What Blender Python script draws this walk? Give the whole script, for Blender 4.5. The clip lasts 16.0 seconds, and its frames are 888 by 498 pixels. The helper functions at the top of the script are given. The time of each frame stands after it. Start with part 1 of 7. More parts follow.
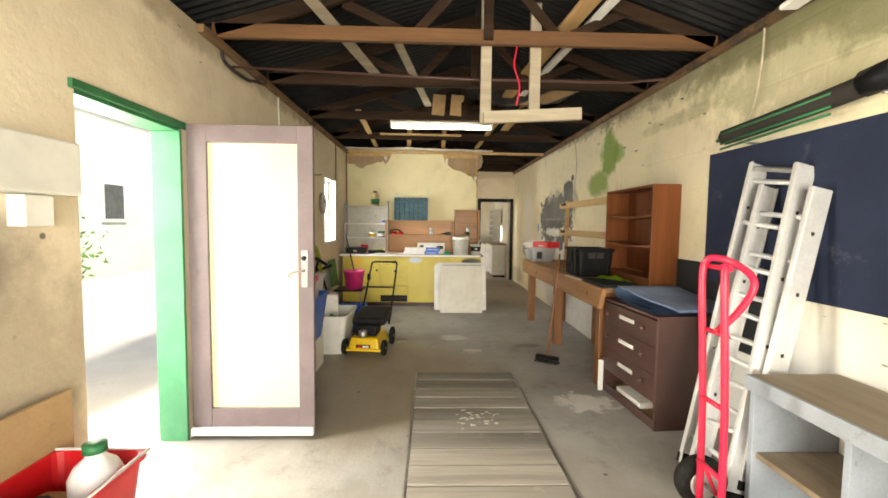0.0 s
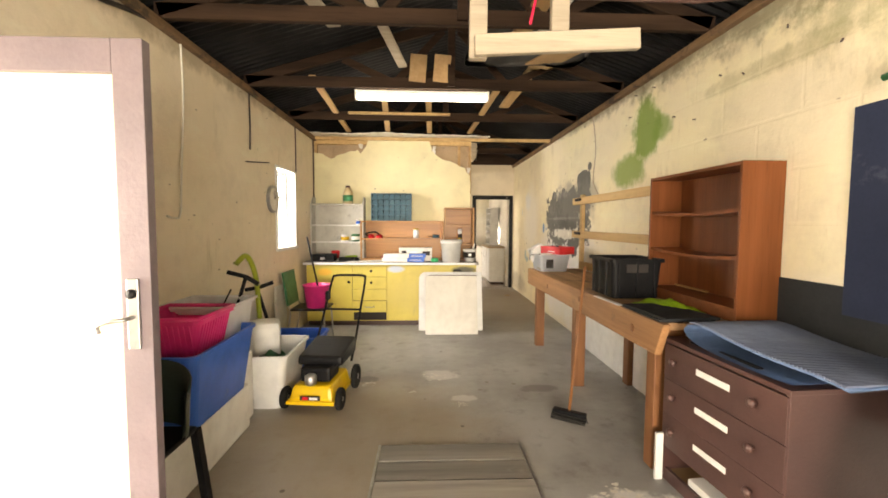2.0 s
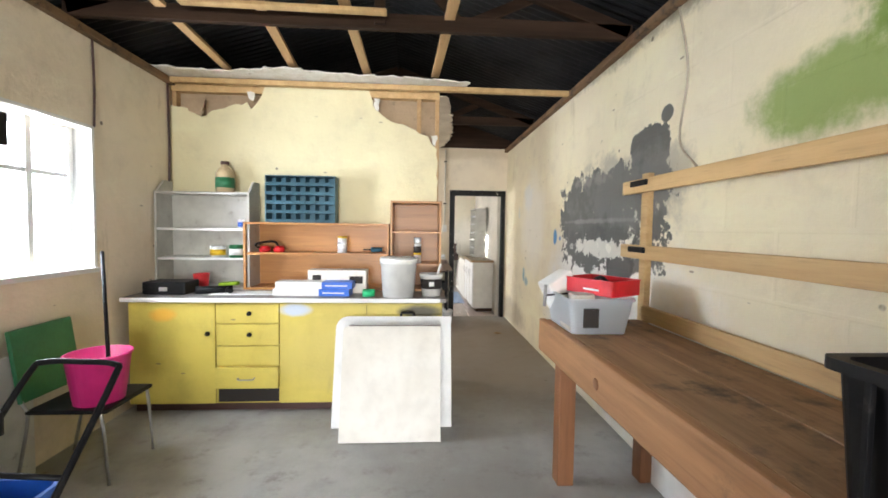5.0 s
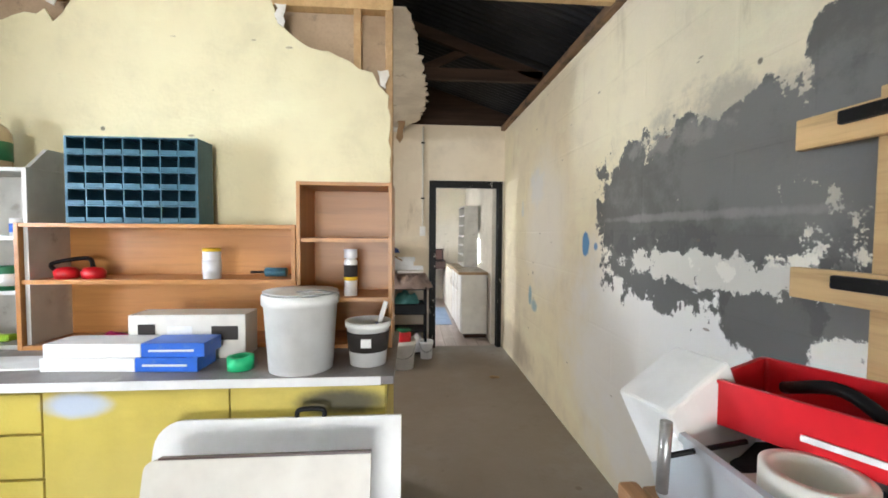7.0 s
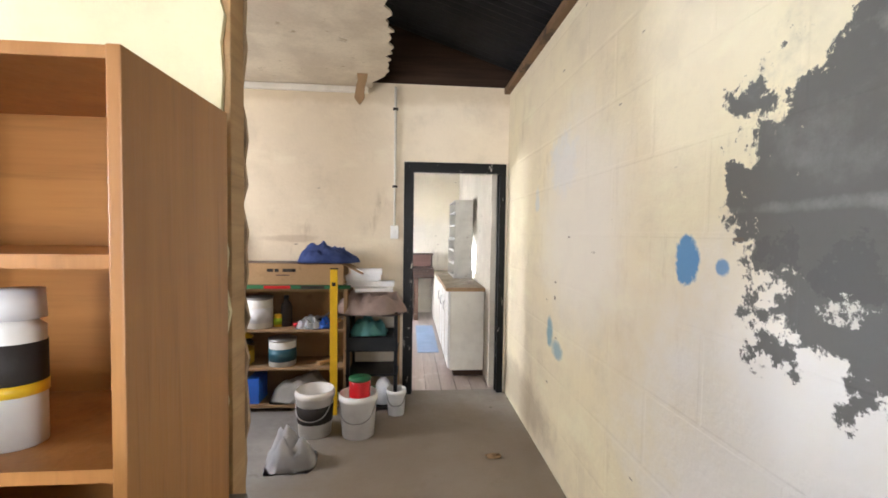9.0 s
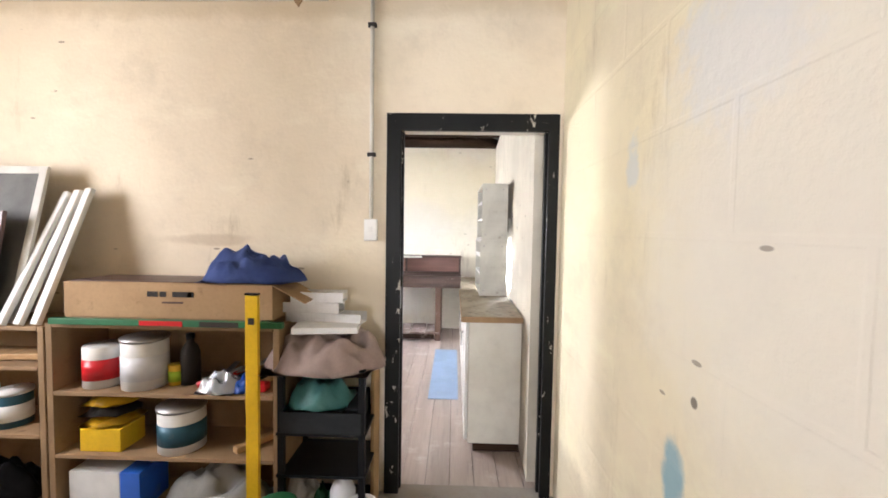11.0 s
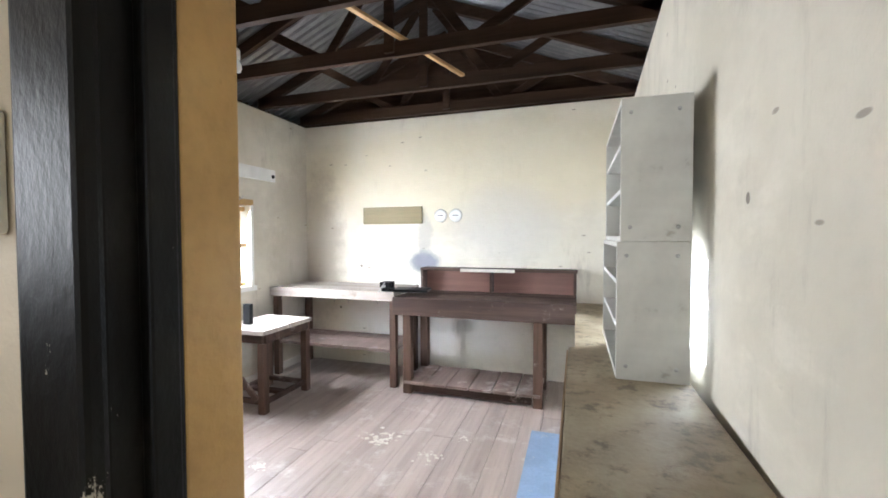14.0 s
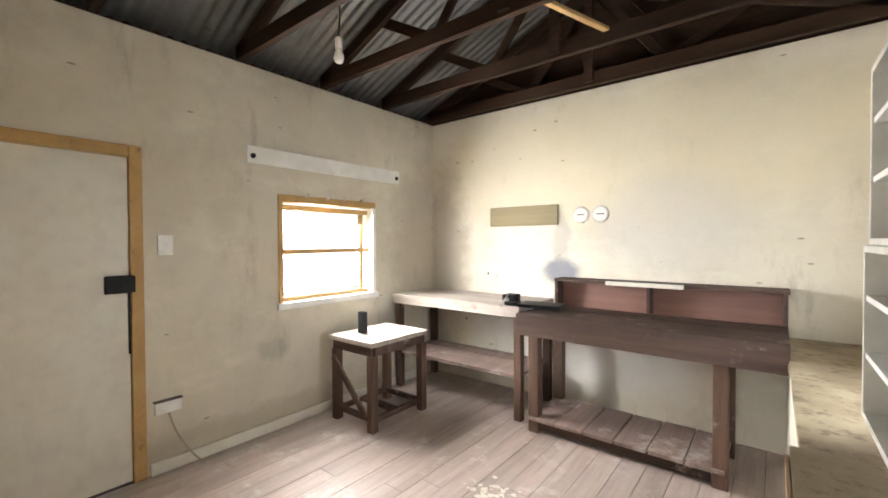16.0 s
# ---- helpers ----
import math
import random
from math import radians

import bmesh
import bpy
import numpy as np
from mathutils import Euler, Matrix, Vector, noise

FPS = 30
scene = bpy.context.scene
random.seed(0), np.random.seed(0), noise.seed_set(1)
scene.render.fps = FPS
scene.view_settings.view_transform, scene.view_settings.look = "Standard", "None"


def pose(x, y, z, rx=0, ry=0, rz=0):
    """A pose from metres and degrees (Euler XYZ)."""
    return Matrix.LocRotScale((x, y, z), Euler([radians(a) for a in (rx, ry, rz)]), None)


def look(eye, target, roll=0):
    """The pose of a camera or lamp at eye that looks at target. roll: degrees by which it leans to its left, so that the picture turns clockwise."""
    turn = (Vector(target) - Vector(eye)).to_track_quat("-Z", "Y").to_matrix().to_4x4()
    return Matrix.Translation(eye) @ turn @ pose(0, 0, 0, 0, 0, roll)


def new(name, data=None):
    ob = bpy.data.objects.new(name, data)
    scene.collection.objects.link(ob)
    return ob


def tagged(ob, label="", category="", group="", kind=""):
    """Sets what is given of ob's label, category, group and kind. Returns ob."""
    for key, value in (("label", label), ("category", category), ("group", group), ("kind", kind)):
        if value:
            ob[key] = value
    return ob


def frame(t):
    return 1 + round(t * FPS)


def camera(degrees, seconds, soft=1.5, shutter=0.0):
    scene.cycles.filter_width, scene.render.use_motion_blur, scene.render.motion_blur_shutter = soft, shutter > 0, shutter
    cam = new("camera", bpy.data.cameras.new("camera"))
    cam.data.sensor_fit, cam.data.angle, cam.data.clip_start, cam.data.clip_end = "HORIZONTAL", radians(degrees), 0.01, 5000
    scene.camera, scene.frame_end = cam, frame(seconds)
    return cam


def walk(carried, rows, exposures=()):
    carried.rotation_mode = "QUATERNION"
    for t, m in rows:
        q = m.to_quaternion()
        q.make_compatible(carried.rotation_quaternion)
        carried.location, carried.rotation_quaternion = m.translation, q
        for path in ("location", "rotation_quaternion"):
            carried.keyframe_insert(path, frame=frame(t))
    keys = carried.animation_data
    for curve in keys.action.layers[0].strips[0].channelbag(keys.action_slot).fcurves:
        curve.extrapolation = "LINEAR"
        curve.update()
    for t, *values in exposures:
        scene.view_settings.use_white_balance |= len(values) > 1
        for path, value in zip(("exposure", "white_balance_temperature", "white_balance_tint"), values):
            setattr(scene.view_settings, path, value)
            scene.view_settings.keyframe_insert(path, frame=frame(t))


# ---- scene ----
cam = camera(94.0, 16.0, soft=1.7)
PATH = [
    (0, (0.002, 0.118, 1.438), (0.064, 2.113, 1.312), 0.7),
    (0.5, (0.053, 0.391, 1.46), (0.117, 2.386, 1.328), 0.6),
    (1, (0.09, 0.703, 1.443), (0.153, 2.698, 1.311), 0.4),
    (1.5, (0.118, 1.045, 1.445), (0.189, 3.039, 1.315), 0.3),
    (2, (0.176, 1.385, 1.442), (0.255, 3.379, 1.318), 0.3),
    (2.5, (0.225, 1.767, 1.434), (0.314, 3.761, 1.311), 0.4),
    (3, (0.261, 2.171, 1.451), (0.364, 4.165, 1.333), 0.3),
    (3.5, (0.354, 2.592, 1.43), (0.465, 4.586, 1.322), 0.4),
    (3.7, (0.41, 2.784, 1.423), (0.522, 4.778, 1.324), 0.8),
    (6, (0.807, 4.756, 1.454), (0.947, 6.748, 1.359), 0.6),
    (6.5, (0.892, 5.168, 1.457), (1.041, 7.161, 1.37), 0.5),
    (7, (0.955, 5.554, 1.449), (1.112, 7.546, 1.363), 0.4),
    (7.5, (1.012, 5.937, 1.453), (1.18, 7.929, 1.374), 0.3),
    (8, (1.084, 6.282, 1.458), (1.264, 8.272, 1.379), 0.4),
    (8.5, (1.148, 6.617, 1.445), (1.332, 8.608, 1.368), 0.6),
    (11, (1.537, 8.419, 1.459), (1.487, 10.416, 1.362), 0.9),
    (11.5, (1.57, 8.801, 1.454), (1.464, 10.796, 1.352), 0.4),
    (12, (1.581, 9.155, 1.451), (1.418, 11.145, 1.348), 0.2),
    (12.5, (1.621, 9.516, 1.441), (1.384, 11.5, 1.345), -0.2),
    (13, (1.637, 9.844, 1.42), (1.311, 11.815, 1.334), -0.5),
    (13.5, (1.625, 10.124, 1.413), (1.181, 12.072, 1.336), -0.6),
    (14, (1.624, 10.395, 1.387), (1.016, 12.3, 1.326), -0.2),
    (14.5, (1.617, 10.613, 1.373), (0.814, 12.444, 1.322), -0.6),
    (15, (1.603, 10.803, 1.368), (0.596, 12.531, 1.328), -0.5),
    (15.5, (1.577, 10.921, 1.375), (0.424, 12.554, 1.337), -0.3),
    (16, (1.568, 11.025, 1.384), (0.318, 12.585, 1.347), -0.3),
]
EXPOSURES = [(0.0, 0.92, 7400, 8), (2.0, 1.45, 7900, 14), (3.0, 1.85, 6700, 15), (3.5, 1.75, 6400, 14), (7.0, 1.4, 5900, 11), (8.5, 1.65, 5900, 14), (10.8, 1.98, 5950, 16), (12.5, 1.9, 5600, 14), (14.0, 1.5, 5600, 11), (16.0, 1.45, 6400, 12)]
walk(cam, [(t, look(eye, target, roll)) for t, eye, target, roll in PATH], EXPOSURES)

# ---- plan, in metres ----
XL, XR = -1.57, 2.10          # workshop side walls
YB, YP, YE = -2.6, 7.85, 10.64  # back wall, partition, end wall
XP = 0.86                     # free end of the partition
H1 = 2.74                     # top of the workshop walls
X2L, X2R, Y2, Y2F = -1.31, 2.15, 10.77, 14.44   # back room
H2 = 2.62
RIDGE_X, RIDGE_Z = 0.40, 3.45


# ---- world and lights ----
world = bpy.data.worlds.new("sky")
scene.world = world
world.use_nodes = True
wn = world.node_tree.nodes
sky = wn.new("ShaderNodeTexSky")
sky.sky_type, sky.sun_disc = "NISHITA", False
sky.sun_elevation, sky.sun_rotation = radians(46.5), radians(139)
world.node_tree.links.new(sky.outputs[0], wn["Background"].inputs[0])
wn["Background"].inputs[1].default_value = 0.15

sun = new("sun", bpy.data.lights.new("sun", "SUN"))
sun.data.energy, sun.data.angle, sun.data.color = 3.4, radians(5), (1, 0.95, 0.87)
sun.matrix_world = look((6, -7, 9.7), (0, 0, 0))


def window_light(name, eye, target, w, h, watts, color):
    lamp = new(name, bpy.data.lights.new(name, "AREA"))
    lamp.data.shape, lamp.data.size, lamp.data.size_y = "RECTANGLE", w, h
    lamp.data.energy, lamp.data.color = watts, color
    lamp.matrix_world = look(eye, target)
    return lamp


DAY = (0.93, 0.97, 1.0)
window_light("garage_sky", (0.2, -2.75, 1.25), (0.4, 0, 1.35), 2.8, 2.1, 220, (1, 0.97, 0.91))
window_light("side_door_sky", (-2.4, 2.65, 1.25), (0, 2.42, 0.9), 1.1, 2.0, 105, (1, 0.98, 0.93))
window_light("side_window_sky", (-1.78, 6.59, 1.6), (0, 6.4, 1.3), 0.6, 0.85, 20, DAY)
# Fill lamp in an added, unseen opening, to brighten the store.
window_light("store_window_sky", (-1.80, 9.3, 1.7), (0, 9.3, 1.5), 1.0, 0.9, 21, (1.0, 0.95, 0.88))
window_light("room_window_sky", (-1.50, 13.12, 1.33), (0.2, 12.95, 0.5), 0.9, 0.75, 56, (1.0, 0.97, 0.91))
window_light("hidden_window_sky", (2.24, 12.50, 1.14), (0, 13.3, 1.0), 1.2, 0.32, 16, DAY)


# ---- materials ----
def base_mat(name, rough=0.6, metal=0.0):
    m = bpy.data.materials.new(name)
    m.use_nodes = True
    nt = m.node_tree
    b = nt.nodes["Principled BSDF"]
    b.inputs["Roughness"].default_value, b.inputs["Metallic"].default_value = rough, metal
    return m, nt, b


def nd(nt, kind, **sets):
    n = nt.nodes.new(kind)
    for k, v in sets.items():
        n.inputs[k.replace("_", " ")].default_value = v
    return n


def coords(nt, scale=(1, 1, 1)):
    tc = nt.nodes.new("ShaderNodeTexCoord")
    mp = nt.nodes.new("ShaderNodeMapping")
    mp.inputs["Scale"].default_value = scale
    nt.links.new(tc.outputs["Object"], mp.inputs["Vector"])
    return mp.outputs[0]


def noise_tex(nt, vec, scale, detail=5, rough=0.6):
    n = nd(nt, "ShaderNodeTexNoise", Scale=scale, Detail=detail, Roughness=rough)
    nt.links.new(vec, n.inputs["Vector"])
    return n.outputs[0]


def ramp(nt, fac, a, b):
    r = nt.nodes.new("ShaderNodeMapRange")
    r.interpolation_type = "SMOOTHSTEP"
    r.inputs[1].default_value, r.inputs[2].default_value = a, b
    nt.links.new(fac, r.inputs[0])
    return r.outputs[0]


def math_node(nt, op, a, b=0.0):
    n = nt.nodes.new("ShaderNodeMath")
    n.operation = op
    for i, v in enumerate((a, b)):
        if isinstance(v, (int, float)):
            n.inputs[i].default_value = v
        else:
            nt.links.new(v, n.inputs[i])
    return n.outputs[0]


def mix(nt, fac, a, b):
    n = nt.nodes.new("ShaderNodeMix")
    n.data_type = "RGBA"
    for i, v in ((0, fac), (6, a), (7, b)):
        if isinstance(v, (int, float)):
            n.inputs[i].default_value = v
        elif isinstance(v, tuple):
            n.inputs[i].default_value = (*v, 1)
        else:
            nt.links.new(v, n.inputs[i])
    return n.outputs[2]


def bump(nt, b, height, strength, dist=0.01):
    n = nt.nodes.new("ShaderNodeBump")
    n.inputs["Strength"].default_value, n.inputs["Distance"].default_value = strength, dist
    nt.links.new(height, n.inputs["Height"])
    nt.links.new(n.outputs[0], b.inputs["Normal"])


def surface(name, c, c2=None, dirt=None, rough=0.6, metal=0.0, big=2.0, fine=60.0, relief=0.15, dirt_at=(0.58, 0.72), stretch=(1, 1, 1), vary=0.0):
    """Colour c shading into c2 in wide patches, spots of dirt, a fine grain and relief."""
    m, nt, b = base_mat(name, rough, metal)
    v = coords(nt, stretch)
    c2 = c2 or tuple(x * 0.82 for x in c)
    wide, small = noise_tex(nt, v, big, 4), noise_tex(nt, v, fine, 4)
    col = mix(nt, ramp(nt, wide, 0.35, 0.65), c, c2)
    col = mix(nt, math_node(nt, "MULTIPLY", ramp(nt, small, 0.4, 0.75), 0.25), col, tuple(x * 0.7 for x in c2))
    if dirt:
        d = noise_tex(nt, v, big * 2.7, 8, 0.7)
        col = mix(nt, ramp(nt, d, *dirt_at), col, dirt)
    if vary:
        info = nt.nodes.new("ShaderNodeObjectInfo")
        hsv = nt.nodes.new("ShaderNodeHueSaturation")
        nt.links.new(math_node(nt, "ADD", math_node(nt, "MULTIPLY", info.outputs["Random"], vary), 1 - vary / 2), hsv.inputs["Value"])
        nt.links.new(col, hsv.inputs["Color"])
        col = hsv.outputs[0]
    nt.links.new(col, b.inputs["Base Color"])
    nt.links.new(math_node(nt, "ADD", math_node(nt, "MULTIPLY", wide, 0.3), rough - 0.15), b.inputs["Roughness"])
    bump(nt, b, small, relief)
    return m


def wood(name, c, c2, axis="x", rough=0.55, grain=18.0, dirt=None, vary=0.25, dirt_at=(0.55, 0.7)):
    """Timber with the grain along one axis."""
    st = {"x": (0.06, 1, 1), "y": (1, 0.06, 1), "z": (1, 1, 0.06)}[axis]
    m, nt, b = base_mat(name, rough)
    v, plain = coords(nt, st), coords(nt)
    g = noise_tex(nt, v, grain, 6, 0.65)
    fine = noise_tex(nt, v, grain * 6, 3)
    col = mix(nt, ramp(nt, g, 0.3, 0.7), c, c2)
    col = mix(nt, math_node(nt, "MULTIPLY", ramp(nt, fine, 0.5, 0.8), 0.4), col, tuple(x * 0.55 for x in c2))
    if dirt:
        col = mix(nt, ramp(nt, noise_tex(nt, plain, 4.0, 8, 0.7), *dirt_at), col, dirt)
    info = nt.nodes.new("ShaderNodeObjectInfo")
    hsv = nt.nodes.new("ShaderNodeHueSaturation")
    nt.links.new(math_node(nt, "ADD", math_node(nt, "MULTIPLY", info.outputs["Random"], vary), 1 - vary / 2), hsv.inputs["Value"])
    nt.links.new(col, hsv.inputs["Color"])
    nt.links.new(hsv.outputs[0], b.inputs["Base Color"])
    bump(nt, b, fine, 0.25, 0.004)
    return m


def blotch(nt, sep, axes, centre, radii, vec, scale, amp, soft=0.12, power=2):
    """1 within an uneven oval, squarer for a higher power, in the plane of two axes."""
    d = None
    for a, c, r in zip(axes, centre, radii):
        q = math_node(nt, "POWER", math_node(nt, "ABSOLUTE", math_node(nt, "DIVIDE", math_node(nt, "SUBTRACT", sep.outputs[a], c), r)), power)
        d = q if d is None else math_node(nt, "ADD", d, q)
    n = math_node(nt, "MULTIPLY", math_node(nt, "SUBTRACT", noise_tex(nt, vec, scale, 9, 0.68), 0.5), amp)
    return ramp(nt, math_node(nt, "ADD", d, n), 1 + soft, 1 - soft)


def plaster(name, c, c2, grime, patches=(), axes=("Y", "Z"), grime_at=(0.57, 0.8), courses=0.0):
    """Old painted masonry: patches are (centre, radii, colour, noise scale, noise amount, strength)."""
    m, nt, b = base_mat(name, 0.8)
    tc = coords(nt)
    sep = nt.nodes.new("ShaderNodeSeparateXYZ")
    nt.links.new(tc, sep.inputs[0])
    wide = noise_tex(nt, tc, 0.9, 5, 0.6)
    col = mix(nt, ramp(nt, wide, 0.35, 0.65), c, c2)
    mid = noise_tex(nt, tc, 3.5, 8, 0.7)
    col = mix(nt, math_node(nt, "MULTIPLY", ramp(nt, mid, 0.45, 0.75), 0.4), col, tuple(0.72 * q for q in c2))
    pale = noise_tex(nt, coords(nt, (1.0, 1.0, 2.6)), 1.6, 7, 0.65)
    col = mix(nt, math_node(nt, "MULTIPLY", ramp(nt, pale, 0.52, 0.7), 0.35), col, tuple(min(0.85, 1.1 * q + 0.05) for q in c))
    streak = noise_tex(nt, coords(nt, (1, 1, 0.25)), 5.0, 8, 0.7)
    col = mix(nt, math_node(nt, "MULTIPLY", ramp(nt, streak, *grime_at), 0.7), col, grime)
    for centre, radii, colour, scale, amp, strength, *soft in patches:
        f = blotch(nt, sep, axes, centre, radii, tc, scale, amp * (1.0 if soft else 1.6), soft[0] if soft else 0.75, soft[1] if len(soft) > 1 else 2)
        col = mix(nt, math_node(nt, "MULTIPLY", f, strength), col, colour)
    # chips and nail marks
    vor = nd(nt, "ShaderNodeTexVoronoi", Scale=2.6)
    nt.links.new(tc, vor.inputs["Vector"])
    spot = math_node(nt, "MULTIPLY", ramp(nt, vor.outputs["Distance"], 0.045, 0.03), ramp(nt, noise_tex(nt, tc, 1.7), 0.42, 0.47))
    col = mix(nt, math_node(nt, "MULTIPLY", spot, 0.8), col, (0.07, 0.05, 0.035))
    vor2 = nd(nt, "ShaderNodeTexVoronoi", Scale=3.1)
    skew = nt.nodes.new("ShaderNodeMapping")
    skew.inputs["Rotation"].default_value, skew.inputs["Scale"].default_value = (0.5, 0.4, 0.3), (1.0, 1.0, 3.2)
    nt.links.new(tc, skew.inputs["Vector"])
    nt.links.new(skew.outputs[0], vor2.inputs["Vector"])
    chip = math_node(nt, "MULTIPLY", ramp(nt, vor2.outputs["Distance"], 0.075, 0.05), ramp(nt, noise_tex(nt, tc, 2.3), 0.48, 0.52))
    col = mix(nt, math_node(nt, "MULTIPLY", chip, 0.65), col, (0.16, 0.12, 0.085))
    nt.links.new(col, b.inputs["Base Color"])
    h = math_node(nt, "ADD", math_node(nt, "MULTIPLY", noise_tex(nt, tc, 45, 5), 0.35), noise_tex(nt, tc, 6, 5))
    if courses:
        br = nt.nodes.new("ShaderNodeTexBrick")
        br.inputs["Scale"].default_value = 1.0
        br.inputs["Brick Width"].default_value, br.inputs["Row Height"].default_value = 0.58, 0.29
        br.inputs["Mortar Size"].default_value, br.inputs["Mortar Smooth"].default_value = 0.012, 0.6
        cmb = nt.nodes.new("ShaderNodeCombineXYZ")
        nt.links.new(sep.outputs[axes[0]], cmb.inputs[0])
        nt.links.new(sep.outputs[axes[1]], cmb.inputs[1])
        nt.links.new(cmb.outputs[0], br.inputs["Vector"])
        h = math_node(nt, "SUBTRACT", h, math_node(nt, "MULTIPLY", br.outputs["Fac"], courses))
    bump(nt, b, h, 0.45, 0.012)
    return m


CREAM, CREAM2 = (0.80, 0.71, 0.56), (0.74, 0.64, 0.49)
GRIME = (0.36, 0.28, 0.17)
M_WALL_R = plaster("cream_block_paint", (0.79, 0.72, 0.50), (0.74, 0.66, 0.49), (0.42, 0.34, 0.20), (
    ((3.0, 0.30), (3.6, 0.72), (0.78, 0.79, 0.78), 3.0, 0.5, 0.95),
    ((7.2, 0.75), (1.25, 0.75), (0.80, 0.80, 0.78), 3.0, 1.2, 0.9),
    ((7.12, 1.62), (0.87, 0.30), (0.10, 0.10, 0.095), 5.5, 6.0, 0.97, 0.08, 4),
    ((6.47, 1.93), (0.22, 0.17), (0.10, 0.10, 0.095), 7.0, 4.0, 0.97, 0.08, 4),
    ((6.29, 2.13), (0.06, 0.05), (0.10, 0.10, 0.095), 8.0, 1.2, 0.95, 0.15),
    ((7.45, 1.28), (0.48, 0.19), (0.10, 0.10, 0.095), 7.0, 6.0, 0.96, 0.1),
    ((6.80, 1.20), (0.19, 0.18), (0.10, 0.10, 0.095), 6.0, 3.0, 0.96, 0.1),
    ((6.45, 1.28), (0.22, 0.16), (0.10, 0.10, 0.095), 7.0, 5.0, 0.9, 0.1),
    ((7.15, 1.30), (0.55, 0.07), (0.76, 0.74, 0.66), 10.0, 6.0, 0.8, 0.12),
    ((6.85, 1.72), (0.80, 0.25), (0.22, 0.22, 0.205), 3.0, 4.5, 0.55),
    ((7.3, 1.52), (0.6, 0.02), (0.30, 0.30, 0.28), 6.0, 3.0, 0.5),
    ((7.35, 1.86), (0.30, 0.05), (0.30, 0.29, 0.26), 9.0, 5.0, 0.5),
    ((5.02, 2.28), (0.24, 0.26), (0.16, 0.27, 0.035), 6.0, 3.2, 0.9, 0.5),
    ((5.32, 1.95), (0.32, 0.16), (0.19, 0.29, 0.05), 6.0, 2.6, 0.85, 0.6),
    ((4.78, 2.24), (0.15, 0.10), (0.17, 0.28, 0.05), 7.0, 2.6, 0.8, 0.6),
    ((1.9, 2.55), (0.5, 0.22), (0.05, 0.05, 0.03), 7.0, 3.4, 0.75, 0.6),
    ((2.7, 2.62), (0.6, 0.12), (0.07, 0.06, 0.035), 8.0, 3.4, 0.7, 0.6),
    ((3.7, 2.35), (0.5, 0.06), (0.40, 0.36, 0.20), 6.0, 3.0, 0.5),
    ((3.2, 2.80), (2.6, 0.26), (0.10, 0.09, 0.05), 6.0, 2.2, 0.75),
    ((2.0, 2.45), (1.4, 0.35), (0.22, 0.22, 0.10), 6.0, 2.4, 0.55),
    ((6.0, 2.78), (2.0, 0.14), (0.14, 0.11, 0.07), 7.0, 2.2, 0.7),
    ((8.2, 1.37), (0.055, 0.08), (0.05, 0.24, 0.52), 20.0, 2.6, 0.9, 0.3),
    ((8.05, 1.36), (0.025, 0.025), (0.05, 0.24, 0.52), 20.0, 2.0, 0.8, 0.4),
    ((9.46, 0.84), (0.05, 0.09), (0.12, 0.33, 0.45), 9.0, 3.0, 0.75, 0.6),
    ((9.33, 0.76), (0.09, 0.05), (0.14, 0.33, 0.45), 9.0, 3.0, 0.7, 0.6),
    ((9.76, 1.68), (0.05, 0.08), (0.55, 0.62, 0.67), 12.0, 5.5, 0.55, 0.8),
    ((9.3, 1.85), (0.20, 0.16), (0.62, 0.67, 0.72), 9.0, 5.0, 0.6, 0.8),
    ((9.1, 1.5), (0.5, 0.6), (0.78, 0.77, 0.72), 2.5, 1.2, 0.6),
    ((10.2, 0.2), (0.8, 0.18), (0.35, 0.29, 0.2), 7.0, 1.6, 0.6),
), courses=0.2)
M_WALL_L = plaster("cream_plaster", CREAM, CREAM2, GRIME, (
    ((1.4, 0.9), (0.7, 0.55), (0.22, 0.18, 0.13), 4.0, 1.8, 0.6),
    ((1.3, 1.35), (0.45, 0.3), (0.10, 0.09, 0.08), 5.0, 1.6, 0.55),
    # Darker uneven band along the wall top.
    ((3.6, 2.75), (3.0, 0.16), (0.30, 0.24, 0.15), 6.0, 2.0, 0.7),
    ((5.0, 0.25), (2.5, 0.25), (0.45, 0.38, 0.28), 5.0, 1.8, 0.6),
))
M_WALL_E = plaster("cream_plaster_end", (0.77, 0.68, 0.53), (0.71, 0.62, 0.48), GRIME, (
    # Browner band just below the cornice.
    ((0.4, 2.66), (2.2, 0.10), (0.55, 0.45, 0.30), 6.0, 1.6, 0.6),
    ((0.2, 1.38), (0.22, 0.03), (0.45, 0.35, 0.24), 6.0, 1.6, 0.5),
), axes=("X", "Z"), grime_at=(0.6, 0.82))
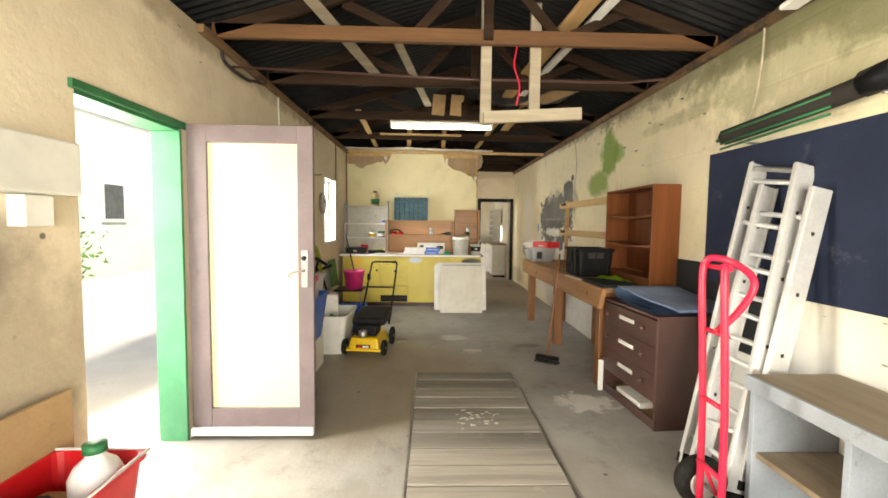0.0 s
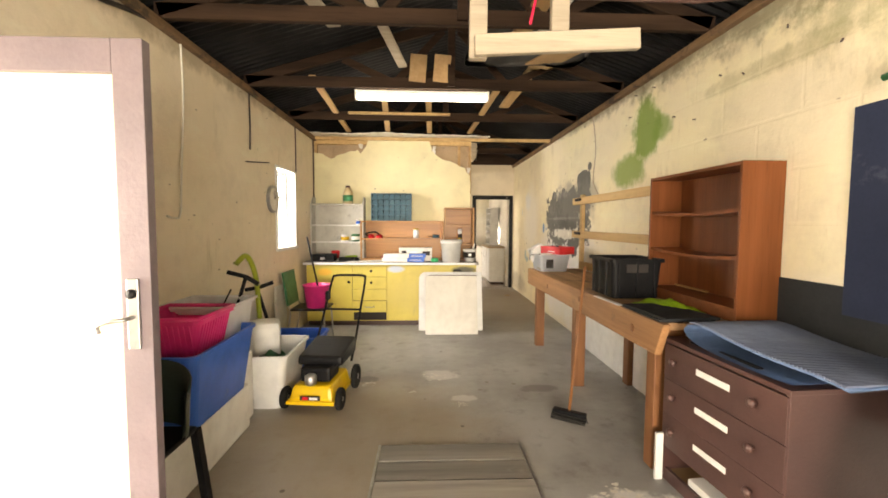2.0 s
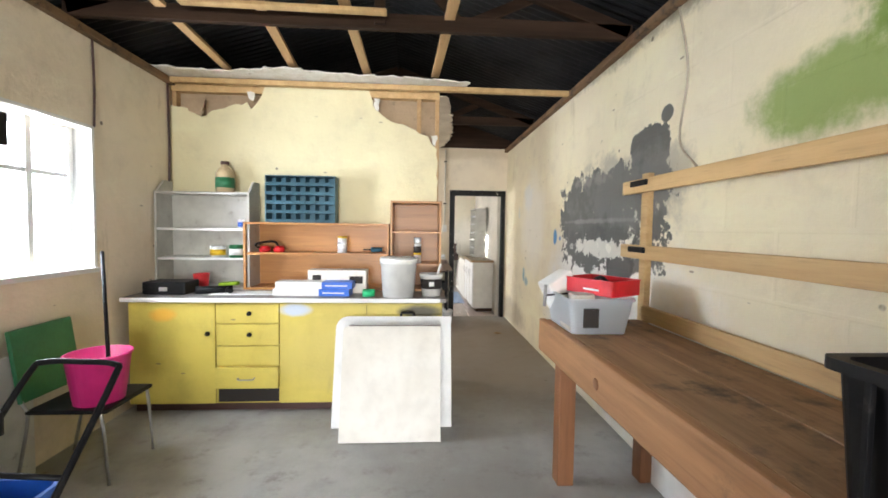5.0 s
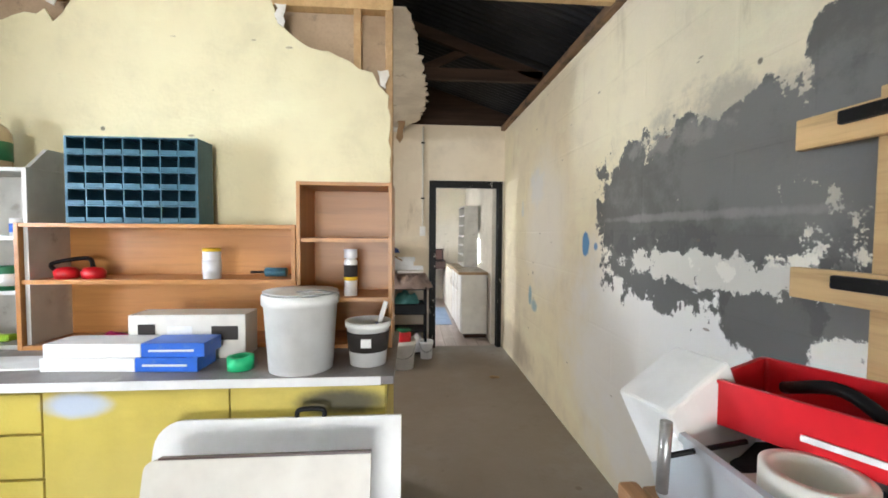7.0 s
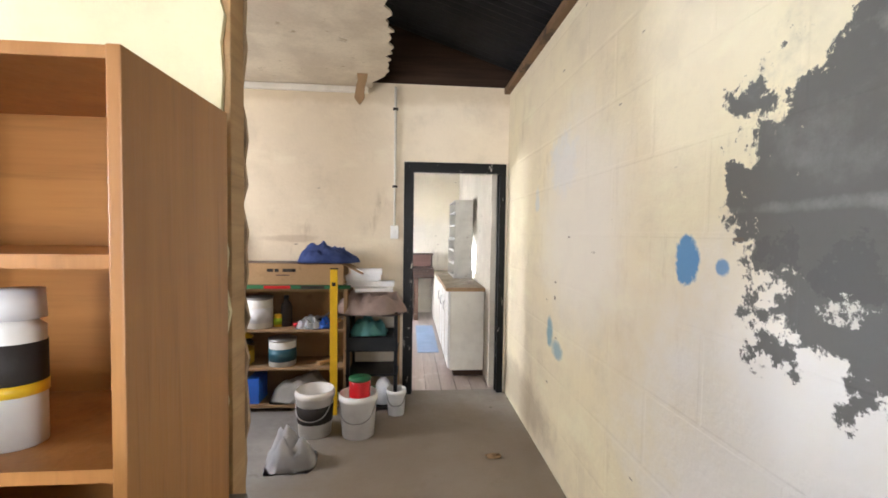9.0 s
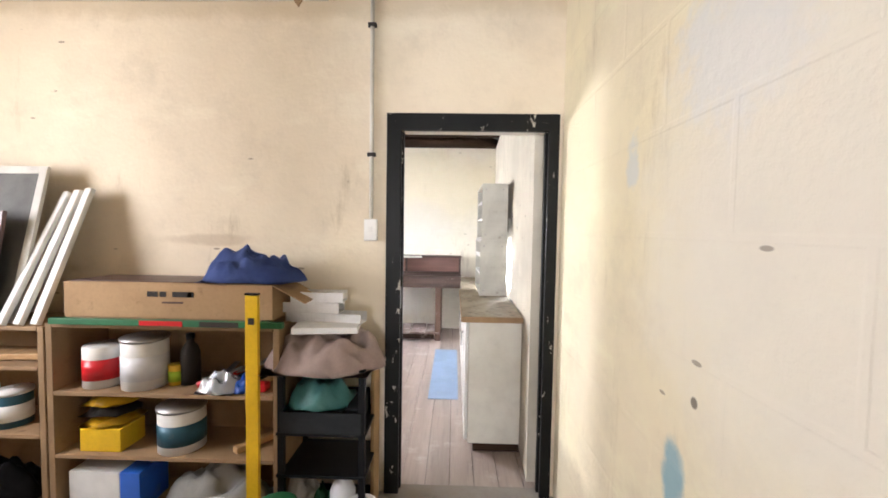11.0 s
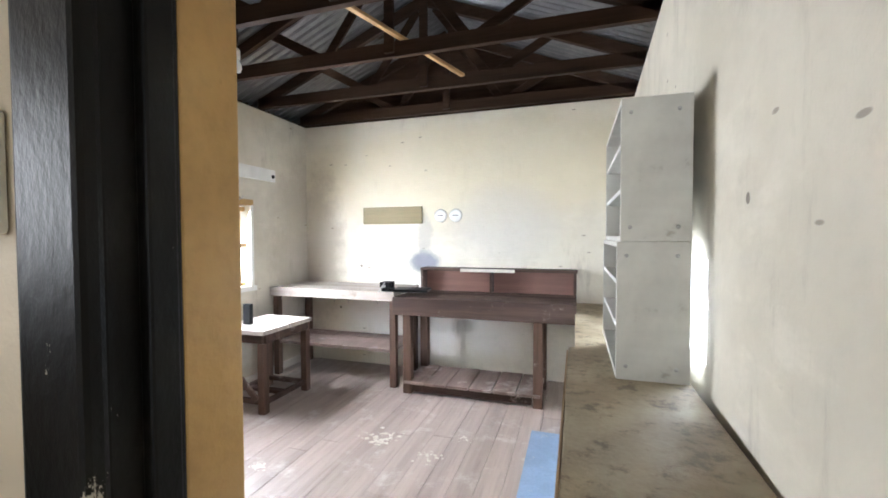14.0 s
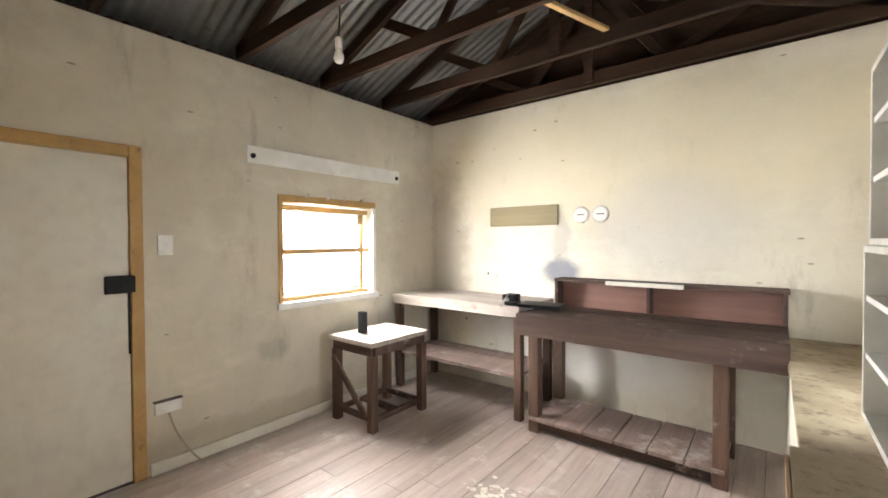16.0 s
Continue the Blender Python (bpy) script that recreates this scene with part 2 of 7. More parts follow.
M_WALL_2 = plaster("grimy_white_paint", (0.74, 0.70, 0.60), (0.64, 0.60, 0.50), (0.30, 0.27, 0.22), (
    ((0.6, 2.05), (1.9, 0.5), (0.70, 0.63, 0.46), 3.0, 1.2, 0.7),
    ((0.95, 1.5), (0.5, 0.36), (0.55, 0.53, 0.50), 3.0, 0.4, 0.5),
    ((0.12, 1.12), (0.16, 0.11), (0.16, 0.18, 0.24), 8.0, 1.2, 0.85),
    ((0.12, 1.42), (0.08, 0.22), (0.30, 0.30, 0.30), 8.0, 1.8, 0.5),
    # Tall browner blotch next to the west wall.
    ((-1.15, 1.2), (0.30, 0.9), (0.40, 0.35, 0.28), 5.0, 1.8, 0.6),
    ((0.3, 0.55), (1.0, 0.4), (0.80, 0.80, 0.80), 3.0, 0.8, 0.8),
), axes=("X", "Z"), grime_at=(0.55, 0.78))
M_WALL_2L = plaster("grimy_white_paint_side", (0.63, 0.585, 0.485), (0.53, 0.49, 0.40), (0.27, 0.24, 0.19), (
    # Tall browner blotch next to the north wall.
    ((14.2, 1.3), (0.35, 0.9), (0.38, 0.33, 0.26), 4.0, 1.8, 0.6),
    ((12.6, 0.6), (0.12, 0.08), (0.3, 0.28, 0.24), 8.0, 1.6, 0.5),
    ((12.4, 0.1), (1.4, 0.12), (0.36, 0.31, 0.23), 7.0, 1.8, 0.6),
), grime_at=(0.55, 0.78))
M_PART = plaster("cream_sheet", (0.78, 0.72, 0.46), (0.74, 0.67, 0.43), (0.5, 0.42, 0.27), (), axes=("X", "Z"), grime_at=(0.68, 0.85))
M_SHEET_BACK = surface("torn_sheet_back", (0.46, 0.34, 0.22), (0.38, 0.28, 0.18), (0.25, 0.19, 0.13), 0.9, big=4)
M_CEILSHEET = surface("old_ceiling_sheet", (0.62, 0.55, 0.43), (0.5, 0.43, 0.33), (0.28, 0.22, 0.15), 0.9, big=3)
M_TORN = surface("white_torn_plaster", (0.78, 0.76, 0.70), (0.66, 0.62, 0.54), (0.4, 0.35, 0.27), 0.9, big=8)
M_CONC = plaster("worn_concrete", (0.40, 0.395, 0.38), (0.27, 0.26, 0.245), (0.16, 0.14, 0.12), (
    ((-0.35, 3.9), (1.0, 1.2), (0.30, 0.23, 0.15), 2.5, 1.2, 0.65),
    ((0.9, 1.2), (1.6, 1.4), (0.36, 0.33, 0.28), 2.0, 1.2, 0.5),
    ((1.45, 9.0), (0.9, 1.9), (0.22, 0.165, 0.11), 2.5, 1.2, 0.75),
    ((0.30, 5.25), (0.16, 0.12), (0.66, 0.65, 0.61), 9.0, 3.5, 0.6, 0.5),
    ((0.48, 4.72), (0.10, 0.06), (0.66, 0.65, 0.61), 11.0, 3.5, 0.6, 0.5),
    ((1.28, 3.35), (0.24, 0.16), (0.74, 0.73, 0.70), 9.0, 5.0, 0.75, 0.5),
    ((-0.38, 5.15), (0.10, 0.08), (0.10, 0.10, 0.10), 9.0, 2.5, 0.7, 0.5),
    ((1.15, 4.9), (0.16, 0.08), (0.12, 0.11, 0.10), 9.0, 3.5, 0.6, 0.5),
), axes=("X", "Y"), grime_at=(0.52, 0.75))
M_CONC.node_tree.nodes["Principled BSDF"].inputs["Roughness"].default_value = 0.5
M_PIT = wood("grey_pit_plank", (0.40, 0.37, 0.33), (0.23, 0.21, 0.185), "x", 0.75, 6, (0.36, 0.34, 0.31), 0.6, (0.6, 0.7))
M_BOARDS = wood("worn_floorboard", (0.50, 0.42, 0.38), (0.37, 0.30, 0.265), "y", 0.34, 9, (0.62, 0.59, 0.56), 0.16, (0.52, 0.74))
M_DARKWOOD = wood("dark_roof_timber", (0.05, 0.028, 0.017), (0.025, 0.014, 0.009), "x", 0.75, 16)
M_BEAM = wood("brown_beam", (0.17, 0.08, 0.03), (0.10, 0.045, 0.018), "x", 0.7, 12)
M_PINE = wood("pine_batten", (0.55, 0.36, 0.17), (0.43, 0.26, 0.11), "y", 0.6, 14)
M_PINEX = wood("pine_rail", (0.60, 0.41, 0.19), (0.48, 0.31, 0.13), "y", 0.6, 14)
M_PLATE = wood("old_wall_plate", (0.22, 0.13, 0.065), (0.13, 0.075, 0.035), "y", 0.7, 12, (0.06, 0.04, 0.025), 0.2, (0.5, 0.62))
M_GREYPINE = wood("weathered_board", (0.45, 0.39, 0.30), (0.33, 0.28, 0.21), "x", 0.7, 14)
M_BENCH = wood("bench_timber", (0.42, 0.22, 0.10), (0.28, 0.135, 0.055), "y", 0.55, 12, (0.15, 0.09, 0.05), 0.2, (0.6, 0.75))
M_BENCHLEG = wood("bench_leg_timber", (0.26, 0.11, 0.042), (0.17, 0.068, 0.026), "z", 0.55, 12)
M_BENCHTOP = wood("dirty_bench_top", (0.38, 0.235, 0.13), (0.24, 0.14, 0.075), "y", 0.6, 12, (0.08, 0.055, 0.04), 0.2, (0.5, 0.7))
M_VARNISH = wood("red_brown_veneer", (0.22, 0.075, 0.028), (0.155, 0.05, 0.018), "z", 0.4, 10)
M_TAN = wood("orange_tan_veneer", (0.48, 0.225, 0.06), (0.37, 0.16, 0.042), "x", 0.4, 10)
M_TANV = wood("orange_tan_side", (0.48, 0.23, 0.065), (0.37, 0.165, 0.045), "z", 0.4, 10)
M_OLD = wood("stained_bench_wood", (0.105, 0.068, 0.055), (0.05, 0.033, 0.027), "x", 0.6, 10, (0.34, 0.29, 0.26), 0.3, (0.58, 0.7))
M_OLDPALE = wood("dusty_shelf_wood", (0.26, 0.19, 0.165), (0.16, 0.115, 0.10), "y", 0.6, 8, (0.42, 0.37, 0.34), 0.3, (0.52, 0.68))
M_OLDZ = wood("stained_post_wood", (0.14, 0.088, 0.066), (0.07, 0.045, 0.033), "z", 0.6, 10, (0.32, 0.27, 0.24), 0.3, (0.6, 0.72))
M_PALEBENCH = wood("pale_worn_top", (0.42, 0.38, 0.34), (0.28, 0.24, 0.21), "x", 0.55, 10, (0.2, 0.15, 0.12), 0.2, (0.56, 0.7))
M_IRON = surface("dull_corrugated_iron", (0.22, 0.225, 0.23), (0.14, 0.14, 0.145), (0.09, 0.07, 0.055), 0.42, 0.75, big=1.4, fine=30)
M_IRON_DARK = surface("near_black_iron", (0.035, 0.035, 0.037), (0.018, 0.018, 0.019), (0.018, 0.015, 0.012), 0.6, 0.3, big=1.4, fine=30)
M_BLACKPAINT = surface("black_gloss_paint", (0.005, 0.005, 0.005), (0.008, 0.008, 0.007), (0.42, 0.39, 0.32), 0.42, big=4, fine=40, dirt_at=(0.63, 0.645), stretch=(1.6, 1.6, 0.8))
M_OCHRE = surface("ochre_paint", (0.48, 0.30, 0.10), (0.40, 0.24, 0.08), (0.22, 0.13, 0.05), 0.5, big=4)
M_GREEN = surface("green_jamb_paint", (0.07, 0.30, 0.15), (0.05, 0.23, 0.115), (0.5, 0.5, 0.4), 0.5, big=4, dirt_at=(0.7, 0.76))
M_MAUVE = surface("mauve_grey_door_paint", (0.185, 0.145, 0.158), (0.15, 0.118, 0.13), (0.11, 0.085, 0.085), 0.5, big=3)
M_CREAMDOOR = surface("cream_door_panel", (0.74, 0.66, 0.45), (0.70, 0.62, 0.41), (0.58, 0.50, 0.34), 0.5, big=2, relief=0.05)
M_WHITE = surface("white_gloss", (0.78, 0.78, 0.76), (0.70, 0.70, 0.68), (0.5, 0.48, 0.43), 0.4, fine=11, big=3, relief=0.05, dirt_at=(0.66, 0.8))
M_MELAMINE = surface("cream_white_melamine", (0.70, 0.68, 0.61), (0.64, 0.61, 0.54), (0.46, 0.42, 0.34), 0.4, fine=11, big=3, relief=0.06, dirt_at=(0.66, 0.8))
M_GREYSHELF = surface("grey_white_shelf", (0.56, 0.55, 0.50), (0.47, 0.46, 0.42), (0.33, 0.30, 0.26), 0.5, fine=11, big=4, relief=0.06)
M_YELLOW = plaster("yellow_cabinet_paint", (0.64, 0.52, 0.10), (0.56, 0.45, 0.09), (0.30, 0.26, 0.10), (
    ((0.06, 0.80), (0.11, 0.045), (0.50, 0.60, 0.80), 9.0, 0.8, 0.85),
    ((-0.92, 0.76), (0.09, 0.05), (0.80, 0.38, 0.03), 9.0, 0.8, 0.7),
    ((1.02, 0.79), (0.17, 0.05), (0.02, 0.02, 0.02), 9.0, 0.8, 0.9),
    ((0.4, 0.45), (0.5, 0.25), (0.55, 0.45, 0.13), 4.0, 2.0, 0.5),
), axes=("X", "Z"), grime_at=(0.6, 0.8))
M_YELLOW.node_tree.nodes["Principled BSDF"].inputs["Roughness"].default_value = 0.45
M_GREYTOP = surface("grey_laminate", (0.24, 0.22, 0.21), (0.18, 0.16, 0.15), (0.33, 0.30, 0.27), 0.4, big=3, relief=0.05)
M_DIRTYTOP = surface("dust_stained_top", (0.35, 0.29, 0.19), (0.25, 0.20, 0.13), (0.13, 0.095, 0.06), 0.6, big=5, dirt_at=(0.5, 0.66))
M_ALU = surface("aluminium", (0.80, 0.81, 0.82), (0.70, 0.71, 0.72), None, 0.4, 0.45, big=5, relief=0.05)
M_STEEL = surface("dull_steel", (0.45, 0.45, 0.45), (0.35, 0.34, 0.33), None, 0.4, 0.9, big=8, relief=0.05)
M_BLACK = surface("black_plastic", (0.007, 0.007, 0.008), (0.011, 0.011, 0.012), (0.03, 0.028, 0.026), 0.45, fine=11, big=5, relief=0.06)
M_RUBBER = surface("black_rubber", (0.01, 0.01, 0.01), (0.018, 0.018, 0.017), (0.05, 0.047, 0.043), 0.8, big=9)
M_RED = surface("red_plastic", (0.62, 0.012, 0.02), (0.52, 0.01, 0.016), None, 0.35, fine=11, big=5, relief=0.03)
M_PINKRED = surface("pink_red_paint", (0.70, 0.02, 0.07), (0.60, 0.018, 0.06), (0.35, 0.03, 0.05), 0.35, big=6, relief=0.04)
M_PINK = surface("magenta_plastic", (0.82, 0.045, 0.26), (0.74, 0.035, 0.22), None, 0.4, fine=11, big=5, relief=0.03)
M_BLUE = surface("blue_plastic", (0.03, 0.15, 0.66), (0.025, 0.125, 0.56), (0.08, 0.18, 0.5), 0.4, fine=11, big=4, relief=0.04)
M_CLOTHBLUE = surface("blue_cotton", (0.10, 0.16, 0.45), (0.075, 0.12, 0.36), None, 0.9, big=9, fine=150, relief=0.4)
M_CLEAR = surface("cloudy_clear_plastic", (0.74, 0.75, 0.78), (0.65, 0.66, 0.69), None, 0.35, fine=11, big=5, relief=0.04)
M_WPLAST = surface("white_plastic", (0.82, 0.82, 0.80), (0.75, 0.75, 0.73), (0.55, 0.52, 0.46), 0.4, fine=11, big=5, relief=0.04, dirt_at=(0.64, 0.76))
M_BROWN = surface("dark_brown_paint", (0.085, 0.042, 0.036), (0.065, 0.032, 0.028), (0.13, 0.075, 0.062), 0.4, big=3, relief=0.1, dirt_at=(0.62, 0.78))
M_SLATE = surface("slate_blue_board", (0.024, 0.033, 0.066), (0.02, 0.027, 0.054), (0.07, 0.08, 0.11), 0.75, big=1.5, relief=0.08)
M_DKGREY = surface("charcoal_board", (0.028, 0.031, 0.034), (0.022, 0.024, 0.026), None, 0.8, big=3)
M_MAT_BLUE = surface("blue_rubber_mat", (0.17, 0.28, 0.48), (0.14, 0.23, 0.40), (0.2, 0.26, 0.36), 0.7, big=5)
M_MAT_RIB = surface("grey_ribbed_mat", (0.17, 0.21, 0.30), (0.13, 0.16, 0.24), None, 0.8, big=5)
M_CARD = surface("brown_cardboard", (0.44, 0.29, 0.15), (0.38, 0.245, 0.125), (0.28, 0.18, 0.09), 0.85, big=4, relief=0.06)
M_CHIP = surface("chipboard", (0.34, 0.22, 0.115), (0.27, 0.17, 0.085), (0.2, 0.12, 0.06), 0.75, big=3, fine=120)
M_YPLAST = surface("yellow_enamel", (0.80, 0.52, 0.015), (0.72, 0.45, 0.012), (0.35, 0.25, 0.04), 0.35, big=6, relief=0.04, dirt_at=(0.66, 0.78))
M_FABRIC = surface("beige_towel", (0.64, 0.51, 0.45), (0.54, 0.42, 0.37), None, 0.95, big=9, fine=180, relief=0.5)
M_TEAL = surface("teal_bag", (0.16, 0.45, 0.42), (0.12, 0.36, 0.34), None, 0.4, big=9)
M_JUG = surface("amber_plastic", (0.52, 0.40, 0.24), (0.44, 0.33, 0.19), None, 0.3, big=6, relief=0.03)
M_TAPE = surface("green_tape", (0.03, 0.52, 0.20), (0.025, 0.44, 0.17), None, 0.5, big=8)
M_LIME = surface("lime_green_plastic", (0.36, 0.42, 0.03), (0.28, 0.34, 0.02), None, 0.4, big=6, relief=0.03)
M_CHAIR = surface("dark_green_resin", (0.008, 0.022, 0.022), (0.012, 0.028, 0.028), (0.03, 0.04, 0.04), 0.4, fine=11, big=5, relief=0.04)
M_HIVIS = surface("lime_fabric", (0.38, 0.62, 0.03), (0.30, 0.50, 0.02), None, 0.8, big=8, fine=150)
M_STEELBLUE = surface("petrol_blue_metal", (0.028, 0.11, 0.16), (0.022, 0.085, 0.125), (0.09, 0.11, 0.11), 0.45, 0.2, big=6)
M_GREENDK = surface("deep_green", (0.02, 0.16, 0.06), (0.016, 0.13, 0.05), None, 0.5, big=6)
M_MESH = surface("grey_fly_screen", (0.12, 0.12, 0.115), (0.09, 0.09, 0.088), None, 0.7, big=6, fine=200)
M_BLUEBOARD = surface("pale_blue_sheet", (0.30, 0.42, 0.62), (0.26, 0.36, 0.54), (0.45, 0.5, 0.55), 0.5, big=4)
M_PALEBLUE = surface("pale_blue_grey_paint", (0.36, 0.41, 0.47), (0.30, 0.34, 0.39), (0.2, 0.2, 0.19), 0.5, big=3)
M_SEAT = wood("worn_seat_wood", (0.34, 0.27, 0.19), (0.24, 0.18, 0.12), "y", 0.6, 8)
M_RENDER = surface("pale_render", (0.80, 0.77, 0.70), (0.74, 0.71, 0.64), (0.6, 0.57, 0.48), 0.9, big=1)
M_GRAVEL = surface("pale_paving", (0.66, 0.64, 0.60), (0.58, 0.56, 0.52), (0.35, 0.36, 0.22), 0.9, big=1)
M_GRASS = surface("grass_green", (0.10, 0.17, 0.04), (0.075, 0.13, 0.03), (0.13, 0.15, 0.06), 0.9, big=3, fine=90, relief=0.8)
M_LEAF = surface("fresh_leaf_green", (0.12, 0.26, 0.05), (0.09, 0.20, 0.04), None, 0.6, big=6)
M_ROOFTILE = surface("dark_red_roof", (0.22, 0.10, 0.075), (0.17, 0.08, 0.06), None, 0.8, big=2)
M_INK = surface("dark_print_and_gap_shade", (0.035, 0.03, 0.028), (0.045, 0.04, 0.036), None, 0.6)


def glass_mat(name, tint=(1, 1, 1), rough=0.0):
    m, nt, b = base_mat(name, rough)
    b.inputs["Base Color"].default_value = (*tint, 1)
    b.inputs["Transmission Weight"].default_value = 1.0
    b.inputs["IOR"].default_value = 1.45
    return m


M_CLEARBOX = glass_mat("cloudy_box_plastic", (0.86, 0.91, 0.97), 0.3)
M_CLEARBOX.node_tree.nodes["Principled BSDF"].inputs["Transmission Weight"].default_value = 0.7
M_MISTGLASS = glass_mat("dusty_glass", (0.97, 0.98, 1), 0.25)


def glow(name, colour, strength):
    m, nt, b = base_mat(name)
    b.inputs["Emission Color"].default_value, b.inputs["Emission Strength"].default_value = (*colour, 1), strength
    return m


# Emission for the added panel that stands in for outdoor brightness.
M_BACKDROP_GLOW = glow("backdrop_glow", (0.95, 0.98, 1.0), 2.0)
M_TUBE = glow("lit_fluorescent_tube", (1.0, 0.93, 0.78), 9.0)


M_REDOLD = wood("faded_red_timber", (0.20, 0.10, 0.075), (0.13, 0.065, 0.05), "x", 0.6, 10)
M_OLIVE = wood("olive_brown_board", (0.24, 0.20, 0.11), (0.18, 0.15, 0.08), "x", 0.7, 8)
for m in (M_BLACKPAINT, M_BLACK, M_RUBBER, M_DARKWOOD, M_DKGREY, M_SLATE, M_INK, M_IRON_DARK, M_OLD, M_OLDZ, M_BENCHTOP, M_VARNISH):
    m.node_tree.nodes["Principled BSDF"].inputs["Specular IOR Level"].default_value = 0.15


# ---- mesh helpers ----
def finish(bm, bevel=0.0, smooth=False):
    if bevel:
        bmesh.ops.bevel(bm, geom=[e for e in bm.edges if e.calc_face_angle(0) > 0.6], offset=bevel, segments=2, affect="EDGES", profile=0.6)
    if smooth:
        for f in bm.faces:
            f.smooth = True
    return bm


def mesh_of(name, bm, material):
    me = bpy.data.meshes.new(name)
    bm.to_mesh(me)
    bm.free()
    me.materials.append(material)
    return me


def thing(name, label, category, at=(0, 0, 0), rz=0.0, group=""):
    ob = new(name)
    ob.empty_display_size = 0.1
    ob.matrix_world = pose(*at, 0, 0, rz)
    return tagged(ob, label, category, group)


def part(name, bm, material, parent, label="", kind=""):
    ob = new(name, mesh_of(name, bm, material))
    ob.parent = parent
    if label or kind:
        tagged(ob, label, kind=kind)
    return ob


def single(name, bm, material, label, category="", at=(0, 0, 0), rz=0.0, group="", kind=""):
    ob = new(name, mesh_of(name, bm, material))
    ob.matrix_world = pose(*at, 0, 0, rz)
    return tagged(ob, label, category, group, kind)


def box(x0, x1, y0, y1, z0, z1, bevel=0.0, bm=None):
    own = bm is None
    bm = bm or bmesh.new()
    m = Matrix.Translation(((x0 + x1) / 2, (y0 + y1) / 2, (z0 + z1) / 2)) @ Matrix.Diagonal((x1 - x0, y1 - y0, z1 - z0, 1))
    r = bmesh.ops.create_cube(bm, size=1, matrix=m)
    if bevel:
        es = {e for v in r["verts"] for e in v.link_edges}
        bmesh.ops.bevel(bm, geom=list(es), offset=bevel, segments=2, affect="EDGES", profile=0.6)
    return bm


def beam(a, b, w, h, bevel=0.004, bm=None, up=(0, 0, 1)):
    """A straight piece of timber from a to b."""
    bm = bm or bmesh.new()
    a, b = Vector(a), Vector(b)
    d = (b - a).normalized()
    up = Vector(up)
    if abs(d.dot(up)) > 0.95:
        up = Vector((0, 1, 0))
    s = d.cross(up).normalized()
    u = s.cross(d)
    rot = Matrix((s, d, u)).transposed().to_4x4()
    m = Matrix.Translation((a + b) / 2) @ rot @ Matrix.Diagonal((w, (b - a).length, h, 1))
    r = bmesh.ops.create_cube(bm, size=1, matrix=m)
    if bevel:
        es = {e for v in r["verts"] for e in v.link_edges}
        bmesh.ops.bevel(bm, geom=list(es), offset=bevel, segments=1, affect="EDGES")
    return bm


def lathe(profile, n=28, bm=None, at=(0, 0, 0)):
    """A turned shape from (radius, height) pairs."""
    bm = bm or bmesh.new()
    rings = []
    for r, z in profile:
        rings.append([bm.verts.new((at[0] + r * math.cos(2 * math.pi * i / n), at[1] + r * math.sin(2 * math.pi * i / n), at[2] + z)) for i in range(n)])
    for p, q in zip(rings, rings[1:]):
        for i in range(n):
            f = bm.faces.new((p[i], p[(i + 1) % n], q[(i + 1) % n], q[i]))
            f.smooth = True
    for ring, flip in ((rings[0], True), (rings[-1], False)):
        if profile[0 if flip else -1][0] > 1e-4:
            bm.faces.new(ring[::-1] if flip else ring)
    return bm


def tube(points, r, n=10, bm=None, closed=False):
    """A round bar along a line of points."""
    bm = bm or bmesh.new()
    pts = [Vector(p) for p in points]
    rings, last = [], None
    for i, p in enumerate(pts):
        if closed:
            d = pts[(i + 1) % len(pts)] - pts[i - 1]
        else:
            d = pts[min(i + 1, len(pts) - 1)] - pts[max(i - 1, 0)]
        d.normalize()
        ref = last if last is not None else (Vector((0, 0, 1)) if abs(d.z) < 0.9 else Vector((1, 0, 0)))
        u = (ref - d * ref.dot(d)).normalized()
        last = u
        s = d.cross(u)
        rings.append([bm.verts.new(p + r * (math.cos(2 * math.pi * k / n) * u + math.sin(2 * math.pi * k / n) * s)) for k in range(n)])
    pairs = list(zip(rings, rings[1:])) + ([(rings[-1], rings[0])] if closed else [])
    for a, b in pairs:
        for k in range(n):
            f = bm.faces.new((a[k], a[(k + 1) % n], b[(k + 1) % n], b[k]))
            f.smooth = True
    if not closed:
        bm.faces.new(rings[0][::-1])
        bm.faces.new(rings[-1])
    return bm


def curve_pts(ctrl, steps=6):
    """A smooth line through the given points."""
    p = [Vector(c) for c in ctrl]
    p = [2 * p[0] - p[1]] + p + [2 * p[-1] - p[-2]]
    out = []
    for i in range(1, len(p) - 2):
        for s in range(steps):
            t = s / steps
            out.append(0.5 * ((2 * p[i]) + (p[i + 1] - p[i - 1]) * t + (2 * p[i - 1] - 5 * p[i] + 4 * p[i + 1] - p[i + 2]) * t * t
                              + (3 * p[i] - p[i - 1] - 3 * p[i + 1] + p[i + 2]) * t ** 3))
    out.append(p[-2])
    return out


